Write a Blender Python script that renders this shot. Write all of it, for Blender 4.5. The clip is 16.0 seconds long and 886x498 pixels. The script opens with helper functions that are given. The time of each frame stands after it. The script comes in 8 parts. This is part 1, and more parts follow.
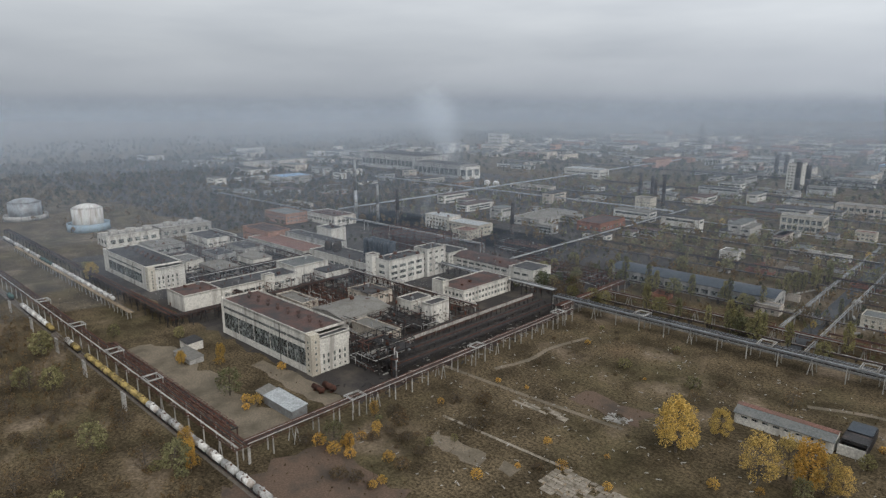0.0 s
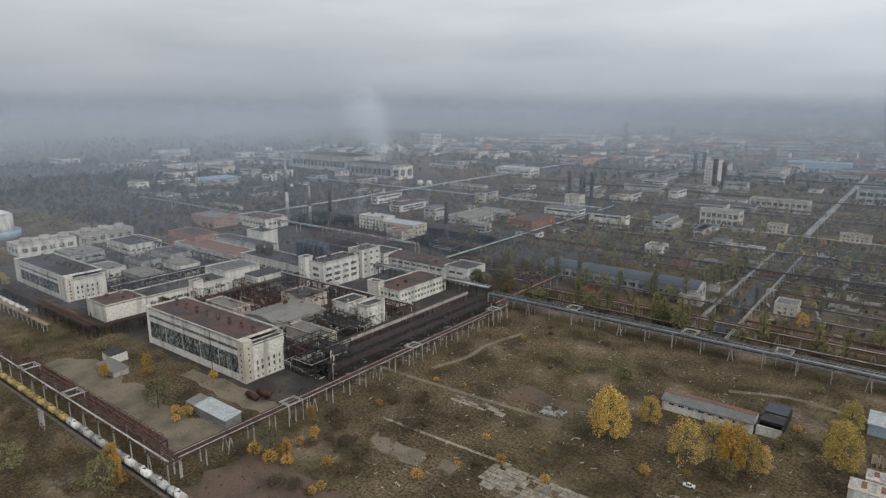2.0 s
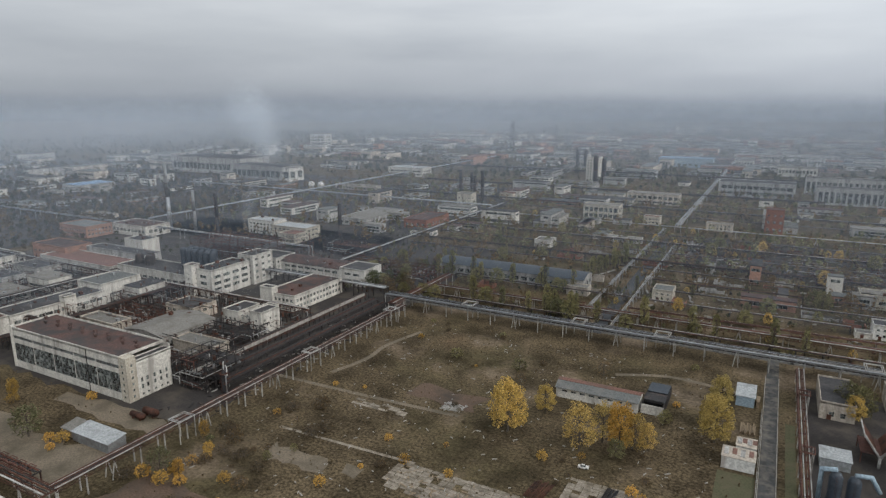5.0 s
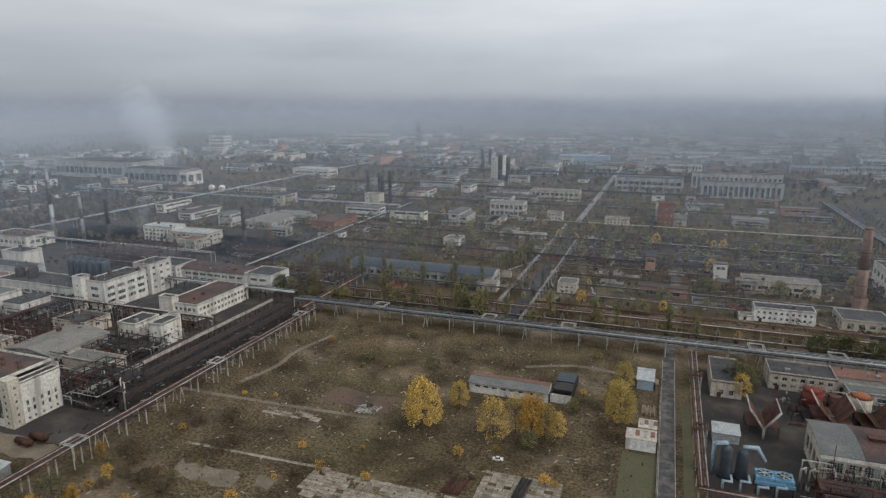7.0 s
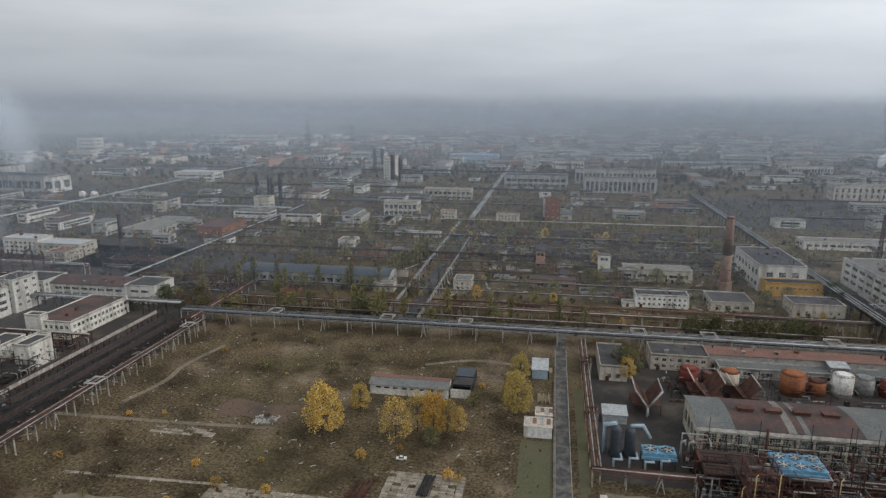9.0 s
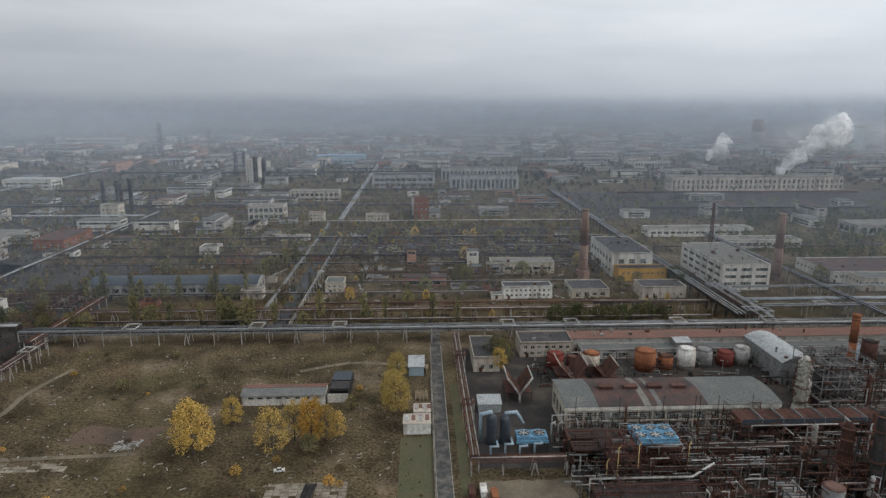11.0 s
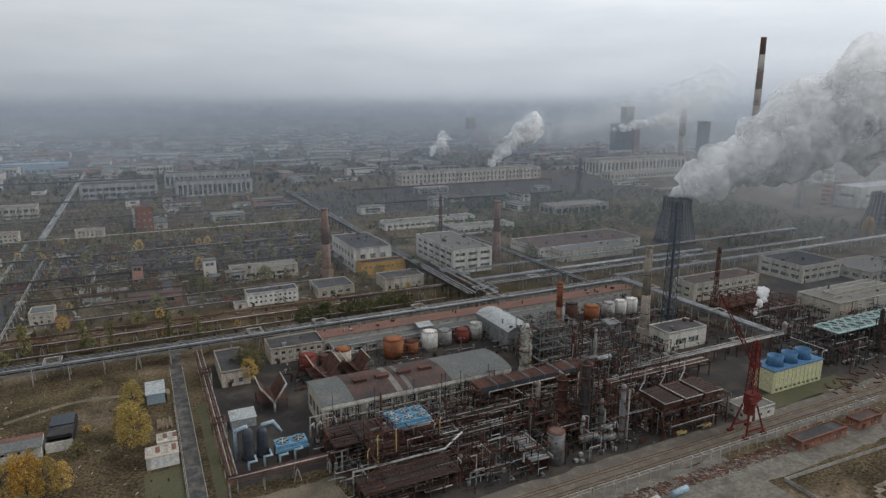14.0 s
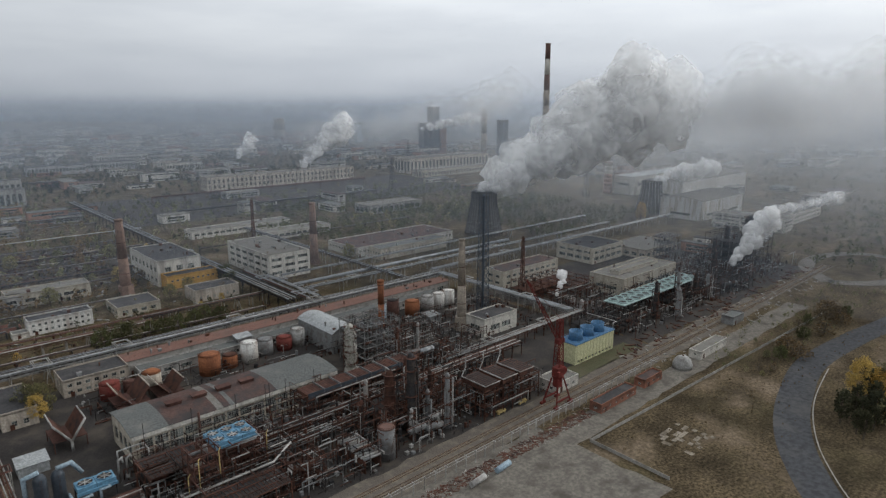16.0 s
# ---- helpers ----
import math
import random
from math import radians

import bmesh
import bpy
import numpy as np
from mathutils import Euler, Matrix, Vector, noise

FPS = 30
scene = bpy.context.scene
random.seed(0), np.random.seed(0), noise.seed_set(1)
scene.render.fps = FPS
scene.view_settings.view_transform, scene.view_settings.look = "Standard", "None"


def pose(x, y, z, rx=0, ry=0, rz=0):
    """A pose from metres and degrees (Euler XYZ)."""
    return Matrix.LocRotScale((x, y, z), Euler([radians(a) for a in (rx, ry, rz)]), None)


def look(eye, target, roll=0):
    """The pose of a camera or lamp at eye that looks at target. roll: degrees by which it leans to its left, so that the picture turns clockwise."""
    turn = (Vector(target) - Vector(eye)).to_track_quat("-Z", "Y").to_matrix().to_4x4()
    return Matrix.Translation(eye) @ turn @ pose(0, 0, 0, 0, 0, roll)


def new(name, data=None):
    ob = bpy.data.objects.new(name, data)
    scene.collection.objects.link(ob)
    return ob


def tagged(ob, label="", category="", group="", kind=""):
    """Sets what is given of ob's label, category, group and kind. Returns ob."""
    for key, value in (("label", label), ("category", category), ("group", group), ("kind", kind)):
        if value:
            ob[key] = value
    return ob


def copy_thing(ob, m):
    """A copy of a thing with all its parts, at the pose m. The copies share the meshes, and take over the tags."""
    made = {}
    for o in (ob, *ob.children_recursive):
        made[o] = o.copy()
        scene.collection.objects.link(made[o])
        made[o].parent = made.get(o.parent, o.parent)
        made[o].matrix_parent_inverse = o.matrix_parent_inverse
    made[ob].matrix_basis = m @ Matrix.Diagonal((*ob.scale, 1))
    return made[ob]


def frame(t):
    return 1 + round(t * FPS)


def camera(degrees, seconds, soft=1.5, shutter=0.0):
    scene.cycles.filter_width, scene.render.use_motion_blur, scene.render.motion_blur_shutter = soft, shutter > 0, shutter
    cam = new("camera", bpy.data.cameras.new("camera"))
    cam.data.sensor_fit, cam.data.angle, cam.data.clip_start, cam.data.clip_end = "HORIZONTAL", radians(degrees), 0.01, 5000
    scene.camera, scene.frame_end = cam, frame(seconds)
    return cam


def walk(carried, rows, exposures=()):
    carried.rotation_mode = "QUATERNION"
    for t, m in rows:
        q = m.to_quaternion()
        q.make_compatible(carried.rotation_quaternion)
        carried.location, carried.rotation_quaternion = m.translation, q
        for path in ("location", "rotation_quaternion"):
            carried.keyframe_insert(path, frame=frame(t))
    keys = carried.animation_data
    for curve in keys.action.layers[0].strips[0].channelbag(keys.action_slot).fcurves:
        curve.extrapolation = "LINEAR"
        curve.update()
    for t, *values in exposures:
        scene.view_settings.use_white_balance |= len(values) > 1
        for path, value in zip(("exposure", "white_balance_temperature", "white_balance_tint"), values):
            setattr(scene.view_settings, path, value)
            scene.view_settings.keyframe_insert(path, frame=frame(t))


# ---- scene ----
cam = camera(70.1, 16.0, soft=1.35)
PATH = [
    (0.0, pose(0, 0, 140, 77.04, 0.00, 43.70)),
    (0.5, pose(0, 0, 140, 77.04, 0.00, 42.57)),
    (1.0, pose(0, 0, 140, 77.04, 0.00, 41.01)),
    (1.5, pose(0, 0, 140, 77.04, 0.00, 39.24)),
    (2.0, pose(0, 0, 140, 77.04, 0.00, 37.64)),
    (2.5, pose(0, 0, 140, 77.04, 0.00, 36.04)),
    (3.0, pose(0, 0, 140, 77.04, 0.00, 34.46)),
    (3.5, pose(0, 0, 140, 77.04, 0.00, 32.87)),
    (4.0, pose(0, 0, 140, 77.04, 0.00, 31.24)),
    (6.5, pose(0, 0, 140, 77.04, 0.00, 21.96)),
    (7.0, pose(0, 0, 140, 77.04, 0.00, 19.53)),
    (7.5, pose(0, 0, 140, 77.04, 0.00, 17.10)),
    (8.0, pose(0, 0, 140, 77.04, 0.00, 14.68)),
    (8.5, pose(0, 0, 140, 77.04, 0.00, 12.28)),
    (9.0, pose(0, 0, 140, 77.04, 0.00, 9.83)),
    (11.5, pose(0, 0, 140, 77.04, 0.00, -5.73)),
    (12.0, pose(0, 0, 140, 77.04, 0.00, -9.56)),
    (12.5, pose(0, 0, 140, 77.04, 0.00, -13.45)),
    (13.0, pose(0, 0, 140, 77.04, 0.00, -17.47)),
    (13.5, pose(0, 0, 140, 77.04, 0.00, -21.60)),
    (14.0, pose(0, 0, 140, 77.04, 0.00, -25.79)),
    (14.5, pose(0, 0, 140, 77.04, 0.00, -29.98)),
    (15.0, pose(0, 0, 140, 77.04, 0.00, -34.18)),
    (15.5, pose(0, 0, 140, 77.04, 0.00, -38.39)),
    (16.0, pose(0, 0, 140, 77.04, 0.00, -42.59)),
]
walk(cam, PATH, exposures=[(0.0, 0.06), (8.0, 0.0), (12.0, -0.06), (16.0, -0.18)])

# ---- world and sun: low overcast, brighter towards the east ----
SUN_AZIMUTH = 104.0     # degrees from +y towards +x
SUN_ELEVATION = 32.0
SKY_GREY = 1.0
world = bpy.data.worlds.new("overcast")
scene.world = world
world.use_nodes = True
wt = world.node_tree
wt.nodes.clear()


def node(tree, kind, **values):
    n = tree.nodes.new(kind)
    for key, value in values.items():
        n.inputs[key.replace("_", " ")].default_value = value
    return n


def ramp(tree, source, stops, smooth=False):
    r = tree.nodes.new("ShaderNodeValToRGB")
    if smooth:
        r.color_ramp.interpolation = "EASE"
    e = r.color_ramp.elements
    while len(e) < len(stops):
        e.new(0.5)
    for k, (p, c) in zip(e, stops):
        k.position = p
        k.color = (*c, 1) if len(c) == 3 else c
    tree.links.new(source, r.inputs["Fac"])
    return r.outputs["Color"]


def build_sky():
    tc = wt.nodes.new("ShaderNodeTexCoord")
    sep = wt.nodes.new("ShaderNodeSeparateXYZ")
    wt.links.new(tc.outputs["Generated"], sep.inputs[0])
    up = wt.nodes.new("ShaderNodeMapRange")
    up.inputs["From Min"].default_value, up.inputs["From Max"].default_value = -0.1, 0.9
    wt.links.new(sep.outputs["Z"], up.inputs["Value"])
    grey = ramp(wt, up.outputs["Result"], [(0.0, (0.10, 0.105, 0.11)), (0.075, (0.15, 0.172, 0.207)), (0.085, (0.25, 0.29, 0.34)), (0.102, (0.36, 0.40, 0.46)), (0.118, (0.465, 0.505, 0.56)), (0.145, (0.54, 0.58, 0.635)), (0.18, (0.60, 0.64, 0.69)),
                                           (0.25, (0.76, 0.80, 0.845)), (1.0, (0.79, 0.825, 0.855))])
    stretch = node(wt, "ShaderNodeMapping", Scale=(1.6, 1.6, 9.0))
    wt.links.new(tc.outputs["Generated"], stretch.inputs["Vector"])
    cloud = node(wt, "ShaderNodeTexNoise", Scale=2.2, Detail=5.0, Roughness=0.5)
    wt.links.new(stretch.outputs["Vector"], cloud.inputs["Vector"])
    soft = ramp(wt, cloud.outputs["Fac"], [(0.25, (0.86, 0.87, 0.89)), (0.75, (1.09, 1.085, 1.075))])
    mul = wt.nodes.new("ShaderNodeMixRGB")
    mul.blend_type = "MULTIPLY"
    mul.inputs["Fac"].default_value = 1.0
    wt.links.new(grey, mul.inputs["Color1"])
    wt.links.new(soft, mul.inputs["Color2"])
    east = wt.nodes.new("ShaderNodeVectorMath")
    east.operation = "DOT_PRODUCT"
    east.inputs[1].default_value = (math.sin(radians(SUN_AZIMUTH)), math.cos(radians(SUN_AZIMUTH)), 0.25)
    wt.links.new(tc.outputs["Generated"], east.inputs[0])
    glow = wt.nodes.new("ShaderNodeMapRange")
    for key, value in (("From Min", -1.0), ("From Max", 1.0), ("To Min", 0.80), ("To Max", 1.50)):
        glow.inputs[key].default_value = value
    wt.links.new(east.outputs["Value"], glow.inputs["Value"])
    sky = wt.nodes.new("ShaderNodeTexSky")
    sky.sky_type = "NISHITA"
    sky.sun_disc = False
    sky.sun_elevation = radians(SUN_ELEVATION)
    sky.sun_rotation = radians(SUN_AZIMUTH)
    sky.dust_density = 4.0
    clear = node(wt, "ShaderNodeBackground", Strength=0.05)
    cover = node(wt, "ShaderNodeBackground", Strength=SKY_GREY)
    wt.links.new(glow.outputs["Result"], cover.inputs["Strength"])
    both = node(wt, "ShaderNodeMixShader", Fac=0.9)
    wt.links.new(sky.outputs["Color"], clear.inputs["Color"])
    wt.links.new(mul.outputs["Color"], cover.inputs["Color"])
    wt.links.new(clear.outputs[0], both.inputs[1])
    wt.links.new(cover.outputs[0], both.inputs[2])
    final = wt.nodes.new("ShaderNodeOutputWorld")
    wt.links.new(both.outputs[0], final.inputs["Surface"])


build_sky()
sun = new("sun", bpy.data.lights.new("sun", "SUN"))
sun.data.energy, sun.data.angle, sun.data.color = 1.4, radians(22), (1.0, 0.97, 0.92)
az, el = radians(SUN_AZIMUTH), radians(SUN_ELEVATION)
sun.matrix_world = look((900 * math.sin(az) * math.cos(el), 900 * math.cos(az) * math.cos(el), 900 * math.sin(el)), (0, 0, 0))
scene.cycles.transparent_max_bounces = 200

# ---- materials ----


def mat(name, base, rough=0.85, metal=0.0, vary=0.25, dirt=None, amount=0.45, grain=1.2, patch=0.09, bump=0.2, each=0.0, streak=False):
    """Weathered surface: base colour, fine grain, large stains of a second colour, small relief."""
    m = bpy.data.materials.new(name)
    m.use_nodes = True
    t = m.node_tree
    b = t.nodes["Principled BSDF"]
    b.inputs["Roughness"].default_value = rough
    b.inputs["Metallic"].default_value = metal
    b.inputs["Specular IOR Level"].default_value = 0.12 if rough > 0.65 else 0.35
    geo = t.nodes.new("ShaderNodeNewGeometry")
    pos = geo.outputs["Position"]
    fine = node(t, "ShaderNodeTexNoise", Scale=grain, Detail=6.0, Roughness=0.65)
    t.links.new(pos, fine.inputs["Vector"])
    lo = tuple(c * (1 - vary) for c in base)
    hi = tuple(min(1, c * (1 + vary)) for c in base)
    col = ramp(t, fine.outputs["Fac"], [(0.38, lo), (0.62, hi)])
    if dirt:
        where = pos
        if streak:
            mp = node(t, "ShaderNodeMapping", Scale=(1.0, 1.0, 0.14))
            t.links.new(pos, mp.inputs["Vector"])
            where = mp.outputs["Vector"]
        big = node(t, "ShaderNodeTexNoise", Scale=patch, Detail=7.0, Roughness=0.62)
        t.links.new(where, big.inputs["Vector"])
        f = ramp(t, big.outputs["Fac"], [(0.60 - 0.25 * amount, (0, 0, 0)), (0.80 - 0.25 * amount, (1, 1, 1))])
        mx = t.nodes.new("ShaderNodeMixRGB")
        t.links.new(f, mx.inputs["Fac"])
        t.links.new(col, mx.inputs["Color1"])
        mx.inputs["Color2"].default_value = (*dirt, 1)
        col = mx.outputs["Color"]
    if each:
        info = t.nodes.new("ShaderNodeObjectInfo")
        r = ramp(t, info.outputs["Random"], [(0, (1 - each,) * 3), (1, (1 + each,) * 3)])
        mu = t.nodes.new("ShaderNodeMixRGB")
        mu.blend_type = "MULTIPLY"
        mu.inputs["Fac"].default_value = 1
        t.links.new(col, mu.inputs["Color1"])
        t.links.new(r, mu.inputs["Color2"])
        col = mu.outputs["Color"]
    t.links.new(col, b.inputs["Base Color"])
    if bump:
        bp = node(t, "ShaderNodeBump", Strength=bump, Distance=0.15)
        t.links.new(fine.outputs["Fac"], bp.inputs["Height"])
        t.links.new(bp.outputs["Normal"], b.inputs["Normal"])
    return m


M = {}
M["white"] = mat("white_plaster", (0.54, 0.515, 0.465), dirt=(0.30, 0.28, 0.25), amount=0.5, patch=0.22, streak=True, each=0.08)
M["cream"] = mat("cream_plaster", (0.45, 0.41, 0.34), dirt=(0.28, 0.245, 0.2), amount=0.4, patch=0.2, streak=True, each=0.08)
M["grey"] = mat("grey_plaster", (0.36, 0.35, 0.33), dirt=(0.17, 0.16, 0.15), amount=0.5, patch=0.2, streak=True, each=0.15)
M["pale"] = mat("pale_brick", (0.43, 0.38, 0.32), dirt=(0.22, 0.19, 0.16), amount=0.5, patch=0.2, streak=True, each=0.15)
M["brick"] = mat("red_brick", (0.24, 0.11, 0.075), dirt=(0.12, 0.075, 0.06), amount=0.5, patch=0.25, each=0.12)
M["pinkbrick"] = mat("pink_brick", (0.33, 0.19, 0.14), dirt=(0.2, 0.14, 0.11), amount=0.5, patch=0.25, each=0.12)
M["yellow"] = mat("ochre_plaster", (0.46, 0.275, 0.085), dirt=(0.36, 0.22, 0.08), amount=0.3, patch=0.25)
M["concrete"] = mat("concrete", (0.33, 0.315, 0.29), dirt=(0.17, 0.16, 0.14), amount=0.5, patch=0.3, each=0.1)
M["slab"] = mat("slab_concrete", (0.24, 0.21, 0.17), dirt=(0.12, 0.10, 0.075), amount=0.6, patch=0.25, each=0.18)
M["yard"] = mat("yard_concrete", (0.16, 0.145, 0.125), dirt=(0.085, 0.076, 0.065), amount=0.55, patch=0.12, grain=0.6)
M["bitumen"] = mat("roofing_felt", (0.048, 0.047, 0.049), dirt=(0.085, 0.08, 0.077), amount=0.42, patch=0.13, each=0.2)
M["rustroof"] = mat("rust_red_roof", (0.10, 0.062, 0.054), dirt=(0.055, 0.05, 0.05), amount=0.75, patch=0.12, each=0.1)
M["redroof"] = mat("faded_red_roof", (0.165, 0.092, 0.074), dirt=(0.125, 0.085, 0.072), amount=0.5, patch=0.1)
M["greyroof"] = mat("grey_sheet_roof", (0.115, 0.12, 0.117), dirt=(0.165, 0.16, 0.15), amount=0.4, patch=0.1, each=0.15)
M["paleroof"] = mat("pale_sheet_roof", (0.33, 0.345, 0.35), rough=0.7, dirt=(0.20, 0.21, 0.205), amount=0.4, patch=0.2)
M["slate"] = mat("asbestos_sheet", (0.165, 0.158, 0.145), dirt=(0.125, 0.115, 0.10), amount=0.5, patch=0.15, each=0.15)
M["blueroof"] = mat("blue_sheet_roof", (0.15, 0.26, 0.40), rough=0.5, dirt=(0.11, 0.18, 0.27), amount=0.4)
M["rust"] = mat("rusty_steel", (0.095, 0.045, 0.032), rough=0.8, dirt=(0.035, 0.026, 0.024), amount=0.55, patch=0.3, each=0.25)
M["redrust"] = mat("red_oxide_steel", (0.10, 0.05, 0.04), rough=0.75, dirt=(0.058, 0.035, 0.03), amount=0.5, patch=0.3, each=0.2)
M["dark"] = mat("sooty_steel", (0.035, 0.034, 0.035), rough=0.7, dirt=(0.07, 0.055, 0.048), amount=0.45, patch=0.3, each=0.2)
M["steel"] = mat("grey_painted_steel", (0.20, 0.205, 0.205), rough=0.6, metal=0.2, dirt=(0.11, 0.09, 0.08), amount=0.45, patch=0.3, each=0.2)
M["lagging"] = mat("pale_pipe_lagging", (0.35, 0.345, 0.33), rough=0.7, dirt=(0.17, 0.155, 0.14), amount=0.55, patch=0.16, each=0.15)
M["zinc"] = mat("zinc_pipe_cladding", (0.27, 0.285, 0.30), rough=0.45, metal=0.35, dirt=(0.15, 0.148, 0.145), amount=0.55, patch=0.12, each=0.2)
M["yellowpipe"] = mat("yellow_pipe", (0.42, 0.32, 0.14), dirt=(0.20, 0.15, 0.08), amount=0.4, patch=0.3)
M["orange"] = mat("orange_tank_paint", (0.25, 0.10, 0.05), dirt=(0.17, 0.07, 0.04), amount=0.45, patch=0.25, streak=True)
M["tankred"] = mat("red_tank_paint", (0.16, 0.042, 0.034), dirt=(0.15, 0.05, 0.04), amount=0.45, patch=0.25, streak=True)
M["tankwhite"] = mat("white_tank_paint", (0.58, 0.57, 0.54), rough=0.6, dirt=(0.30, 0.25, 0.21), amount=0.55, patch=0.25, streak=True, each=0.06)
M["tankblue"] = mat("pale_blue_paint", (0.27, 0.345, 0.40), dirt=(0.25, 0.29, 0.31), amount=0.45, patch=0.2, streak=True)
M["tankyellow"] = mat("weathered_yellow_tank", (0.36, 0.27, 0.10), dirt=(0.16, 0.125, 0.07), amount=0.55, patch=0.5, each=0.15)
M["tankgreen"] = mat("dark_green_tank", (0.07, 0.12, 0.11), dirt=(0.05, 0.06, 0.06), amount=0.4, patch=0.4)
M["blue"] = mat("fan_blue_paint", (0.115, 0.25, 0.36), rough=0.55, dirt=(0.10, 0.18, 0.24), amount=0.4, patch=0.4)
M["bright_blue"] = mat("bright_blue_paint", (0.06, 0.155, 0.28), rough=0.6, dirt=(0.06, 0.11, 0.17), amount=0.4, patch=0.4)
M["slateblue"] = mat("slate_blue_lagging", (0.035, 0.045, 0.058), rough=0.6, dirt=(0.06, 0.068, 0.078), amount=0.4, patch=0.4)
M["turquoise"] = mat("pale_turquoise_panels", (0.33, 0.43, 0.42), dirt=(0.22, 0.26, 0.25), amount=0.4, patch=0.3)
M["olivewall"] = mat("pale_yellow_cladding", (0.50, 0.49, 0.30), dirt=(0.40, 0.38, 0.26), amount=0.3, patch=0.3, streak=True)
M["mastblue"] = mat("grey_blue_mast_paint", (0.07, 0.085, 0.105), dirt=(0.06, 0.07, 0.08), amount=0.4, patch=0.3)
M["towergrey"] = mat("weathered_grey_lattice", (0.15, 0.145, 0.14), dirt=(0.085, 0.075, 0.07), amount=0.5, patch=0.2)
M["frost"] = mat("flaking_white_lagging", (0.40, 0.39, 0.35), dirt=(0.17, 0.155, 0.13), amount=0.6, patch=0.7, grain=2.5, bump=0.6)
M["crane"] = mat("crane_red_paint", (0.14, 0.03, 0.025), dirt=(0.10, 0.032, 0.027), amount=0.4, patch=0.5)
M["chimbrick"] = mat("chimney_brick", (0.205, 0.135, 0.105), dirt=(0.125, 0.09, 0.075), amount=0.5, patch=0.12, each=0.1)
M["chimgrey"] = mat("chimney_concrete", (0.29, 0.25, 0.205), dirt=(0.13, 0.11, 0.095), amount=0.5, patch=0.12)
M["asphalt"] = mat("worn_asphalt", (0.066, 0.066, 0.066), rough=0.95, dirt=(0.15, 0.137, 0.118), amount=0.62, patch=0.22, grain=0.5)
M["newasphalt"] = mat("grey_asphalt", (0.060, 0.062, 0.067), rough=0.95, dirt=(0.095, 0.094, 0.092), amount=0.35, patch=0.05, grain=0.4)
M["ballast"] = mat("dirty_ballast", (0.115, 0.10, 0.085), dirt=(0.18, 0.155, 0.125), amount=0.45, patch=0.2, grain=2.0)
M["soil"] = mat("oily_dark_soil", (0.042, 0.038, 0.036), dirt=(0.085, 0.072, 0.06), amount=0.5, patch=0.06)
M["sand"] = mat("pale_sandy_soil", (0.168, 0.137, 0.102), dirt=(0.095, 0.082, 0.06), amount=0.6, patch=0.06)
M["redsoil"] = mat("rust_brown_soil", (0.11, 0.076, 0.056), dirt=(0.065, 0.052, 0.042), amount=0.6, patch=0.08)
M["lawn"] = mat("dull_green_grass", (0.078, 0.078, 0.045), dirt=(0.10, 0.085, 0.055), amount=0.5, patch=0.12)
M["wood"] = mat("grey_timber", (0.22, 0.17, 0.115), dirt=(0.12, 0.09, 0.065), amount=0.5, patch=0.6, each=0.25)
M["bark"] = mat("bark", (0.10, 0.085, 0.07), dirt=(0.06, 0.05, 0.04), patch=1.0)
M["twig"] = mat("bare_twigs", (0.095, 0.08, 0.068), vary=0.3, bump=0)


def leafy(name, base):
    m = bpy.data.materials.new(name)
    m.use_nodes = True
    t = m.node_tree
    b = t.nodes["Principled BSDF"]
    b.inputs["Roughness"].default_value = 0.8
    b.inputs["Specular IOR Level"].default_value = 0.1
    geo = t.nodes.new("ShaderNodeNewGeometry")
    info = t.nodes.new("ShaderNodeObjectInfo")
    a = ramp(t, geo.outputs["Random Per Island"], [(0, tuple(c * 0.5 for c in base)), (0.6, base), (1, tuple(min(1, c * 1.5) for c in base))])
    r = ramp(t, info.outputs["Random"], [(0, (0.75, 0.78, 0.8)), (1, (1.2, 1.12, 1.0))])
    mu = t.nodes.new("ShaderNodeMixRGB")
    mu.blend_type = "MULTIPLY"
    mu.inputs["Fac"].default_value = 1
    t.links.new(a, mu.inputs["Color1"])
    t.links.new(r, mu.inputs["Color2"])
    t.links.new(mu.outputs["Color"], b.inputs["Base Color"])
    thin = node(t, "ShaderNodeBsdfTranslucent")
    t.links.new(mu.outputs["Color"], thin.inputs["Color"])
    mix = node(t, "ShaderNodeMixShader", Fac=0.35)
    t.links.new(b.outputs[0], mix.inputs[1])
    t.links.new(thin.outputs[0], mix.inputs[2])
    t.links.new(mix.outputs[0], t.nodes["Material Output"].inputs["Surface"])
    return m


M["leaf_yellow"] = leafy("yellow_leaves", (0.46, 0.345, 0.12))
M["leaf_orange"] = leafy("orange_leaves", (0.50, 0.32, 0.09))
M["leaf_olive"] = leafy("olive_leaves", (0.21, 0.20, 0.105))
M["leaf_green"] = leafy("dull_green_leaves", (0.085, 0.095, 0.045))
M["leaf_brown"] = leafy("brown_leaves", (0.135, 0.10, 0.06))
M["leaf_dark"] = leafy("dark_leaves", (0.062, 0.066, 0.042))
M["leaf_straw"] = leafy("straw_leaves", (0.47, 0.345, 0.125))


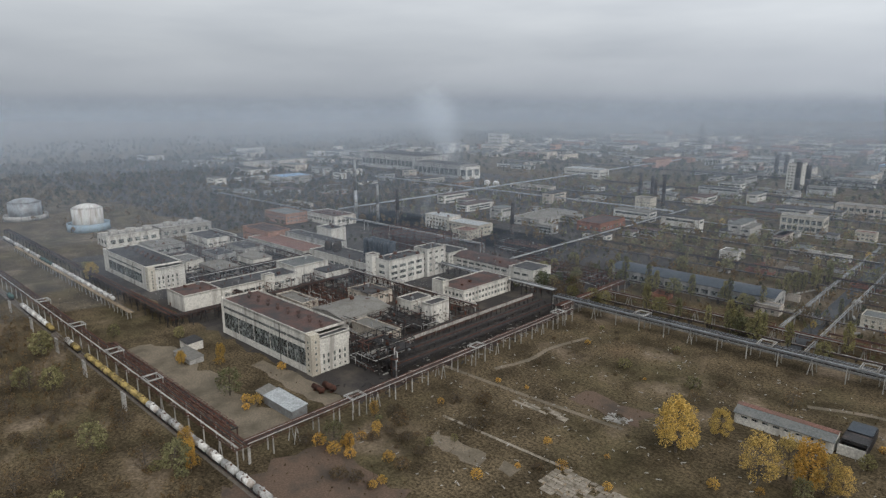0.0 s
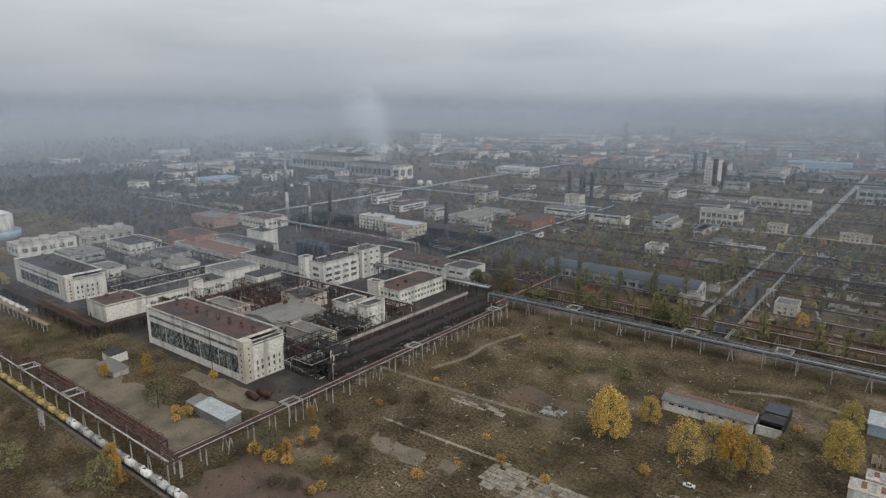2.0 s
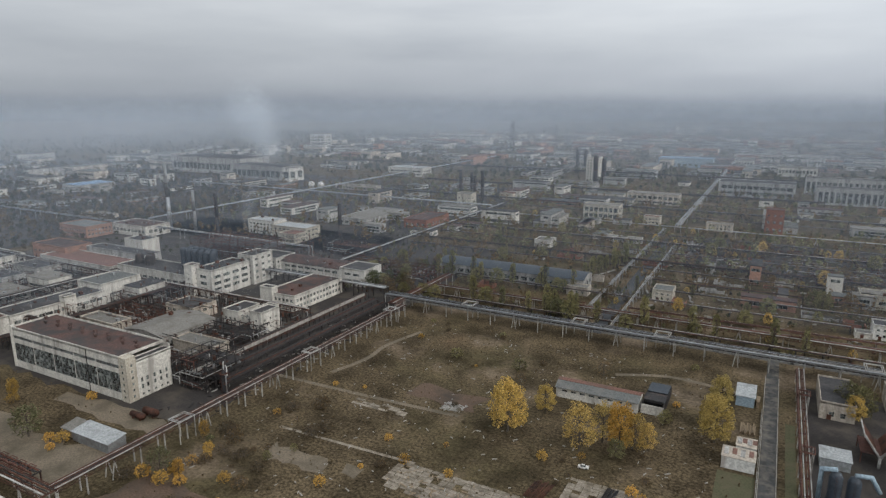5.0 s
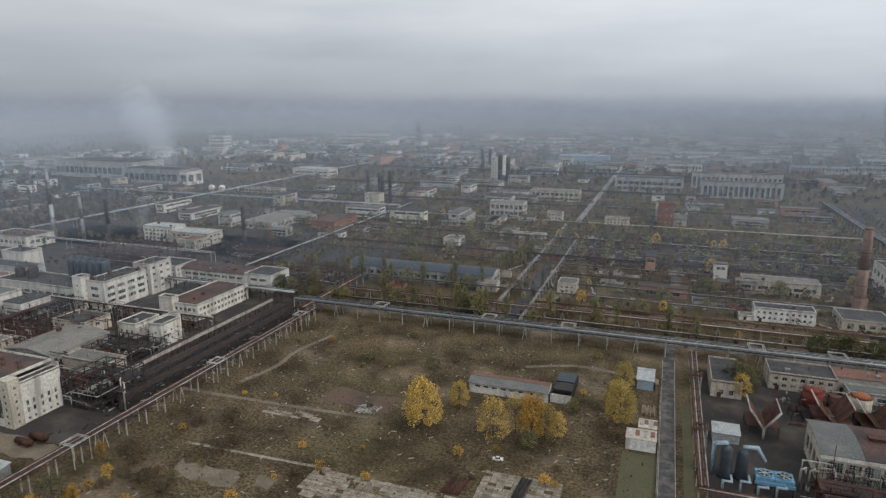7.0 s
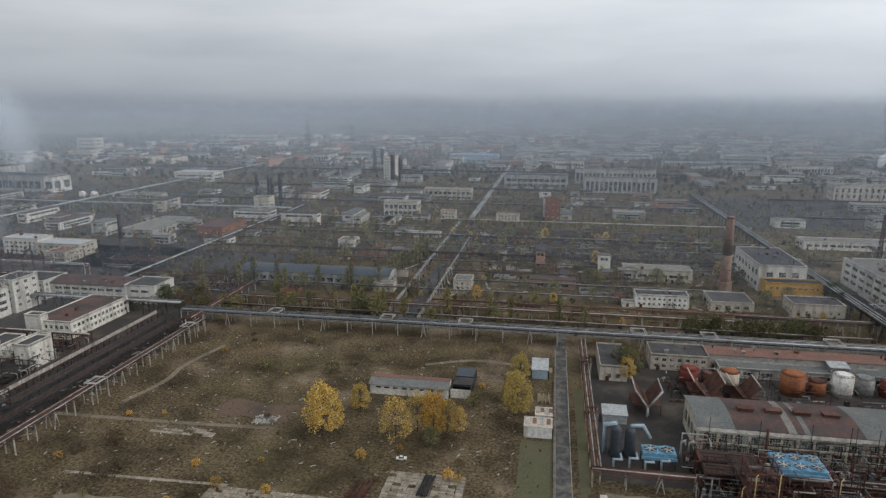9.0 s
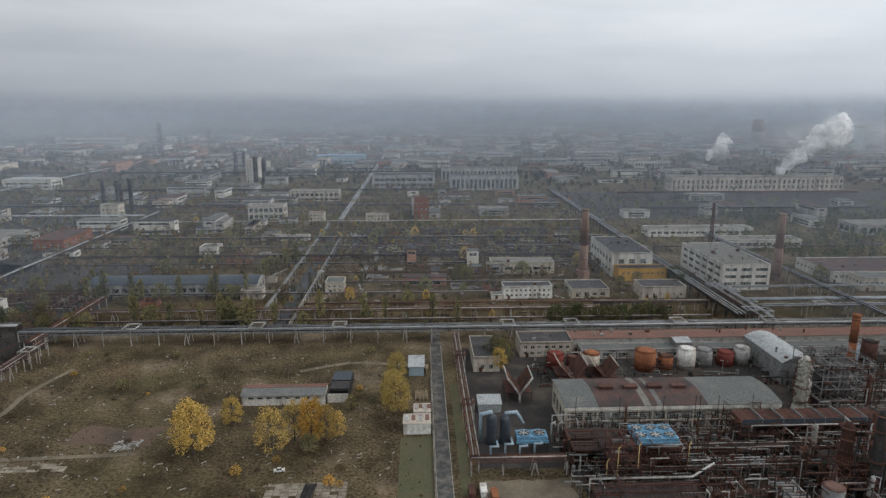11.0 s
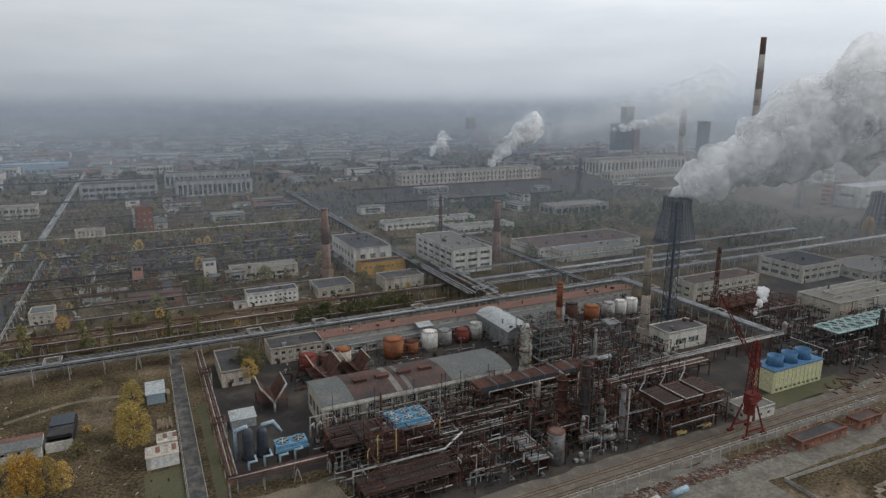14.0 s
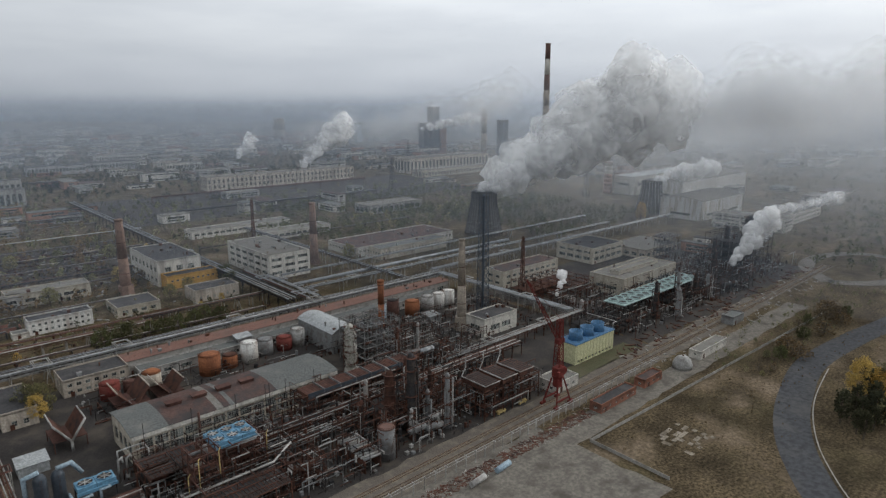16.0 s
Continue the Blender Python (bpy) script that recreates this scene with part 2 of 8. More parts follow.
def glass_mat():
    m = bpy.data.materials.new("dusty_window_glass")
    m.use_nodes = True
    t = m.node_tree
    b = t.nodes["Principled BSDF"]
    geo = t.nodes.new("ShaderNodeNewGeometry")
    snap = t.nodes.new("ShaderNodeVectorMath")
    snap.operation = "SNAP"
    snap.inputs[1].default_value = (1.15, 1.15, 1.6)
    t.links.new(geo.outputs["Position"], snap.inputs[0])
    cell = t.nodes.new("ShaderNodeTexWhiteNoise")
    t.links.new(snap.outputs[0], cell.inputs["Vector"])
    n = node(t, "ShaderNodeTexNoise", Scale=0.12, Detail=4.0)
    t.links.new(geo.outputs["Position"], n.inputs["Vector"])
    both = t.nodes.new("ShaderNodeMath")
    both.operation = "MULTIPLY"
    t.links.new(cell.outputs["Value"], both.inputs[0])
    t.links.new(n.outputs["Fac"], both.inputs[1])
    t.links.new(ramp(t, both.outputs[0], [(0.1, (0.022, 0.025, 0.027)), (0.28, (0.085, 0.097, 0.095)), (0.5, (0.27, 0.29, 0.275))]), b.inputs["Base Color"])
    b.inputs["Roughness"].default_value = 0.25
    return m


M["glass"] = glass_mat()


def ground_mat():
    m = bpy.data.materials.new("autumn_wasteland")
    m.use_nodes = True
    t = m.node_tree
    b = t.nodes["Principled BSDF"]
    b.inputs["Roughness"].default_value = 0.95
    b.inputs["Specular IOR Level"].default_value = 0.08
    pos = t.nodes.new("ShaderNodeNewGeometry").outputs["Position"]

    def noise_at(scale, detail=6.0, rough=0.62):
        n = node(t, "ShaderNodeTexNoise", Scale=scale, Detail=detail, Roughness=rough)
        t.links.new(pos, n.inputs["Vector"])
        return n.outputs["Fac"]

    def over(low, high, fac):
        x = t.nodes.new("ShaderNodeMixRGB")
        t.links.new(fac, x.inputs["Fac"])
        t.links.new(low, x.inputs["Color1"])
        t.links.new(high, x.inputs["Color2"])
        return x.outputs["Color"]

    weeds = ramp(t, noise_at(0.8, 8.0, 0.70), [(0.38, (0.026, 0.021, 0.013)), (0.5, (0.080, 0.062, 0.038)), (0.62, (0.145, 0.113, 0.073))])
    grass = ramp(t, noise_at(0.5, 8.0, 0.7), [(0.38, (0.034, 0.032, 0.017)), (0.62, (0.105, 0.090, 0.048))])
    bare = ramp(t, noise_at(0.6), [(0.38, (0.085, 0.066, 0.048)), (0.62, (0.19, 0.15, 0.11))])
    rusty = ramp(t, noise_at(0.4), [(0.38, (0.085, 0.055, 0.036)), (0.62, (0.145, 0.095, 0.06))])
    c = over(weeds, grass, ramp(t, noise_at(0.012), [(0.50, (0, 0, 0)), (0.64, (0.6,) * 3)]))
    c = over(c, bare, ramp(t, noise_at(0.022), [(0.54, (0, 0, 0)), (0.64, (0.85,) * 3)]))
    c = over(c, rusty, ramp(t, noise_at(0.008, 4.0), [(0.60, (0, 0, 0)), (0.74, (0.7,) * 3)]))
    tone = t.nodes.new("ShaderNodeMixRGB")
    tone.blend_type = "MULTIPLY"
    tone.inputs["Fac"].default_value = 1.0
    t.links.new(c, tone.inputs["Color1"])
    t.links.new(ramp(t, noise_at(0.045, 5.0, 0.6), [(0.36, (0.55, 0.54, 0.52)), (0.64, (1.35, 1.32, 1.28))]), tone.inputs["Color2"])
    t.links.new(tone.outputs["Color"], b.inputs["Base Color"])
    bp = node(t, "ShaderNodeBump", Strength=0.5, Distance=0.6)
    t.links.new(noise_at(0.6), bp.inputs["Height"])
    t.links.new(bp.outputs["Normal"], b.inputs["Normal"])
    return m


M["ground"] = ground_mat()


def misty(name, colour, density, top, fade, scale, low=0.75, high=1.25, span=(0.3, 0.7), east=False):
    """Veil for haze and steam: mostly clear, scattering a little light; thins out towards its top."""
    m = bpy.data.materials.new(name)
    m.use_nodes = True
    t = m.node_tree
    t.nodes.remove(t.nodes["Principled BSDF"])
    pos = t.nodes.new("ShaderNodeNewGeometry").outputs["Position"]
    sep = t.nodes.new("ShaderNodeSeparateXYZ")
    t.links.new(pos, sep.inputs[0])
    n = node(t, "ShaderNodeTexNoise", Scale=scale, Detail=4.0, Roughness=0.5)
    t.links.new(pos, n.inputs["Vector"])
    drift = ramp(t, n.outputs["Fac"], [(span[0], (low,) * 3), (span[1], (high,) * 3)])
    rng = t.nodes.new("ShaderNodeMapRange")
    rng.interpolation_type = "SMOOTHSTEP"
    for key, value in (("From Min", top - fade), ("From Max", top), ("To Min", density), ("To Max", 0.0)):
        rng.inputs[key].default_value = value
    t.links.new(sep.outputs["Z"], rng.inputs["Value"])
    mul = t.nodes.new("ShaderNodeMath")
    mul.operation = "MULTIPLY"
    mul.use_clamp = True
    t.links.new(drift, mul.inputs[0])
    t.links.new(rng.outputs["Result"], mul.inputs[1])
    amount = mul.outputs[0]
    if east:
        side = t.nodes.new("ShaderNodeVectorMath")
        side.operation = "DOT_PRODUCT"
        side.inputs[1].default_value = (0.766, -0.643, 0.0)
        t.links.new(pos, side.inputs[0])
        grow = t.nodes.new("ShaderNodeMapRange")
        grow.interpolation_type = "SMOOTHSTEP"
        grow.inputs["From Min"].default_value, grow.inputs["From Max"].default_value = -60.0, 330.0
        t.links.new(side.outputs["Value"], grow.inputs["Value"])
        both = t.nodes.new("ShaderNodeMath")
        both.operation = "MULTIPLY"
        t.links.new(amount, both.inputs[0])
        t.links.new(grow.outputs["Result"], both.inputs[1])
        amount = both.outputs[0]
    clear = t.nodes.new("ShaderNodeBsdfTransparent")
    front = node(t, "ShaderNodeBsdfDiffuse", Color=(*colour, 1))
    back = node(t, "ShaderNodeBsdfTranslucent", Color=(*colour, 1))
    half = node(t, "ShaderNodeMixShader", Fac=0.5)
    t.links.new(front.outputs[0], half.inputs[1])
    t.links.new(back.outputs[0], half.inputs[2])
    mix = t.nodes.new("ShaderNodeMixShader")
    t.links.new(amount, mix.inputs["Fac"])
    t.links.new(clear.outputs[0], mix.inputs[1])
    t.links.new(half.outputs[0], mix.inputs[2])
    t.links.new(mix.outputs[0], t.nodes["Material Output"].inputs["Surface"])
    return m


# Distance haze put into two veil colours, the far one paler and denser.
M["mist"] = misty("near_haze", (0.45, 0.53, 0.635), 0.072, 185, 130, 0.0016)
M["far_haze"] = misty("far_haze", (0.54, 0.605, 0.69), 0.19, 178, 120, 0.0012, 0.6, 1.4)
M["steam"] = misty("white_steam", (0.99, 0.99, 0.99), 0.55, 900, 100, 0.04, 0.08, 1.4, (0.36, 0.66))
M["vapour"] = misty("thin_white_vapour", (0.95, 0.96, 0.97), 0.042, 900, 100, 0.012, 0.1, 1.9)
M["steam_haze"] = misty("drifting_steam_haze", (0.93, 0.95, 0.97), 0.065, 250, 190, 0.0035, 0.3, 1.6, (0.32, 0.68), True)
M["smoke"] = misty("thin_grey_smoke", (0.80, 0.86, 0.93), 0.016, 900, 100, 0.02, 0.4, 1.6)

# ---- building tools ----
ORIGIN = {}


class Geo:
    """Collects vertices and faces of one part, in world coordinates."""

    def __init__(self):
        self.v, self.f, self.m = [], [], []

    def add(self, verts, faces, slot=0):
        k = len(self.v)
        self.v.extend(verts)
        self.f.extend(tuple(i + k for i in fc) for fc in faces)
        self.m.extend([slot] * len(faces))
        return self

    def quad(self, a, b, c, d, slot=0):
        return self.add([a, b, c, d], [(0, 1, 2, 3)], slot)

    def box(self, x0, y0, z0, x1, y1, z1, slot=0):
        v = [(x, y, z) for z in (z0, z1) for x, y in ((x0, y0), (x1, y0), (x1, y1), (x0, y1))]
        return self.add(v, [(3, 2, 1, 0), (4, 5, 6, 7), (0, 1, 5, 4), (1, 2, 6, 5), (2, 3, 7, 6), (3, 0, 4, 7)], slot)

    def beam(self, p, q, w, h=None, slot=0):
        p, q = Vector(p), Vector(q)
        h = h or w
        d = (q - p).normalized()
        side = d.cross(Vector((0, 0, 1)))
        side = Vector((1, 0, 0)) if side.length < 1e-3 else side.normalized()
        up = side.cross(d)
        s, u = side * (w / 2), up * (h / 2)
        v = [tuple(c + a * s + b * u) for c in (p, q) for a, b in ((-1, -1), (1, -1), (1, 1), (-1, 1))]
        return self.add(v, [(3, 2, 1, 0), (4, 5, 6, 7), (0, 1, 5, 4), (1, 2, 6, 5), (2, 3, 7, 6), (3, 0, 4, 7)], slot)

    def tube(self, p, q, r, n=8, r2=None, slot=0):
        p, q = Vector(p), Vector(q)
        r2 = r if r2 is None else r2
        d = (q - p).normalized()
        side = d.cross(Vector((0, 0, 1)))
        side = Vector((1, 0, 0)) if side.length < 1e-3 else side.normalized()
        up = side.cross(d)
        ring = [(math.cos(2 * math.pi * i / n), math.sin(2 * math.pi * i / n)) for i in range(n)]
        v = [tuple(p + side * (a * r) + up * (b * r)) for a, b in ring] + [tuple(q + side * (a * r2) + up * (b * r2)) for a, b in ring]
        f = [(i, (i + 1) % n, n + (i + 1) % n, n + i) for i in range(n)]
        f += [tuple(range(n - 1, -1, -1)), tuple(range(n, 2 * n))]
        return self.add(v, f, slot)

    def run(self, pts, r, n=7, slot=0):
        """A pipe along a line of points, mitred at the bends."""
        pts = [Vector(p) for p in pts]
        pts = [p for i, p in enumerate(pts) if i == 0 or (p - pts[i - 1]).length > 0.02]
        if len(pts) < 2:
            return self
        d = [(b - a).normalized() for a, b in zip(pts, pts[1:])]
        side = d[0].cross(Vector((0, 0, 1)))
        side = Vector((1, 0, 0)) if side.length < 1e-3 else side.normalized()
        up = side.cross(d[0])
        ring = [pts[0] + side * (r * math.cos(2 * math.pi * i / n)) + up * (r * math.sin(2 * math.pi * i / n)) for i in range(n)]
        v = [tuple(p) for p in ring]
        for k in range(1, len(pts)):
            nrm = d[k - 1] if k == len(d) else d[k - 1] + d[k]
            if nrm.length < 0.3:
                nrm = d[k - 1]
            nrm.normalize()
            ring = [p + d[k - 1] * ((pts[k] - p).dot(nrm) / d[k - 1].dot(nrm)) for p in ring]
            v += [tuple(p) for p in ring]
        f = [(k * n + i, k * n + (i + 1) % n, (k + 1) * n + (i + 1) % n, (k + 1) * n + i) for k in range(len(pts) - 1) for i in range(n)]
        f += [tuple(range(n - 1, -1, -1)), tuple(range((len(pts) - 1) * n, len(pts) * n))]
        return self.add(v, f, slot)

    def lathe(self, x, y, prof, n=20, slot=0):
        v, f = [], []
        for r, z in prof:
            for i in range(n):
                a = 2 * math.pi * i / n
                v.append((x + r * math.cos(a), y + r * math.sin(a), z))
        for k in range(len(prof) - 1):
            for i in range(n):
                j = (i + 1) % n
                f.append((k * n + i, k * n + j, (k + 1) * n + j, (k + 1) * n + i))
        f.append(tuple(range(n - 1, -1, -1)))
        f.append(tuple(range((len(prof) - 1) * n, len(prof) * n)))
        return self.add(v, f, slot)

    def strip(self, prof, a, b, thick, along_x=True, slot=0):
        """A curved or folded sheet: a profile of (across, height) drawn out from a to b."""
        n = len(prof)
        ring = [(u, z + k) for k in (0.0, thick) for u, z in prof]
        v = [((e, u, z) if along_x else (u, e, z)) for e in (a, b) for u, z in ring]
        m = 2 * n
        f = []
        for i in range(n - 1):
            f += [(i, i + 1, m + i + 1, m + i), (n + i, m + n + i, m + n + i + 1, n + i + 1), (i, n + i, n + i + 1, i + 1), (m + i, m + i + 1, m + n + i + 1, m + n + i)]
        f += [(0, m, m + n, n), (n - 1, 2 * n - 1, m + 2 * n - 1, m + n - 1)]
        return self.add(v, f, slot)

    def vessel(self, p, q, r, n=14, slot=0, bulge=0.4):
        """A tank with domed ends between p and q."""
        p, q = Vector(p), Vector(q)
        d = (q - p).normalized()
        e = d * (r * bulge)
        self.tube(p, q, r, n, slot=slot)
        self.tube(p, p - e * 0.7, r, n, r * 0.75, slot)
        self.tube(p - e * 0.7, p - e, r * 0.75, n, r * 0.3, slot)
        self.tube(q, q + e * 0.7, r, n, r * 0.75, slot)
        return self.tube(q + e * 0.7, q + e, r * 0.75, n, r * 0.3, slot)

    def ball(self, c, r, n=10, m=6, squash=1.0, slot=0):
        prof = [(max(0.02, r * math.sin(math.pi * k / m)), c[2] - r * squash * math.cos(math.pi * k / m)) for k in range(m + 1)]
        return self.lathe(c[0], c[1], prof, n, slot)

    def mesh(self, name, mats, origin=(0, 0, 0), smooth=False):
        me = bpy.data.meshes.new(name)
        o = Vector(origin)
        me.from_pydata([(a - o.x, b - o.y, c - o.z) for a, b, c in self.v], [], self.f)
        for m in (mats if isinstance(mats, (list, tuple)) else [mats]):
            me.materials.append(m)
        me.polygons.foreach_set("material_index", self.m)
        if smooth:
            me.polygons.foreach_set("use_smooth", [len(fc) == 4 for fc in self.f])
        me.update()
        return me


def thing(name, x, y, z=0.0, label="", category="", group="", kind=""):
    ob = new(name)
    ob.location = (x, y, z)
    ORIGIN[ob] = Vector((x, y, z))
    return tagged(ob, label, category, group, kind)


def part(name, geo, material, parent, label="", smooth=False):
    o = ORIGIN[parent]
    ob = new(name, geo.mesh(name, material, o, smooth))
    ob.parent = parent
    ORIGIN[ob] = o
    return tagged(ob, label)


def placed(name, mesh, parent, at, turn=0.0):
    """A part on a shared mesh, at a place of the world, turned about z."""
    ob = new(name, mesh)
    ob.parent = parent
    ob.matrix_basis = Matrix.Translation(Vector(at) - ORIGIN[parent]) @ Matrix.Rotation(turn, 4, "Z")
    return ob


def solid(name, geo, material, x, y, label, category, group="", kind="", smooth=False, z=0.0):
    """A one-mesh thing."""
    ob = new(name, geo.mesh(name, material, (x, y, z), smooth))
    ob.location = (x, y, z)
    ORIGIN[ob] = Vector((x, y, z))
    return tagged(ob, label, category, group, kind)


WINDOW_MESH = {}


def window_mesh(w, h, nx, ny, frame_mat="white"):
    key = (round(w, 1), round(h, 1), nx, ny, frame_mat)
    if key not in WINDOW_MESH:
        g = Geo()
        g.quad((-w / 2, 0.0, -h / 2), (w / 2, 0.0, -h / 2), (w / 2, 0.0, h / 2), (-w / 2, 0.0, h / 2), 1)
        b = 0.1
        xs = [e for i in range(nx + 1) for e in (-w / 2 + i * (w - b) / nx, -w / 2 + b + i * (w - b) / nx)]
        zs = [e for i in range(ny + 1) for e in (-h / 2 + i * (h - b) / ny, -h / 2 + b + i * (h - b) / ny)]
        c = len(xs)
        g.add([(x, -0.08, z) for z in zs for x in xs], [(j * c + i, j * c + i + 1, (j + 1) * c + i + 1, (j + 1) * c + i) for j in range(len(zs) - 1) for i in range(c - 1) if i % 2 == 0 or j % 2 == 0])
        WINDOW_MESH[key] = g.mesh("window", [M[frame_mat], M["glass"]])
    return WINDOW_MESH[key]


SIDES = {"S": ((0, 0), (1, 0), 0.0), "E": ((1, 0), (0, 1), math.pi / 2), "N": ((1, 1), (-1, 0), math.pi), "W": ((0, 1), (0, -1), -math.pi / 2)}


def facade(g, parent, box, side, z0, h, cols, rows, depth=0.3, grid=(2, 2), frame_mat="white"):
    """One wall with openings: cols and rows are (from, to) along the wall and up it."""
    x0, y0, x1, y1 = box
    (cx, cy), (ux, uy), turn = SIDES[side]
    ox, oy = (x1 if cx else x0), (y1 if cy else y0)
    length = abs((x1 - x0) * ux + (y1 - y0) * uy)
    nx, ny = uy, -ux

    def at(u, z, d=0.0):
        return (ox + ux * u - nx * d, oy + uy * u - ny * d, z0 + z)

    cols = [c for c in cols if c[0] > 0.1 and c[1] < length - 0.1]
    us = [0.0] + [k for c in cols for k in c] + [length]
    vs = [0.0] + [k for r in rows for k in r] + [h]
    for i in range(len(us) - 1):
        for j in range(len(vs) - 1):
            a, b, c, d = us[i], us[i + 1], vs[j], vs[j + 1]
            if i % 2 and j % 2:
                g.quad(at(a, c), at(b, c), at(b, c, depth), at(a, c, depth))
                g.quad(at(a, d, depth), at(b, d, depth), at(b, d), at(a, d))
                g.quad(at(a, c), at(a, c, depth), at(a, d, depth), at(a, d))
                g.quad(at(b, c, depth), at(b, c), at(b, d), at(b, d, depth))
                placed("window", window_mesh(b - a, d - c, grid[0], grid[1], frame_mat), parent, at((a + b) / 2, (c + d) / 2, depth), turn)
            else:
                g.quad(at(a, c), at(b, c), at(b, d), at(a, d))


def bays(length, pitch, width, margin=1.5):
    n = max(1, int((length - 2 * margin + pitch - width) // pitch))
    start = (length - (n - 1) * pitch - width) / 2
    return [(start + i * pitch, start + i * pitch + width) for i in range(n)]


def roof_flat(parent, box, z, material, lip=0.7, wall="white"):
    x0, y0, x1, y1 = box
    g = Geo().box(x0 + 0.35, y0 + 0.35, z - 0.5, x1 - 0.35, y1 - 0.35, z)
    part("roof", g, M[material], parent)
    p = Geo()
    for a in ((x0, y0, x1, y0 + 0.33), (x0, y1 - 0.33, x1, y1), (x0, y0 + 0.33, x0 + 0.33, y1 - 0.33), (x1 - 0.33, y0 + 0.33, x1, y1 - 0.33)):
        p.box(a[0], a[1], z - 0.5, a[2], a[3], z + lip)
    part("parapet", p, M[wall], parent)


def building(name, label, x0, y0, x1, y1, h, wall="white", roof="bitumen", rows=((1.0, 2.8),), pitch=4.0, width=2.0, grid=(2, 2),
             sides="SEW", vents=0, shape="flat", rise=2.0, group="", z0=0.0, frame_mat="white", category="building", door=True, plain=False):
    cx, cy = (x0 + x1) / 2, (y0 + y1) / 2
    ob = thing(name, cx, cy, z0, label, category, group)
    g = Geo()
    box = (x0, y0, x1, y1)
    for s in "SENW":
        length = (x1 - x0) if s in "SN" else (y1 - y0)
        seen = s in sides and not (s == "E" and cx > 60) and not (s == "W" and cx < -60)
        cols = bays(length, pitch, width) if seen and rows else []
        if plain and cols:
            cols = [(cols[0][0], cols[-1][1])] if len(cols) < 7 else [(cols[0][0], cols[len(cols) // 2 - 1][1]), (cols[len(cols) // 2][0], cols[-1][1])]
        facade(g, ob, box, s, z0, h, cols, rows if cols else (), grid=(max(2, int(length / 4)), 1) if plain else grid, frame_mat=frame_mat)
    part("wall", g, M[wall], ob)
    z = z0 + h
    if plain:
        part("roof", Geo().box(x0 - 0.3, y0 - 0.3, z, x1 + 0.3, y1 + 0.3, z + 0.5), M[roof], ob)
    elif shape == "flat":
        roof_flat(ob, box, z, roof, wall=wall)
    elif shape in ("gable_x", "gable_y", "arch_x", "arch_y"):
        along_x = shape.endswith("x")
        n = 1 if shape.startswith("gable") else 5
        o = 0.5
        lo, hi = (y0 - o, y1 + o) if along_x else (x0 - o, x1 + o)
        a, b = (x0 - o, x1 + o) if along_x else (y0 - o, y1 + o)
        prof = []
        for i in range(2 * n + 1):
            f = i / (2 * n)
            zz = rise * (1 - abs(2 * f - 1)) if n == 1 else rise * (1 - (2 * f - 1) ** 2)
            prof.append((lo + (hi - lo) * f, z + 0.02 + zz))
        g = Geo().strip(prof, a, b, 0.22, along_x)
        w = Geo()
        for end in (a + o, b - o):
            edge = [(lo, z - 0.1)] + prof + [(hi, z - 0.1)]
            w.add([(end, u, t) if along_x else (u, end, t) for u, t in edge], [tuple(range(len(edge)))])
        part("roof", g, M[roof], ob)
        part("gable", w, M[wall], ob)
    rnd = random.Random(int(abs(cx * 13 + cy * 7)))
    for i in range(vents):
        u, v = rnd.uniform(x0 + 2, x1 - 2), rnd.uniform(y0 + 2, y1 - 2)
        lift = 0.0 if shape == "flat" else rise * 0.5
        s = rnd.uniform(0.5, 1.1)
        if rnd.random() < 0.5:
            v_g = Geo().box(u - s, v - s, z, u + s, v + s, z + lift + s * 1.6).box(u - s * 1.2, v - s * 1.2, z + lift + s * 1.6, u + s * 1.2, v + s * 1.2, z + lift + s * 1.9)
            part("roof_vent", v_g, M["rust" if rnd.random() < 0.6 else "steel"], ob)
        else:
            v_g = Geo().tube((u, v, z), (u, v, z + lift + s * 2.2), s * 0.45).tube((u, v, z + lift + s * 2.2), (u, v, z + lift + s * 2.8), s * 0.8, r2=s * 0.2)
            part("roof_vent", v_g, M["rust" if rnd.random() < 0.5 else "steel"], ob)
    if door:
        u = x0 + min(3.0, (x1 - x0) * 0.3)
        part("door", Geo().box(u, y0 - 0.12, z0, u + 1.8, y0 + 0.02, z0 + 2.5), M["rust"], ob)
    return ob

# ---- setting ----


def sheet(name, pts, z, material, label, category, kind="structure"):
    n = len(pts)
    g = Geo()
    g.add([(x, y, z) for x, y in pts] + [(x, y, -0.6) for x, y in pts], [tuple(range(n))] + [(n + i, n + (i + 1) % n, (i + 1) % n, i) for i in range(n)])
    return solid(name, g, M[material], 0, 0, label, category, kind=kind)


def ragged(x0, y0, x1, y1, seed, amp=2.5, step=7.0):
    """The outline of a worn patch of ground with uneven edges, counter-clockwise."""
    r = random.Random(seed)
    pts = []
    for (ax, ay), (bx, by) in (((x0, y0), (x1, y0)), ((x1, y0), (x1, y1)), ((x1, y1), (x0, y1)), ((x0, y1), (x0, y0))):
        n = max(2, int(math.hypot(bx - ax, by - ay) / step))
        for i in range(n):
            pts.append((ax + (bx - ax) * i / n + r.uniform(-amp, amp), ay + (by - ay) * i / n + r.uniform(-amp, amp)))
    return pts


def ground_sheet():
    g = Geo()
    rnd = random.Random(4)
    n = 64
    far = 6500.0
    g.add([(far * math.cos(2 * math.pi * i / n), far * math.sin(2 * math.pi * i / n), 0.0) for i in range(n)], [tuple(range(n))])
    return solid("ground", g, M["ground"], 0, 0, "brown autumn wasteland with dry weeds and bare soil", "ground", kind="structure")


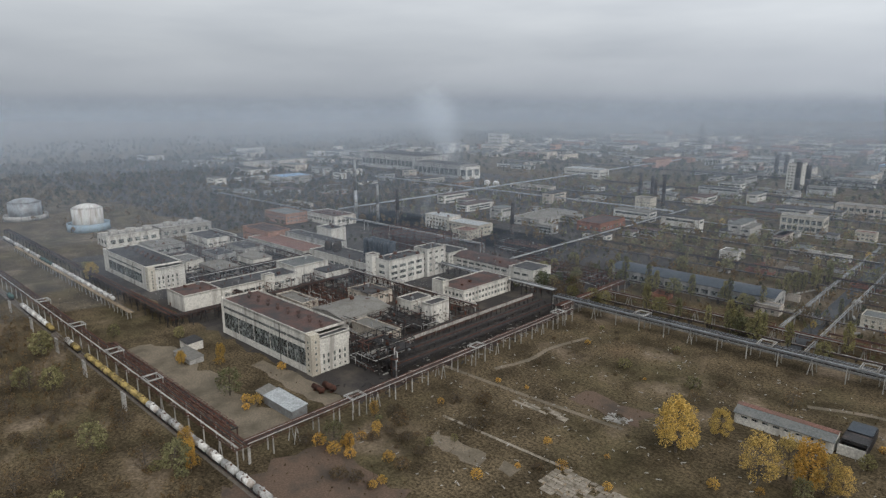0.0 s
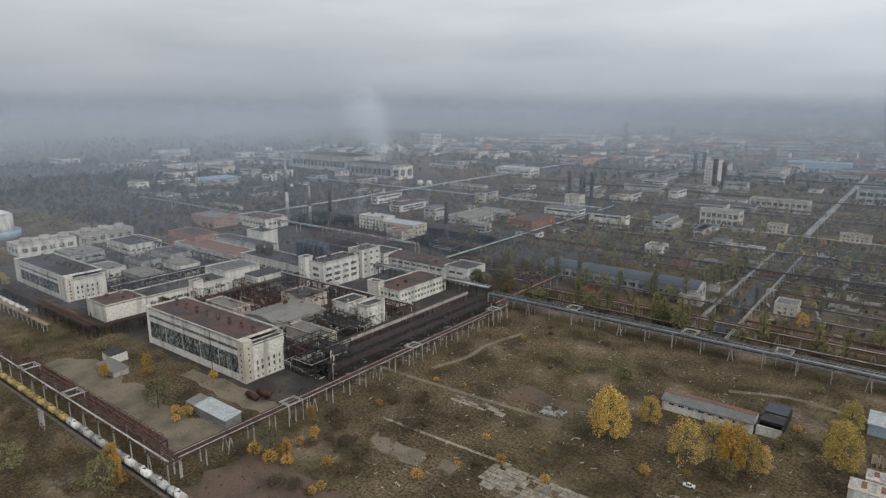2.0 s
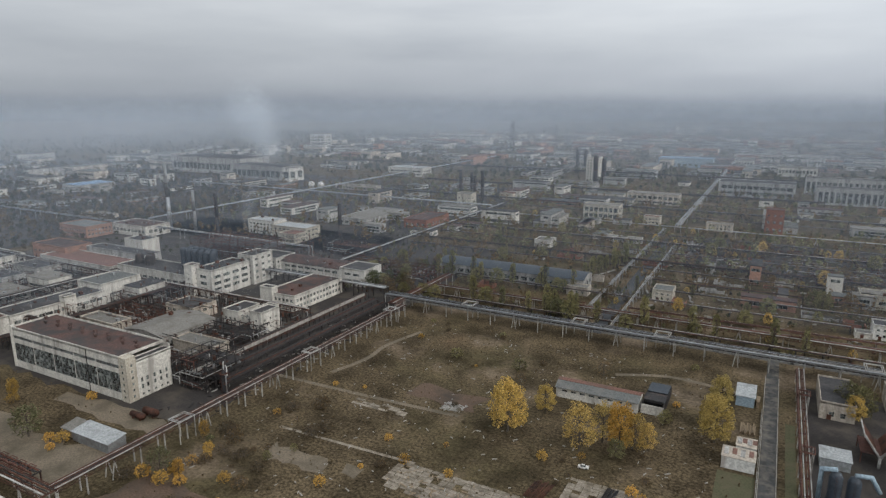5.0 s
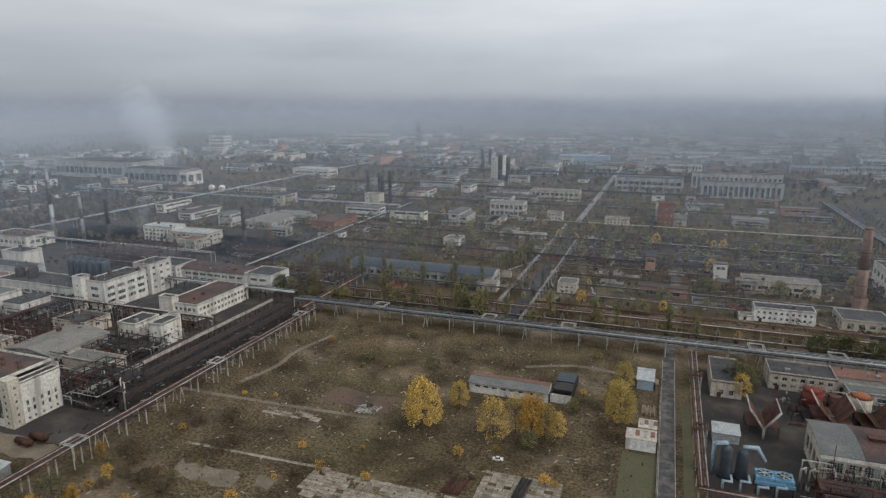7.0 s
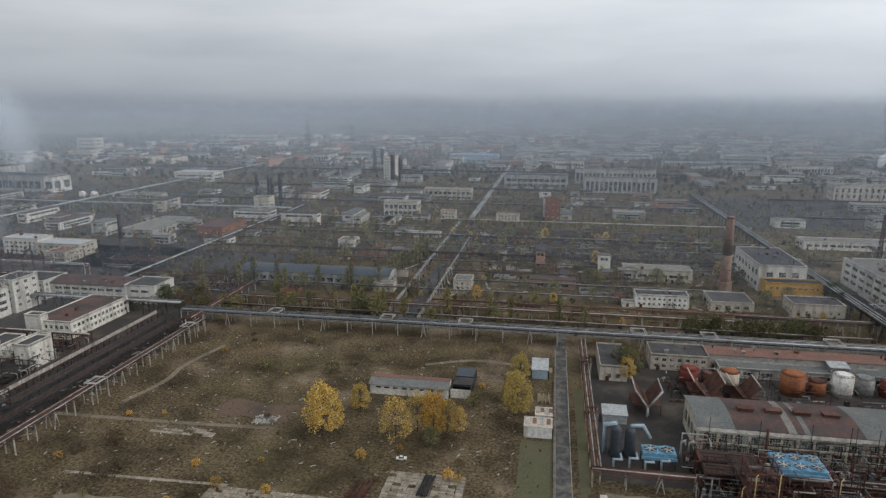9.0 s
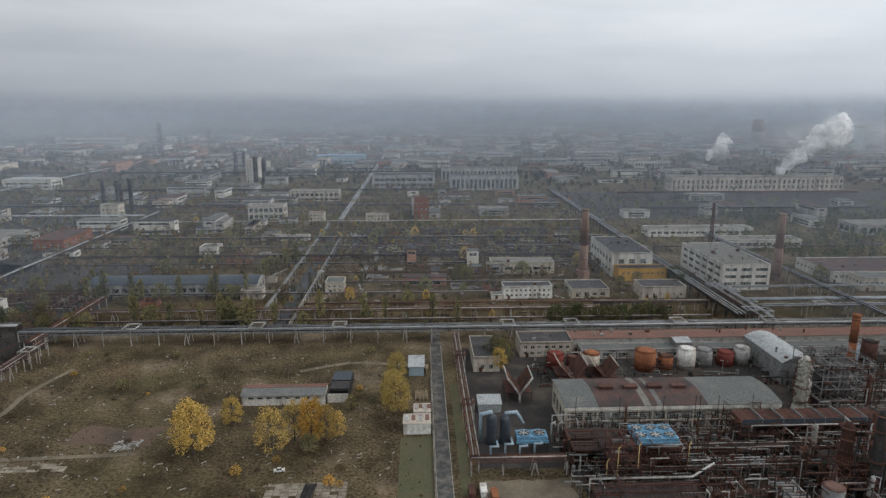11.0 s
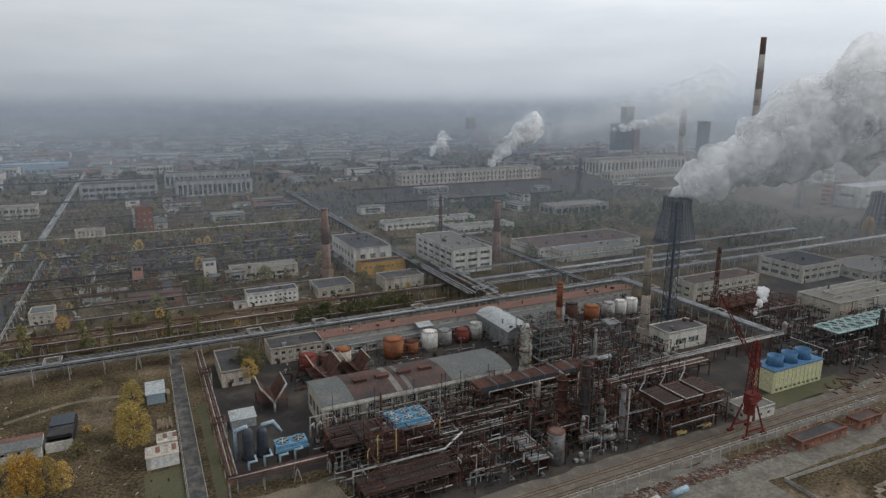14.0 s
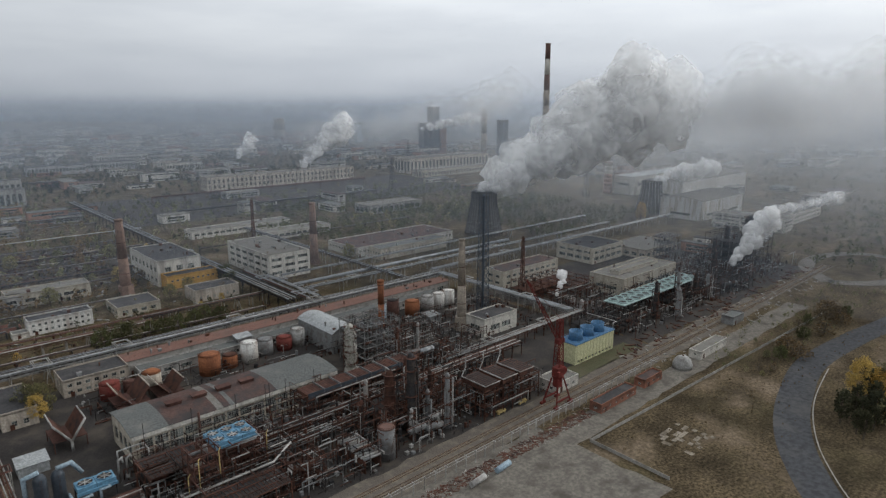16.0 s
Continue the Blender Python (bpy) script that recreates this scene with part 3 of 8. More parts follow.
ground_sheet()
sheet("soil_works", ragged(-640, 172, -222, 560, 1, 3.0), 0.02, "soil", "oil-darkened soil of the abandoned works", "ground")
sheet("soil_refinery", ragged(60, 176, 330, 336, 2, 2.0), 0.02, "soil", "oil-stained ground of the refinery", "ground")
sheet("soil_condensers", ragged(23, 222, 64, 346, 13, 0.6), 0.022, "soil", "dark stained ground round the condensers", "ground")
sheet("soil_north", ragged(215, 765, 800, 1010, 14, 8.0, 30), 0.02, "soil", "dark ground of the old works", "ground")
sheet("soil_northwest", ragged(-900, 470, -340, 1000, 15, 8.0, 30), 0.02, "soil", "dark ground between the misty works", "ground")
sheet("soil_scrapyard", ragged(-70, 575, 190, 720, 16, 5.0, 20), 0.02, "soil", "dark ground of the scrapyard", "ground")
sheet("soil_refinery_east", ragged(332, 178, 600, 330, 12, 3.0), 0.02, "soil", "oil-stained ground under the steaming units", "ground")
sheet("soil_woodland", ragged(-1750, 330, -660, 1000, 17, 12.0, 40), 0.015, "soil", "dark leaf-strewn floor of the misty wood", "ground")
sheet("yard_front", ragged(24, 184, 58, 214, 18, 1.2, 4), 0.03, "sand", "pale bare earth yard in front of the condensers", "ground")
sheet("sand_yard", ragged(-372, 113, -226, 140, 3, 4.0), 0.03, "sand", "pale sandy yard beside the pipe trestle", "ground")
sheet("sand_track", ragged(-300, 160, -226, 171, 5, 2.0), 0.034, "sand", "trodden earth track in front of the hall", "ground")
sheet("lawn_strip", [(-9, 196), (4.4, 196), (4.4, 247), (-9, 247)], 0.03, "lawn", "strip of dull grass beside the works road", "lawn")
sheet("lawn_verge", [(14.6, 205), (18.4, 205), (18.4, 300), (14.6, 300)], 0.03, "lawn", "grass verge between road and pipes", "lawn")
sheet("lawn_cooling", [(245, 178), (322, 178), (322, 190), (245, 190)], 0.03, "lawn", "grass in front of the cooling plant", "lawn")
sheet("road_works", [(5.6, 120), (11.2, 120), (11.6, 376), (5.8, 376)], 0.05, "asphalt", "cracked grey asphalt works road", "road")
sheet("road_far", [(-96.5, 375), (-87.5, 375), (-90, 720), (-99, 720)], 0.055, "newasphalt", "dark wet asphalt road between the pipe racks", "road")
sheet("road_cross", [(-240, 376), (340, 376), (340, 384), (-240, 384)], 0.05, "asphalt", "works road behind the pipe rack", "road")
for i, x in enumerate((5.3, 11.5)):
    solid("kerb", Geo().box(x, 120, -0.3, x + 0.25, 352, 0.17), M["concrete"], 0, 0, "concrete kerb along the works road", "kerb", "kerbs", kind="structure")
sheet("yard_refinery", ragged(70, 96, 204, 160, 6, 1.0), 0.05, "yard", "stained concrete yard with joints", "pavement")
sheet("yard_strip", ragged(60, 160, 470, 178, 7, 1.2), 0.03, "ballast", "earth strip along the sidings", "ground")
sheet("service_road", ragged(200, 139, 480, 153, 8, 0.8), 0.06, "yard", "concrete service lane along the fence", "road")
sheet("brown_field", ragged(214, 96, 330, 130, 9, 3.0), 0.02, "ground", "bare brown field behind the wall", "ground")


def ribbon(name, centre, width, z, material, label, category):
    """A road along a smooth line through some points."""
    pts = [Vector((x, y, 0)) for x, y in centre]
    line = []
    for i in range(len(pts) - 1):
        p0, p1, p2, p3 = pts[max(0, i - 1)], pts[i], pts[i + 1], pts[min(len(pts) - 1, i + 2)]
        for k in range(8):
            s = k / 8
            line.append(0.5 * ((2 * p1) + (p2 - p0) * s + (2 * p0 - 5 * p1 + 4 * p2 - p3) * s * s + (3 * p1 - p0 - 3 * p2 + p3) * s ** 3))
    line.append(pts[-1])
    g = Geo()
    v = []
    for i, p in enumerate(line):
        d = (line[min(i + 1, len(line) - 1)] - line[max(i - 1, 0)]).normalized()
        s = Vector((d.y, -d.x, 0)) * (width / 2)
        v += [tuple(p - s + Vector((0, 0, z))), tuple(p + s + Vector((0, 0, z)))]
    g.add(v, [(2 * i, 2 * i + 1, 2 * i + 3, 2 * i + 2) for i in range(len(line) - 1)])
    return solid(name, g, M[material], 0, 0, label, category, kind="structure")


ribbon("road_bend", [(211, 16), (231, 48), (260, 70), (289, 84), (323, 94), (370, 102), (430, 98), (500, 88), (600, 80)], 15, 0.07, "newasphalt", "smooth grey asphalt road in a wide bend", "road")
ribbon("road_kerb_inner", [(219, 11), (238, 42), (265, 62.5), (292.5, 76), (325, 86), (370, 93.5)], 0.5, 0.2, "concrete", "pale kerb of the bend", "kerb")
ribbon("road_loop", [(560, 150), (590, 120), (650, 110), (690, 130), (690, 165), (650, 185), (600, 180), (560, 150)], 13, 0.08, "yard", "pale turning loop of the road", "road")
ribbon("lane_field", [(-224, 234), (-168, 235.5), (-118, 238)], 2.6, 0.035, "sand", "sunken pale lane across the field", "track")
ribbon("lane_south", [(-184, 192.6), (-150, 193.6), (-116, 194.8)], 1.6, 0.04, "slab", "pale edge of a sunken lane", "track")
sheet("patch_red", ragged(-150, 246, -115, 260, 21, 3.0, 5), 0.03, "redsoil", "reddish burnt patch of bare soil", "ground")
sheet("patch_pale", ragged(-128, 241, -120, 248, 22, 1.5, 3), 0.045, "sand", "pale rubble patch in the weeds", "ground")
sheet("patch_grey", ragged(-176, 172, -146, 181, 23, 2.5, 4), 0.03, "sand", "pale trodden patch among weeds", "ground")
sheet("patch_track", ragged(-140, 174, -130, 181, 24, 2.0, 4), 0.03, "sand", "pale trodden patch among weeds", "ground")
sheet("patch_rust", ragged(-205, 92, -150, 140, 25, 4.0, 6), 0.026, "redsoil", "rust-brown bare soil near the rack corner", "ground")
ribbon("track_field", [(-188, 326), (-195, 296), (-194, 274), (-200, 250)], 3, 0.03, "sand", "worn earth track across the field", "track")
ribbon("track_barn", [(-65, 318), (-40, 328), (-15, 326), (0, 322)], 3, 0.03, "sand", "worn earth track behind the barn", "track")


def railway(name, x0, x1, y, sleepers, label):
    ob = thing(name, (x0 + x1) / 2, y, 0, label, "railway", "sidings", kind="structure")
    part("ballast", Geo().add([(x0, y - 2.2, 0.03), (x1, y - 2.2, 0.03), (x1, y + 2.2, 0.03), (x0, y + 2.2, 0.03), (x0, y - 1.5, 0.25), (x1, y - 1.5, 0.25), (x1, y + 1.5, 0.25), (x0, y + 1.5, 0.25)],
                              [(4, 5, 6, 7), (0, 1, 5, 4), (1, 2, 6, 5), (2, 3, 7, 6), (3, 0, 4, 7)]), M["ballast"], ob)
    for s in (-0.76, 0.76):
        part("rail", Geo().box(x0, y + s - 0.05, 0.28, x1, y + s + 0.05, 0.46), M["rust"], ob)
    if sleepers:
        g = Geo()
        for i in range(int((x1 - x0) / 0.9)):
            g.box(x0 + i * 0.9, y - 1.35, 0.14, x0 + 0.26 + i * 0.9, y + 1.35, 0.34)
        tagged(part("sleepers", g, M["wood"], ob), kind="stuff")
    return ob


railway("railway_1", 60, 620, 171, True, "rusty siding along the refinery")
railway("railway_2", 60, 620, 166, True, "rusty siding along the fence")
railway("railway_3", -900, -120, 101.5, False, "siding with a string of tank wagons")
railway("railway_4", -1000, -440, 151, False, "siding with tank wagons beside the loading trestle")


def slabs(name, x0, y0, x1, y1, sx, sy, seed, label, keep=0.9, z=0.16, tilt=0.03):
    """Loose concrete paving slabs, each a piece of its own."""
    r = random.Random(seed)
    ob = thing(name, (x0 + x1) / 2, (y0 + y1) / 2, 0, label, "paving", kind="structure")
    mesh = [Geo().box(-sx / 2 + 0.06, -sy / 2 + 0.06, -0.25, sx / 2 - d, sy / 2 - d, z).mesh("slab", M["slab"]) for d in (0.06, 0.16)]
    x = x0
    while x < x1:
        y = y0
        while y < y1:
            if r.random() < keep:
                o = placed("slab", r.choice(mesh), ob, (x + sx / 2 + r.uniform(-0.12, 0.12), y + sy / 2 + r.uniform(-0.12, 0.12), r.uniform(-0.1, 0.02)), r.uniform(-tilt, tilt))
            y += sy
        x += sx
    return ob


slabs("slab_platform", -58, 195, -29, 214, 3.0, 2.0, 1, "broken pale concrete slab platform in the field", 0.88)
slabs("slab_row", -122, 176, -64, 193, 3.0, 2.0, 2, "wide broken concrete slab floor in the weeds", 0.86)
slabs("slab_row_east", 232, 102, 258, 120, 2.4, 2.0, 3, "broken concrete slabs on the brown field", 0.26, 0.1, 0.1)
slabs("slab_strip_north", -170, 226, -140, 232, 5.0, 2.0, 4, "scattered concrete slabs in the weeds", 0.4)


def wall_fence(name, pts, h, label):
    ob = thing(name, pts[0][0], pts[0][1], 0, label, "fence", kind="structure")
    for (ax, ay), (bx, by) in zip(pts, pts[1:]):
        n = max(1, round(math.hypot(bx - ax, by - ay) / 6.0))
        for i in range(n):
            p = (ax + (bx - ax) * i / n, ay + (by - ay) * i / n, h / 2)
            q = (ax + (bx - ax) * (i + 0.97) / n, ay + (by - ay) * (i + 0.97) / n, h / 2)
            part("panel", Geo().beam(p, q, 0.16, h), M["concrete"], ob)
            part("post", Geo().box(p[0] - 0.17, p[1] - 0.17, 0, p[0] + 0.17, p[1] + 0.17, h + 0.15), M["concrete"], ob)
    return ob


wall_fence("wall_yard", [(209, 100), (210.5, 136.5), (340, 131.5), (480, 126)], 1.5, "low pale concrete panel wall")
wall_fence("wall_road", [(4.9, 190), (4.9, 310)], 0.9, "low concrete edge wall beside the road")
wall_fence("wall_far", [(-140, 470), (-105, 560)], 1.2, "low pale concrete wall among poplars")


def fence_frames(x0, x1, y, label):
    ob = thing("fence", x0, y, 0, label, "fence")
    n = int((x1 - x0) / 5.4)
    for i in range(n):
        x = x0 + i * 5.4
        part("post", Geo().box(x - 0.14, y - 0.14, 0, x + 0.14, y + 0.14, 5.2), M["lagging"], ob)
        part("bracket", Geo().beam((x, y - 0.9, 5.25), (x, y + 0.9, 5.25), 0.2), M["lagging"], ob)
    for z in (4.2, 5.45):
        part("rail", Geo().run([(x0, y, z), (x1, y, z)], 0.10, 6), M["lagging"], ob)
    return ob


fence_frames(104, 306, 158.5, "row of white posts carrying thin pipes along the siding")

# ---- pipe racks ----


def rack(name, label, axis, fixed, a, b, width, z, pipes, span=12.0, posts="concrete", steel="rust", loops=(), truss=True, tall=0.0, loop_mat="lagging", loop_size=8.0):
    """An elevated pipe bridge along x or y: trestles, girders, pipes and expansion loops."""
    def at(u, v, w):
        return (u, fixed + v, w) if axis == "x" else (fixed + v, u, w)

    o = at((a + b) / 2, 0, 0)
    ob = thing(name, o[0], o[1], 0, label, "pipe rack", "pipe racks")
    n = max(1, round((b - a) / span / (2.4 if abs(fixed) > 420 or axis == "y" and a > 420 else 1.0)))
    for i in range(n + 1):
        u = a + (b - a) * i / n
        bar = Geo().beam(at(u, -width / 2 - 0.3, z - 0.45), at(u, width / 2 + 0.3, z - 0.45), 0.45, 0.5)
        near = math.hypot(*at(u, 0, 0)) < 300
        bent = part("trestle", bar, M[steel], ob) if near else None
        for v in (-width / 2 + 0.3, width / 2 - 0.3):
            p = at(u, v, 0)
            g = Geo() if near else bar
            if i % 4 == 2:
                g.beam(at(u - 1.4, v, 0), at(u, v, z - 0.7), 0.35, slot=0 if near else 1).beam(at(u + 1.4, v, 0), at(u, v, z - 0.7), 0.35, slot=0 if near else 1)
            else:
                g.box(p[0] - 0.22, p[1] - 0.22, 0, p[0] + 0.22, p[1] + 0.22, z - 0.7, slot=0 if near else 1)
            if near:
                part("post", g, M[posts], bent)
        if not near:
            part("trestle", bar, [M[steel], M[posts]], ob)
    if truss:
        m = max(1, int((b - a) / 3.0))
        for v in (-width / 2, width / 2):
            g = Geo().beam(at(a, v, z - 0.1), at(b, v, z - 0.1), 0.22).beam(at(a, v, z - 1.4), at(b, v, z - 1.4), 0.2)
            for i in range(m):
                u0, u1 = a + (b - a) * i / m, a + (b - a) * (i + 1) / m
                g.beam(at(u0, v, z - (0.1 if i % 2 else 1.4)), at(u1, v, z - (1.4 if i % 2 else 0.1)), 0.12)
            part("girder", g, M[steel], ob)
    for v, r, dz, material in pipes:
        part("pipe", Geo().run([at(a, v, z + dz + r), at(b, v, z + dz + r)], r, 8), M[material], ob, smooth=True)
    for u in loops:
        s = loop_size / 2
        for k, r in ((0.0, 0.22), (0.9, 0.16)):
            q = s - k
            lo, hi = -width / 2 + k, width / 2 + 1.6 - k
            part("expansion_loop", Geo().run([at(u - q, lo, z + 0.4), at(u - q, lo, z + 1.5), at(u - q, hi, z + 1.5), at(u + q, hi, z + 1.5), at(u + q, lo, z + 1.5), at(u - q + r, lo, z + 1.5)], r), M[loop_mat], ob, "pale square expansion loop", smooth=True)
        for c in (-s, s):
            part("loop_post", Geo().box(*[k - 0.15 for k in at(u + c, width / 2 + 1.2, 0.15)], *[k + 0.15 for k in at(u + c, width / 2 + 1.2, z + 1.1)]), M[posts], ob)
    return ob


BIG = [(-3.4, 0.42, 0, "zinc"), (-2.4, 0.32, 0, "lagging"), (-1.5, 0.34, 0, "dark"), (-0.5, 0.24, 0, "lagging"), (0.4, 0.34, 0, "dark"), (1.4, 0.3, 0, "zinc"), (2.3, 0.40, 0, "dark"), (3.3, 0.3, 0, "zinc"),
       (-2.8, 0.35, -1.5, "dark"), (0.0, 0.45, -1.5, "steel"), (2.5, 0.35, -1.5, "dark")]
rack("pipe_rack", "long pipe bridge with many pale lagged pipes", "x", 362, -236, 330, 8, 9.2, BIG, 16, "concrete", "steel", (-172, -98, -49, 53, 92, 158, 215), True)
rack("pipe_rack", "rusty pipe bridge on concrete posts", "y", -214, 110, 345, 5, 8.6, [(-1.9, 0.25, 0, "rust"), (-1.2, 0.2, 0, "lagging"), (-0.4, 0.3, 0, "rust"), (0.5, 0.25, 0, "dark"), (1.3, 0.2, 0, "rust"), (2.0, 0.22, 0, "lagging")],
     11, "concrete", "rust", (165, 250, 330))
rack("pipe_rack", "rusty pipe bridge with white posts", "y", -222, 345, 430, 6, 8.6, [(-2.0, 0.25, 0, "rust"), (-1.0, 0.3, 0, "redrust"), (0.0, 0.3, 0, "rust"), (1.2, 0.25, 0, "lagging"), (2.2, 0.22, 0, "redrust")], 10, "concrete", "redrust")
rack("pipe_rack", "rusty pipe bridge beside the tank wagons", "x", 108, -760, -212, 6, 8.6, [(-2.2, 0.3, 0, "lagging"), (-1.2, 0.25, 0, "rust"), (-0.4, 0.2, 0, "dark"), (0.5, 0.3, 0, "rust"), (1.4, 0.25, 0, "dark"), (2.2, 0.2, 0, "rust")],
     14, "concrete", "rust", (-300, -350, -410, -480))
rack("pipe_rack", "double row of dark valves and pipes on a trestle", "x", 114.5, -372, -232, 4, 6.5, [(-1.2, 0.3, 0, "rust"), (0.0, 0.3, 0, "dark"), (1.2, 0.3, 0, "rust")], 7, "rust", "dark")
rack("pipe_rack", "dark pipe bridge behind the sidings", "x", 158, -800, -392, 6, 8, [(-2, 0.3, 0, "dark"), (-1, 0.3, 0, "rust"), (0, 0.4, 0, "dark"), (1.2, 0.3, 0, "dark"), (2.1, 0.25, 0, "rust")], 12, "dark", "dark")
rack("pipe_rack", "dark pipe bridge beside the white shed", "y", -388, 160, 345, 6, 8, [(-2, 0.35, 0, "dark"), (-1, 0.3, 0, "rust"), (0, 0.4, 0, "dark"), (1.2, 0.3, 0, "rust"), (2.1, 0.25, 0, "dark")], 9, "dark", "dark")
rack("pipe_rack", "panelled conveyor-like pipe gallery", "y", -251, 200, 352, 5, 8.5, [(-1.6, 0.4, 0, "dark"), (-0.4, 0.3, 0, "rust"), (0.7, 0.4, 0, "dark"), (1.7, 0.3, 0, "lagging")], 10, "dark", "rust")
rack("pipe_rack", "wide pale-topped pipe gallery", "x", 372, -420, -244, 7, 9.0, [(-2.6, 0.5, 0, "zinc"), (-1.3, 0.4, 0, "lagging"), (0, 0.45, 0, "zinc"), (1.4, 0.5, 0, "dark"), (2.7, 0.4, 0, "zinc")], 14, "dark", "dark")
rack("pipe_rack", "rusty pipe bridge beyond the long rack", "x", 402, -225, 120, 5, 7.2, [(-1.8, 0.3, 0, "lagging"), (-0.8, 0.3, 0, "rust"), (0.2, 0.35, 0, "redrust"), (1.2, 0.3, 0, "rust"), (2.0, 0.25, 0, "steel")], 12, "concrete", "rust", (-110, -60, 20), loop_mat="rust")
rack("pipe_rack", "dark pipe bridge in front of the houses", "x", 408, 118, 200, 6, 8.0, [(-2, 0.35, 0, "dark"), (-0.8, 0.35, 0, "rust"), (0.4, 0.4, 0, "dark"), (1.6, 0.35, 0, "lagging")], 10, "concrete", "dark")
rack("pipe_rack", "dark pipe bridge across the wasteland", "x", 560, -318, 190, 4, 6.0, [(-1.2, 0.35, 0, "dark"), (-0.2, 0.3, 0, "dark"), (0.9, 0.35, 0, "rust")], 14, "dark", "dark")
rack("pipe_rack", "pale pipes beside the far road", "y", -105, 415, 725, 3, 5.0, [(-0.8, 0.32, 0, "zinc"), (0.3, 0.3, 0, "lagging"), (1.1, 0.25, 0, "zinc")], 12, "concrete", "steel", truss=False)
rack("pipe_rack", "pale pipes along the far road", "y", -82, 380, 640, 3, 5.0, [(-0.8, 0.25, 0, "lagging"), (0.3, 0.25, 0, "zinc")], 12, "concrete", "steel", (500,), truss=False)
rack("pipe_rack", "long pale pipes running to the distance", "y", -92, 730, 2050, 7, 8.0, [(-2.6, 0.6, 0, "zinc"), (-1.0, 0.55, 0, "lagging"), (0.8, 0.6, 0, "zinc"), (2.5, 0.5, 0, "lagging")], 22, "concrete", "steel", (905,), truss=False)
rack("pipe_rack", "pipe bridge crossing the far road", "x", 727, -330, 190, 4, 7.0, [(-1.2, 0.4, 0, "zinc"), (0, 0.35, 0, "lagging"), (1.2, 0.3, 0, "yellowpipe")], 16, "concrete", "steel", truss=False)
rack("pipe_rack", "old pipe bridge across the works", "x", 990, -560, 60, 6, 9, [(-2, 0.6, 0, "dark"), (0, 0.6, 0, "rust"), (2, 0.6, 0, "dark")], 20, "dark", "dark")
rack("pipe_rack", "dark trestle across the far works", "x", 1240, -900, 300, 8, 10, [(-2, 0.8, 0, "dark"), (0, 0.8, 0, "dark"), (2, 0.8, 0, "rust")], 26, "dark", "dark")
rack("pipe_rack", "tall dark pipe bridge leading north", "y", 203, 372, 960, 8, 10.5, [(-3, 0.5, 0, "zinc"), (-1.8, 0.5, 0, "dark"), (-0.6, 0.45, 0, "lagging"), (0.8, 0.5, 0, "dark"), (2.0, 0.5, 0, "zinc"), (3.2, 0.4, 0, "dark"),
     (-2.0, 0.5, -2.4, "dark"), (1.0, 0.5, -2.4, "dark")], 14, "dark", "dark", (560, 700), loop_mat="zinc")
rack("pipe_rack", "second dark pipe bridge with loops", "y", 214, 372, 470, 6, 8.5, [(-2, 0.5, 0, "dark"), (0, 0.5, 0, "rust"), (2, 0.5, 0, "zinc")], 12, "dark", "dark", (385, 440), loop_mat="zinc")
rack("pipe_rack", "zinc-clad pipe bridge beside the refinery", "y", 326, 232, 358, 7, 9.5, [(-2.8, 0.5, 0, "zinc"), (-1.6, 0.45, 0, "zinc"), (-0.4, 0.4, 0, "lagging"), (0.8, 0.45, 0, "zinc"), (2.0, 0.5, 0, "zinc"), (3.0, 0.4, 0, "dark")], 14, "concrete", "steel", (330, 270))
rack("pipe_rack", "zinc-clad pipe bridge past the workshops", "y", 297, 366, 640, 6, 9.0, [(-2, 0.45, 0, "dark"), (-0.8, 0.4, 0, "zinc"), (0.6, 0.45, 0, "dark"), (2.0, 0.4, 0, "zinc")], 14, "concrete", "dark")
rack("pipe_rack", "pair of wide zinc ducts on low supports", "x", 416, 228, 470, 8, 5.5, [(-2.4, 1.1, 0, "zinc"), (0.6, 0.9, 0, "zinc"), (2.8, 0.6, 0, "lagging")], 14, "concrete", "steel", truss=False)
rack("pipe_rack", "zinc-clad pipes running east", "x", 372, 330, 720, 6, 8.5, [(-2, 0.5, 0, "zinc"), (-0.6, 0.5, 0, "lagging"), (0.8, 0.5, 0, "zinc"), (2.2, 0.45, 0, "zinc")], 16, "concrete", "steel", (420, 520))
rack("pipe_rack", "rusty red pipe rack on the verge", "y", 20.5, 219, 352, 3.6, 7.6, [(-1.4, 0.24, 0, "redrust"), (-0.6, 0.22, 0, "lagging"), (0.2, 0.24, 0, "redrust"), (1.0, 0.22, 0, "rust"), (1.6, 0.2, 0, "lagging")], 12, "concrete", "redrust", (262, 318), loop_size=6, loop_mat="redrust")
rack("pipe_rack", "rusty red pipe rack in front of the fans", "x", 218.5, 19, 56, 3.6, 7.0, [(-1.2, 0.24, 0, "redrust"), (-0.3, 0.22, 0, "lagging"), (0.6, 0.24, 0, "redrust"), (1.4, 0.22, 0, "rust")], 12, "concrete", "redrust")
rack("pipe_rack", "red-painted far pipe bridge", "x", 940, 300, 670, 6, 9, [(-2, 0.7, 0, "redrust"), (0, 0.7, 0, "redrust"), (2, 0.7, 0, "rust")], 20, "rust", "redrust")
rack("pipe_rack", "dark far pipe bridge", "x", 800, 285, 590, 8, 8, [(-3, 0.7, 0, "dark"), (-1, 0.7, 0, "dark"), (1, 0.7, 0, "zinc"), (3, 0.7, 0, "dark")], 18, "dark", "dark")
rack("pipe_rack", "pipe bridge between the old works", "y", -330, 430, 800, 5, 7, [(-1.5, 0.45, 0, "dark"), (0, 0.4, 0, "zinc"), (1.5, 0.4, 0, "lagging")], 16, "dark", "dark")
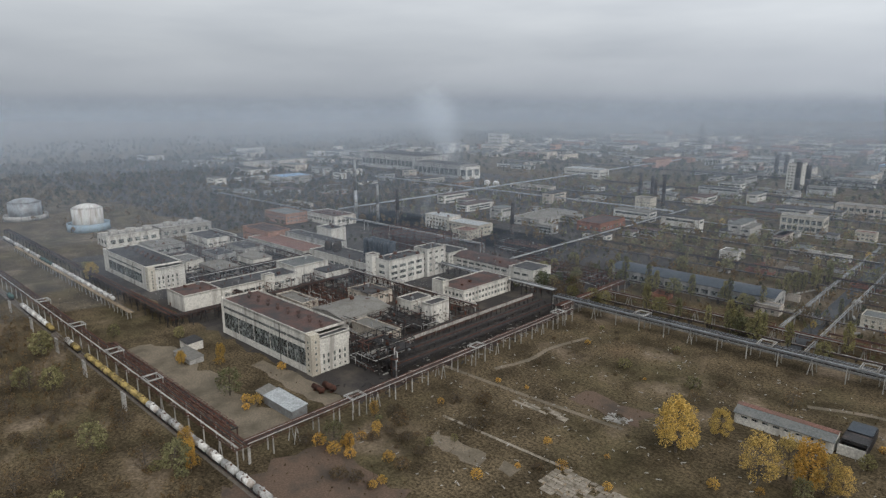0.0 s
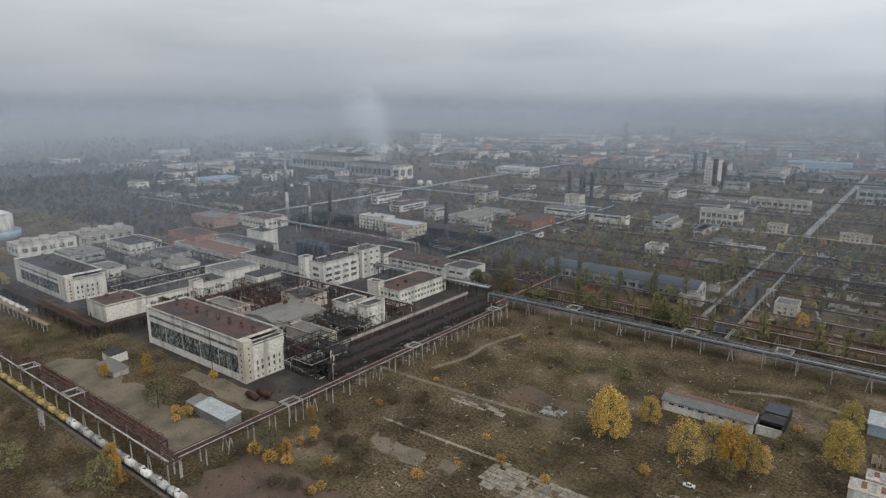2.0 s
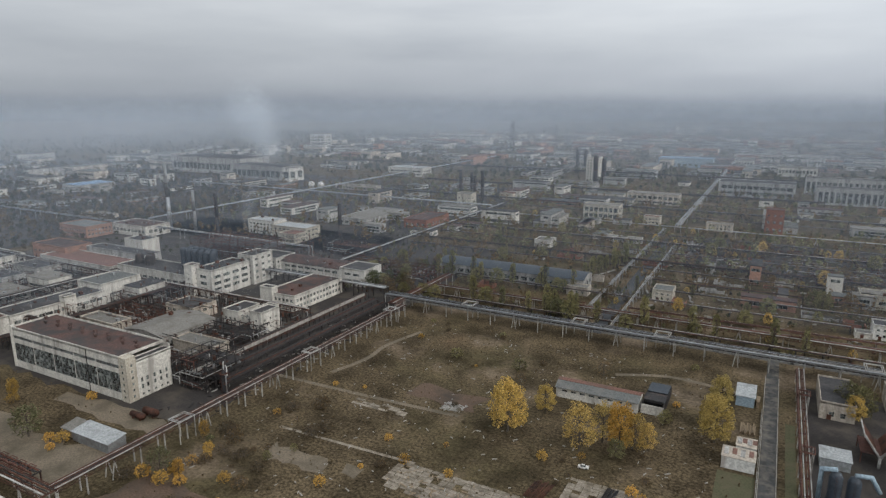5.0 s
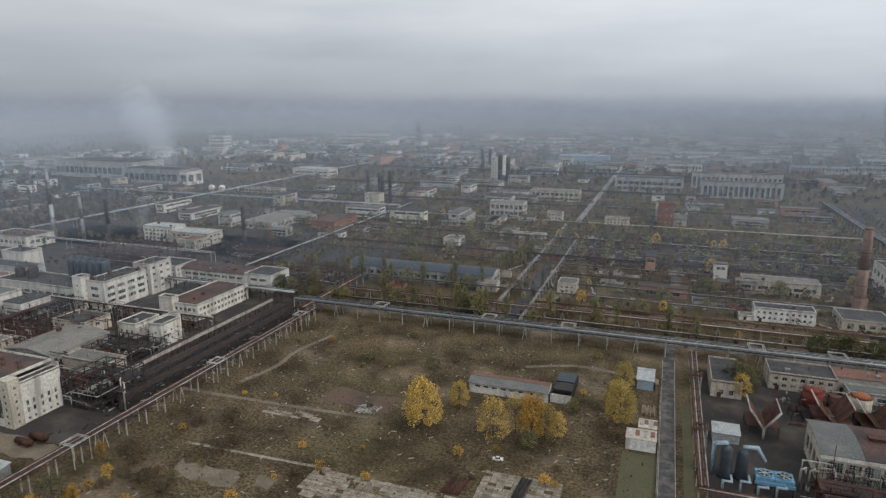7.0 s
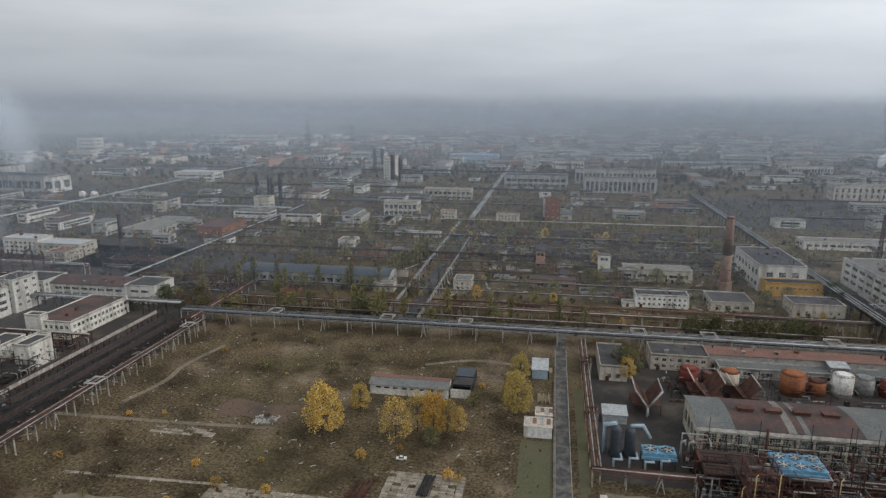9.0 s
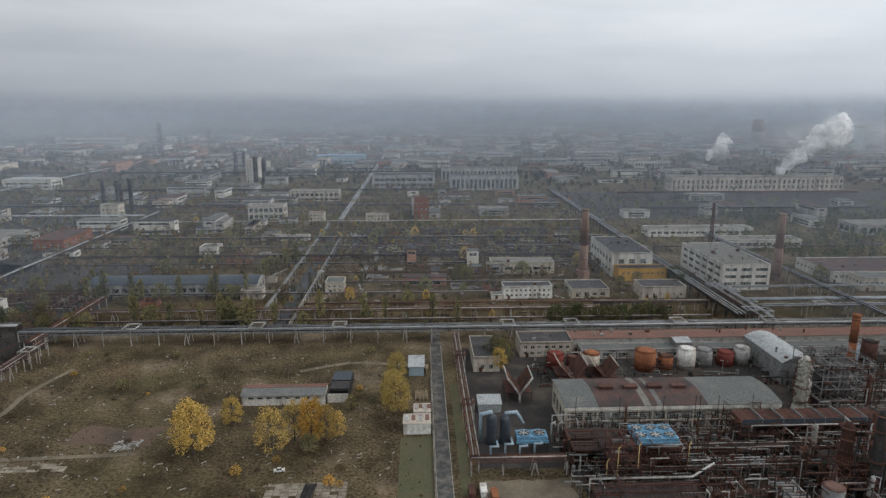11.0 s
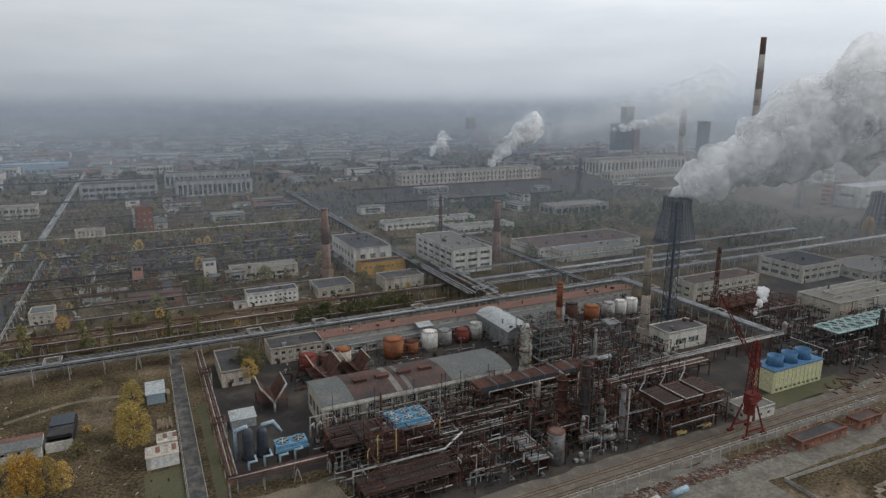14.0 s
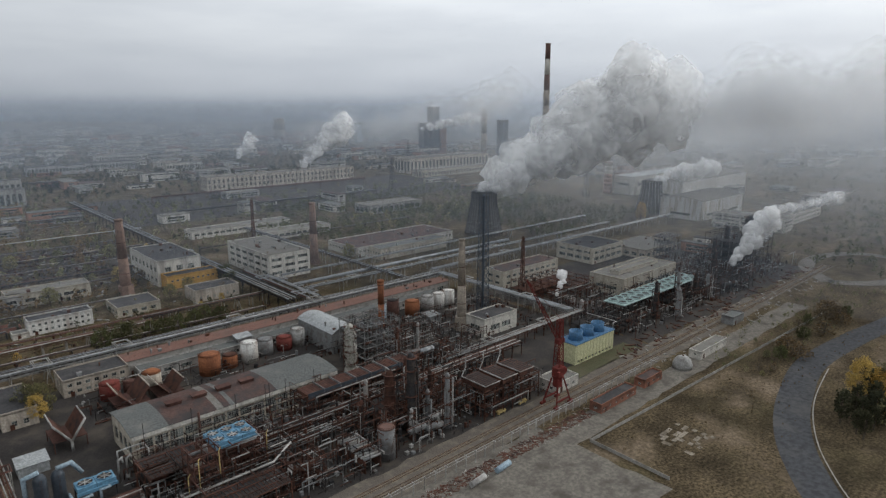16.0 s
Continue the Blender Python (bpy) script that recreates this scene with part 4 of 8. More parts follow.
rack("pipe_rack", "pale pipe bridge into the misty works", "x", 760, -900, -330, 6, 9, [(-2, 0.6, 0, "zinc"), (0, 0.5, 0, "lagging"), (2, 0.6, 0, "zinc")], 20, "concrete", "steel", truss=False)
rack("pipe_rack", "pale pipe bridge between the halls", "x", 452, -900, -380, 6, 9, [(-2, 0.5, 0, "zinc"), (0, 0.4, 0, "dark"), (2, 0.5, 0, "lagging")], 18, "concrete", "steel", truss=False)
rack("pipe_rack", "long pipe bridge into the haze", "y", -640, 480, 1500, 6, 10, [(-2, 0.6, 0, "zinc"), (0, 0.5, 0, "lagging"), (2, 0.6, 0, "zinc")], 22, "concrete", "steel", truss=False)
rack("pipe_rack", "refinery pipe bridge with brown pipes", "x", 222, 100, 262, 7, 8, [(-2.8, 0.3, 0, "rust"), (-2, 0.25, 0, "lagging"), (-1.2, 0.3, 0, "dark"), (-0.3, 0.3, 0, "rust"), (0.6, 0.25, 0, "dark"), (1.4, 0.3, 0, "lagging"), (2.3, 0.3, 0, "rust"),
     (-2.4, 0.3, -2.5, "dark"), (-0.8, 0.3, -2.5, "steel"), (0.8, 0.3, -2.5, "rust"), (2.2, 0.25, -2.5, "lagging")], 8, "rust", "rust")
rack("pipe_rack", "pale pipes turning past the crane", "x", 232, 215, 340, 6, 7, [(-2, 0.35, 0, "lagging"), (-1, 0.3, 0, "zinc"), (0, 0.35, 0, "lagging"), (1, 0.3, 0, "rust"), (2, 0.35, 0, "lagging")], 9, "rust", "rust", (250, 300), loop_size=7)

rack("pipe_rack", "low dark pipes behind the long rack", "x", 388, -230, 190, 4, 4.5, [(-1.4, 0.3, 0, "dark"), (-0.4, 0.35, 0, "rust"), (0.7, 0.3, 0, "lagging"), (1.5, 0.25, 0, "dark")], 13, "dark", "dark", truss=False)
rack("pipe_rack", "low rusty pipes before the houses", "x", 420, -80, 150, 4, 5.0, [(-1.4, 0.3, 0, "rust"), (-0.4, 0.3, 0, "dark"), (0.6, 0.35, 0, "redrust"), (1.4, 0.25, 0, "lagging")], 13, "concrete", "rust", truss=False)
rack("pipe_rack", "dark pipe bridge across the scrapyard", "x", 500, -80, 60, 4, 5.5, [(-1.0, 0.3, 0, "dark"), (0.2, 0.35, 0, "rust")], 14, "dark", "dark", truss=False)
rack("pipe_rack", "dark pipe bridge beyond the scrapyard", "x", 640, -330, 200, 4, 6, [(-1.2, 0.4, 0, "dark"), (0.2, 0.4, 0, "lagging"), (1.4, 0.4, 0, "rust")], 14, "dark", "dark")
rack("pipe_rack", "dark pipe bridge before the ruined blocks", "x", 850, -560, 190, 5, 7, [(-1.6, 0.5, 0, "dark"), (0, 0.5, 0, "zinc"), (1.6, 0.5, 0, "dark")], 16, "dark", "dark")
rack("pipe_rack", "dark pipe bridge between halls and sheds", "y", -470, 205, 318, 5, 8, [(-1.6, 0.4, 0, "dark"), (-0.4, 0.3, 0, "rust"), (0.8, 0.4, 0, "dark"), (1.7, 0.3, 0, "lagging")], 12, "dark", "dark")
rack("pipe_rack", "lower tier of dark pipes on the trestle", "x", 162, -560, -392, 7, 5.0, [(-2.6, 0.45, 0, "dark"), (-1.4, 0.4, 0, "rust"), (-0.2, 0.45, 0, "dark"), (1.0, 0.4, 0, "dark"), (2.4, 0.45, 0, "rust")], 12, "dark", "rust")
rack("pipe_rack", "lower tier of dark pipes beside the shed", "y", -395, 164, 345, 6, 5.0, [(-2.2, 0.45, 0, "dark"), (-1.0, 0.4, 0, "rust"), (0.2, 0.45, 0, "dark"), (1.4, 0.4, 0, "dark"), (2.3, 0.4, 0, "rust")], 14, "dark", "rust")
for x, z in ((-232.5, 5.2), (-241, 6.4)):
    rack("pipe_rack", "low dark pipe bundle beside the rusty bridge", "y", x, 206, 352, 6, z, [(-2.4, 0.4, 0, "dark"), (-1.4, 0.3, 0, "dark"), (-0.5, 0.4, 0, "rust"), (0.5, 0.3, 0, "dark"), (1.4, 0.4, 0, "dark"), (2.4, 0.35, 0, "dark")], 18, "dark", "dark")
rack("pipe_rack", "dark pipe bridge among the sheds", "x", 306, -640, -262, 5, 9, [(-1.6, 0.4, 0, "dark"), (-0.4, 0.3, 0, "rust"), (0.8, 0.4, 0, "lagging"), (1.7, 0.3, 0, "dark")], 13, "dark", "rust", (-340,))
rack("pipe_rack", "dark pipe bridge behind the white hall", "x", 214, -470, -262, 4, 8, [(-1.2, 0.35, 0, "dark"), (0, 0.3, 0, "rust"), (1.2, 0.35, 0, "dark")], 12, "rust", "rust")
rack("pipe_rack", "rusty refinery pipe bridge with pale pipes", "x", 213, 100, 146, 6, 6.5, [(-2.4, 0.25, 0, "lagging"), (-1.4, 0.3, 0, "rust"), (-0.4, 0.25, 0, "dark"), (0.6, 0.3, 0, "lagging"), (1.6, 0.25, 0, "rust"), (2.4, 0.25, 0, "lagging"), (-1.0, 0.25, -2.2, "lagging"), (1.0, 0.3, -2.2, "rust")], 9, "rust", "rust")
rack("pipe_rack", "long zinc-clad pipe bridge past the workshops", "x", 396, 228, 620, 6, 8.0, [(-2.2, 0.45, 0, "zinc"), (-1.0, 0.4, 0, "lagging"), (0.2, 0.45, 0, "dark"), (1.4, 0.45, 0, "zinc"), (2.3, 0.35, 0, "lagging")], 30, "concrete", "steel", (270, 345, 430), truss=False)
rack("pipe_rack", "zinc-clad pipe bridge before the workshops", "x", 442, 232, 640, 5, 7.5, [(-1.8, 0.45, 0, "zinc"), (-0.6, 0.4, 0, "dark"), (0.6, 0.45, 0, "lagging"), (1.7, 0.4, 0, "zinc")], 18, "concrete", "steel", (320, 400), truss=False)
rack("pipe_rack", "pale looped pipes at the bridge crossing", "y", 224, 374, 450, 5, 8.0, [(-1.6, 0.4, 0, "zinc"), (-0.4, 0.35, 0, "lagging"), (0.8, 0.4, 0, "zinc"), (1.8, 0.35, 0, "dark")], 16, "concrete", "dark", (384, 404, 428), loop_mat="zinc")
for y, a, b, z, words in ((448, -225, 50, 4.2, "low dark pipes across the weedy ground"), (474, -75, 130, 5.0, "rusty pipe run beside the huts"), (536, -320, 160, 4.5, "dark low pipe run in the wasteland"),
                          (600, -320, 190, 5.0, "rusty low pipe run behind the scrapyard"), (682, -330, 190, 5.5, "dark low pipe run towards the halls"), (800, -560, 190, 6.0, "dark pipe run before the old works"),
                          (905, -560, 195, 6.5, "dark pipe run between the old halls"), (585, 225, 480, 6.0, "dark pipe run behind the sheds")):
    rack("pipe_rack", words, "x", y, a, b, 3, z, [(-1.0, 0.3, 0, "dark"), (0.0, 0.26, 0, "rust"), (0.9, 0.3, 0, "steel")], 30, "dark", "dark", truss=False)


def gallery_panels():
    ob = thing("gallery_siding", -253.8, 276, 0, "row of pale upright panels along the pipe gallery", "cladding")
    me = Geo().box(-0.06, -1.1, -1.0, 0.06, 1.1, 1.0).mesh("panel", M["concrete"])
    for i in range(60):
        placed("panel", me, ob, (-248.2, 202 + i * 2.5, 9.4))
    part("bearer", Geo().box(-248.3, 200, 8.1, -248.1, 352, 8.4), M["rust"], ob)


gallery_panels()

# ---- abandoned works in the west ----


def big_hall(name, label, x0, y0, x1, y1, h, roof, glaze, band):
    """Tall white hall: long glazed front to the south, punched end wall to the east, raised stair corner."""
    cx, cy = (x0 + x1) / 2, (y0 + y1) / 2
    ob = thing(name, cx, cy, 0, label, "industrial hall")
    box = (x0, y0, x1, y1)
    g = Geo()
    facade(g, ob, box, "S", 0, h, bays(x1 - x0 - 4, 17.6, 17.2, 1.0), (glaze, band), depth=0.14, grid=(15, 6), frame_mat="steel")
    facade(g, ob, box, "E", 0, h - 2.5, [(3.0, 3.9), (7.0, 8.2), (10.0, 11.2), (14.0, 15.2), (17.5, 18.7), (21.0, 22.2)], ((1.2, 2.4), (4.6, 6.8), (8.0, 10.2)), grid=(1, 2), frame_mat="dark")
    facade(g, ob, box, "N", 0, h, [], ())
    facade(g, ob, box, "W", 0, h, [], ())
    part("wall", g, M["white"], ob)
    roof_flat(ob, (x0, y0, x1 - 5, y1), h, roof, 0.9)
    roof_flat(ob, (x1 - 5, y0, x1, y1), h - 2.5, "bitumen", 0.5)
    part("stair_tower", Geo().box(x1 - 5, y0 - 0.4, 0, x1 + 0.4, y0 + 5, h + 0.6), M["cream"], ob)
    for i in range(6):
        for u in (1.2,):
            z = 2.0 + i * (h - 3) / 6
            part("window", Geo().box(x1 + 0.3, y0 + 2.0, z, x1 + 0.45, y0 + 3.0, z + 1.2), M["glass"], ob)
            part("window", Geo().box(x1 - 3.0, y0 - 0.45, z, x1 - 2.0, y0 - 0.3, z + 1.2), M["glass"], ob)
    part("sign_panel", Geo().box(x0 - 0.6, y0 - 0.3, 0, x0 + 1.4, y0 + 2, h + 1.2), M["white"], ob)
    r = random.Random(int(-x0))
    for i in range(16):
        u = x0 + 5 + (x1 - x0 - 14) * i / 15
        v = y0 + (y1 - y0) * (0.52 if i % 2 else 0.66)
        s = 0.9 + r.random() * 0.6
        part("roof_vent", Geo().tube((u, v, h), (u, v, h + s), 0.6).tube((u, v, h + s), (u, v, h + s + 0.9), 1.2, r2=0.9), M["rustroof"], ob)
    part("downpipe", Geo().run([(x1 - 30, y0 - 0.2, 0), (x1 - 30, y0 - 0.2, h)], 0.2), M["dark"], ob)
    return ob


big_hall("production_hall", "white production hall with glazed front and rust-red roof", -358, 176, -263, 201, 22, "rustroof", (4.0, 14.0), (16.6, 18.2))
big_hall("production_hall", "white production hall with glazed front and black roof", -574, 180, -481, 208, 18, "bitumen", (4.0, 11.5), (13.6, 15.0))
building("workshop", "white windowless workshop with rust-red roof", -440, 176, -413, 203, 11.5, "white", "rustroof", (), vents=4)
building("workshop", "long low white workshop with dark roof", -437, 204, -414, 268, 10.5, "white", "bitumen", ((4.5, 6.6),), 5, 4.2, vents=10)
building("workshop", "white workshop block with grey roof", -445, 268, -418, 300, 14, "white", "greyroof", (), vents=3)
building("stair_block", "small white stair tower of the workshop", -418, 238, -412, 246, 14, "white", "bitumen", ((2, 3), (6, 7), (10, 11)), 3, 1)
building("filter_house", "white block with three tall window strips", -378, 316, -360, 354, 20, "white", "bitumen", ((4, 6.5), (8.5, 11), (13.5, 16)), 9, 6.5, (4, 1), vents=14)
building("filter_house", "white stair and lift block with window strips", -374, 356, -358, 378, 23, "white", "bitumen", ((4, 6), (9, 11), (14, 16), (19, 21)), 7, 3, (2, 1), vents=6)
building("filter_house", "white tower with small square windows", -384, 312, -376, 320, 23, "white", "rustroof", ((4, 5.5), (8, 9.5), (12, 13.5), (16, 17.5)), 4, 1.4)
building("filter_house", "long white low front of the filter house", -470, 318, -384, 344, 12, "white", "bitumen", ((5, 7),), 7, 5.5, (4, 1), vents=8)
building("office_block", "white two-storey office with brown flat roof", -311, 318, -284, 372, 11, "white", "rustroof", ((2.2, 4.4), (6.4, 8.6)), 3.6, 2.3, (2, 1), vents=4)
building("office_block", "small white stair head of the office", -313, 316, -302, 322, 15, "white", "bitumen", (), vents=1)
building("control_house", "small white tower with square windows", -281, 274, -272, 290, 14, "white", "bitumen", ((3, 4.5), (8, 9.5)), 5, 1.6)
building("control_house", "white switch house among pipes", -290, 290, -281, 300, 11, "white", "bitumen", ((4, 6),), 4, 2)
building("storage_shed", "low shed with wide grey asbestos roof", -338, 228, -304, 267, 8, "concrete", "slate", (), shape="gable_y", rise=2.5, vents=2)
building("storage_shed", "low pale shed with weathered flat roof", -297, 229, -265, 241, 8.5, "pale", "slate", (), vents=3)
building("storage_shed", "low pale shed with weathered flat roof", -381, 228, -349, 241, 8.5, "pale", "slate", (), vents=3)
building("storage_shed", "pale-walled shed with dark roof", -356, 272, -330, 292, 8.5, "pale", "bitumen", ((4.5, 6.5),), 5, 3, vents=5)
building("pump_house", "white pump house with dark roof", -312, 280, -298, 300, 9, "white", "bitumen", ((3, 5),), 4, 2, vents=2)
building("workshop", "low workshop with faded red roof", -575, 316, -478, 344, 8.5, "white", "redroof", ((4.5, 6.5),), 6, 4.5, (3, 1))
building("workshop", "pink-walled workshop with rust roof", -610, 330, -560, 356, 13, "pinkbrick", "rustroof", ((6, 8),), 6, 3)
building("workshop", "white windowless concrete workshop block", -530, 368, -505, 386, 18, "white", "bitumen", (), vents=3)
building("workshop", "dark roofed flat workshop", -560, 350, -478, 366, 11, "grey", "bitumen", ((5, 7),), 6, 4, vents=6)
building("cooling_house", "white row of fan cooling cells", -690, 212, -664, 264, 11, "white", "concrete", ((3, 7),), 8, 5, (3, 2))
building("cooling_house", "concrete row of fan cooling cells", -696, 268, -669, 324, 11, "concrete", "concrete", ((3, 7),), 9, 5, (3, 2))
for i in range(3):
    for j, (y0, x) in enumerate(((216, -676), (274, -682))):
        solid("cooling_fan", Geo().lathe(x, y0 + 7 + i * 17, [(5.4, 11.0), (4.6, 13.0), (4.8, 15.2), (4.4, 15.2), (4.2, 12.4)], 18), M["concrete"], x, y0 + 7 + i * 17, "concrete fan ring on the cooling cells", "cooling fan", "cooling fans", smooth=True, z=11)
building("workshop", "white two-storey workshop with pink bands", -690, 404, -643, 434, 12, "pinkbrick", "greyroof", ((2.5, 4.5), (7, 9)), 4, 2.6, (2, 1))
building("workshop", "white hall with saw-tooth rust roof", -648, 437, -592, 468, 11, "white", "rustroof", ((4, 7),), 6, 4.6, (3, 2), vents=14)
building("warehouse", "far warehouse with blue roof", -1046, 626, -1000, 690, 10, "grey", "blueroof", ((3, 5),), 8, 5)
building("workshop", "white four-storey house by the pipes", -516, 510, -478, 530, 15, "white", "paleroof", ((2, 4), (6, 8), (10, 12)), 5, 3, (2, 1), vents=3)
building("workshop", "long cream plastered workshop", -478, 506, -431, 530, 12, "cream", "paleroof", ((3, 5), (8, 10)), 6, 3.5, (2, 1))
building("workshop", "small cream workshop annex", -450, 486, -429, 508, 9.5, "cream", "redroof", ((2, 4), (6, 8)), 4, 2)
building("annex", "white row of small square windows", -390, 386, -362, 410, 14, "white", "bitumen", ((2, 4), (6, 8), (10, 12)), 3.6, 2.2)
building("compressor_house", "long hall with faded arched red roof", -362, 392, -300, 416, 11, "white", "rustroof", ((3, 5), (7, 9)), 7, 5.5, (4, 1), shape="arch_x", rise=3, vents=10)
building("compressor_house", "white stepped block with window bands", -300, 390, -276, 414, 13, "white", "bitumen", ((3, 5), (8, 10)), 8, 6, (4, 1))
building("machine_hall", "long dark hall with curved end gable", -246, 458, -122, 482, 9, "grey", "slateblue", ((3, 6),), 7, 5, (3, 2), shape="arch_x", rise=3, frame_mat="dark")
building("lean_to", "white flat annex of the dark hall", -132, 448, -116, 458, 6, "pale", "slate", ((1.5, 3.5),), 4, 2)
building("brick_store", "low red brick ruin", -378, 616, -348, 672, 10, "brick", "rustroof", ((3, 6),), 7, 3)
building("grey_shed", "long grey shed with pale roof", -458, 598, -418, 682, 8, "grey", "slate", ((2, 5),), 8, 5)
building("cream_block", "cream windowed block below steel columns", -400, 797, -378, 815, 16, "cream", "slate", ((3, 5), (9, 11)), 5, 2)
building("hut", "small white hut in the wasteland", -209, 590, -192, 608, 7, "white", "slate", ((2, 4),), 4, 2)
building("hut", "small cream hut with grey roof", -72, 462, -58, 478, 8, "cream", "greyroof", ((1.5, 3), (4.5, 6)), 4, 1.6)
building("low_house", "long low white house behind the pipes", -154, 651, -116, 660, 5, "white", "slate", ((1.5, 3.5),), 4, 2)
building("ruined_block", "roofless cream concrete frame building", -212, 778, -168, 800, 17, "cream", "slate", ((2, 6), (9, 14)), 6, 4.4, (1, 1), frame_mat="dark")
building("ruined_block", "long pale ruined works building", -190, 925, -118, 948, 15, "pale", "slate", ((2, 5), (8, 12)), 7, 5, (2, 1))
building("ruined_block", "cream house with two window rows", -136, 765, -117, 778, 9.5, "cream", "redroof", ((2, 4), (6, 8)), 4, 2.4)
building("workshop", "low house with pink roof", -368, 876, -346, 924, 9, "cream", "redroof", ((2, 4),), 5, 3, shape="gable_y")
building("workshop", "pale two-row house by the far road", -66, 760, -38, 772, 8, "pale", "slate", ((2, 4), (5, 7)), 4, 2)
building("brick_tower", "dark red brick tower house", -7, 768, 11, 784, 27, "brick", "rustroof", ((4, 7), (12, 15), (20, 22)), 6, 2.4)
building("press_hall", "long dark hall with felt roof", -80, 1070, 26, 1112, 22, "grey", "bitumen", ((4, 8), (12, 17)), 9, 7.4, (3, 2), frame_mat="dark")
building("pillared_hall", "long hall with grey pillars", 50, 1040, 164, 1062, 24, "grey", "bitumen", ((3, 18),), 7.2, 4.6, (1, 3), frame_mat="dark")
building("pillared_hall", "second pillared hall behind", 40, 1150, 178, 1172, 26, "grey", "bitumen", ((5, 20),), 7.2, 4.6, (1, 3), frame_mat="dark")
building("blue_hall", "far hall clad in blue sheets", -246, 1520, -130, 1560, 20, "tankblue", "blueroof", ((4, 8),), 12, 8)
building("tall_office", "pale tall office tower", -312, 1150, -290, 1180, 44, "white", "bitumen", tuple((3 + i * 5, 5.5 + i * 5) for i in range(8)), 5, 3)
building("dark_hall", "huge dark hall in the mist", -1150, 930, -950, 1010, 32, "grey", "bitumen", ((8, 20),), 12, 10, (3, 2), frame_mat="dark")
building("dark_hall", "dark hall with white end", -938, 890, -806, 940, 26, "grey", "bitumen", ((6, 18),), 12, 10, (3, 2), frame_mat="dark")
building("white_end", "white stair tower at the dark hall", -806, 890, -790, 930, 24, "white", "bitumen", ((6, 18),), 20, 12, (2, 2))
building("workshop", "white workshop with window bands", -690, 1070, -612, 1105, 17, "white", "paleroof", ((3, 6), (9, 12)), 10, 8, (4, 1))
building("low_row", "row of low pale garages", -661, 858, -578, 872, 7.5, "pale", "slate", ((1, 5),), 6, 4)
building("office_tower", "far white office tower", -1330, 1605, -1272, 1640, 45, "white", "bitumen", ((5, 10), (15, 20), (25, 30), (35, 40)), 12, 9)
building("works_block", "long white works block in the haze", -1203, 2218, -1015, 2250, 26, "white", "bitumen", ((4, 9), (14, 20)), 14, 10)

# ---- houses north of the rack ----
building("house", "white two-storey house with small windows", 61, 443, 97, 456, 9, "tankwhite", "bitumen", ((1.8, 3.4), (5.4, 7.0)), 3.4, 1.6, (1, 1), vents=4)
building("porch", "white flat porch of the house", 52, 441, 61, 449, 3.2, "white", "slate", ())
building("long_house", "long cream house with window strip", 60, 512, 113, 530, 9.5, "cream", "slate", ((3.5, 6),), 8, 6.6, (5, 1), vents=3)
building("pump_house", "low cream pump house with dark roof", 112, 444, 140, 470, 6, "cream", "bitumen", ((1.5, 4),), 6, 3.5)
building("boiler_house", "white boiler house with grey felt roof", 158, 500, 192, 566, 20, "white", "bitumen", ((3, 6), (11, 15)), 9, 5, (3, 2), vents=10)
building("boiler_annex", "ochre yellow annex with small windows", 160, 487, 200, 500, 10, "yellow", "bitumen", ((5.5, 7),), 4, 2, (2, 1))
building("pink_house", "pale pink house with grey roof", 163, 440, 196, 460, 8.5, "pale", "bitumen", ((2, 4),), 5, 1.6)
building("admin_block", "tall white block with three dark window bands", 231, 458, 268, 536, 20, "white", "slate", ((4, 6.5), (9.5, 12), (15, 17.5)), 12, 9, (6, 1), vents=14)
building("long_workshop", "low cream workshop with small windows", 338, 452, 420, 470, 10, "cream", "greyroof", ((5, 7),), 4, 1.8, (1, 1), vents=3)
building("long_workshop", "workshop rows with rust-red roofs", 328, 476, 452, 524, 8.5, "white", "rustroof", ((4, 6),), 5, 3, vents=16)
building("long_workshop", "long white sheds with pale roofs", 246, 658, 362, 680, 8, "white", "slate", ((3, 5.5),), 7, 5.4, (4, 1), vents=5)
building("long_workshop", "white shed with dark roof", 300, 600, 380, 622, 8, "white", "slate", ((3, 5.5),), 7, 5.4, (4, 1))
building("canopy_hall", "open concrete canopy among trees", 475, 657, 564, 690, 11, "concrete", "slate", ((2, 8),), 9, 6.5, (1, 1), frame_mat="dark")
building("old_works", "long old brick works with cornice", 412, 1016, 700, 1046, 22, "pale", "slate", ((4, 9), (12, 18)), 8, 3.4, (1, 2), vents=12)
building("old_works", "huge old mill with pilasters", 827, 1000, 1060, 1050, 30, "pale", "slate", ((5, 24),), 10, 5, (1, 3), vents=10)
building("old_works", "low pale mill annex", 800, 930, 1000, 960, 14, "cream", "slate", ((3, 9),), 8, 4)

# ---- refinery ----
building("switch_house", "small dark-roofed brick switch house", 28, 314, 42, 346, 8, "pale", "bitumen", ((1.5, 4),), 4.5, 2.2)
building("plant_office", "green-white plant office with felt roof", 56, 333, 86, 351, 8.5, "pale", "bitumen", ((1.5, 3.2), (5, 6.8)), 4, 2.2, (2, 1), vents=2)
LONG = building("red_roof_store", "very long store with dusty red roof", 86, 340, 318, 352, 8, "concrete", "redroof", ((2, 5),), 9, 6, (3, 1), vents=22, shape="gable_x", rise=0.8)
building("lean_to_store", "grey lean-to with pipes in front of the red roof", 90, 329, 300, 339, 5, "grey", "greyroof", ((1.5, 3.5),), 9, 6, (3, 1))
building("steel_shed", "grey shed with pale domed roof", 183, 292, 200, 330, 12, "steel", "paleroof", (), shape="arch_y", rise=3, vents=4)
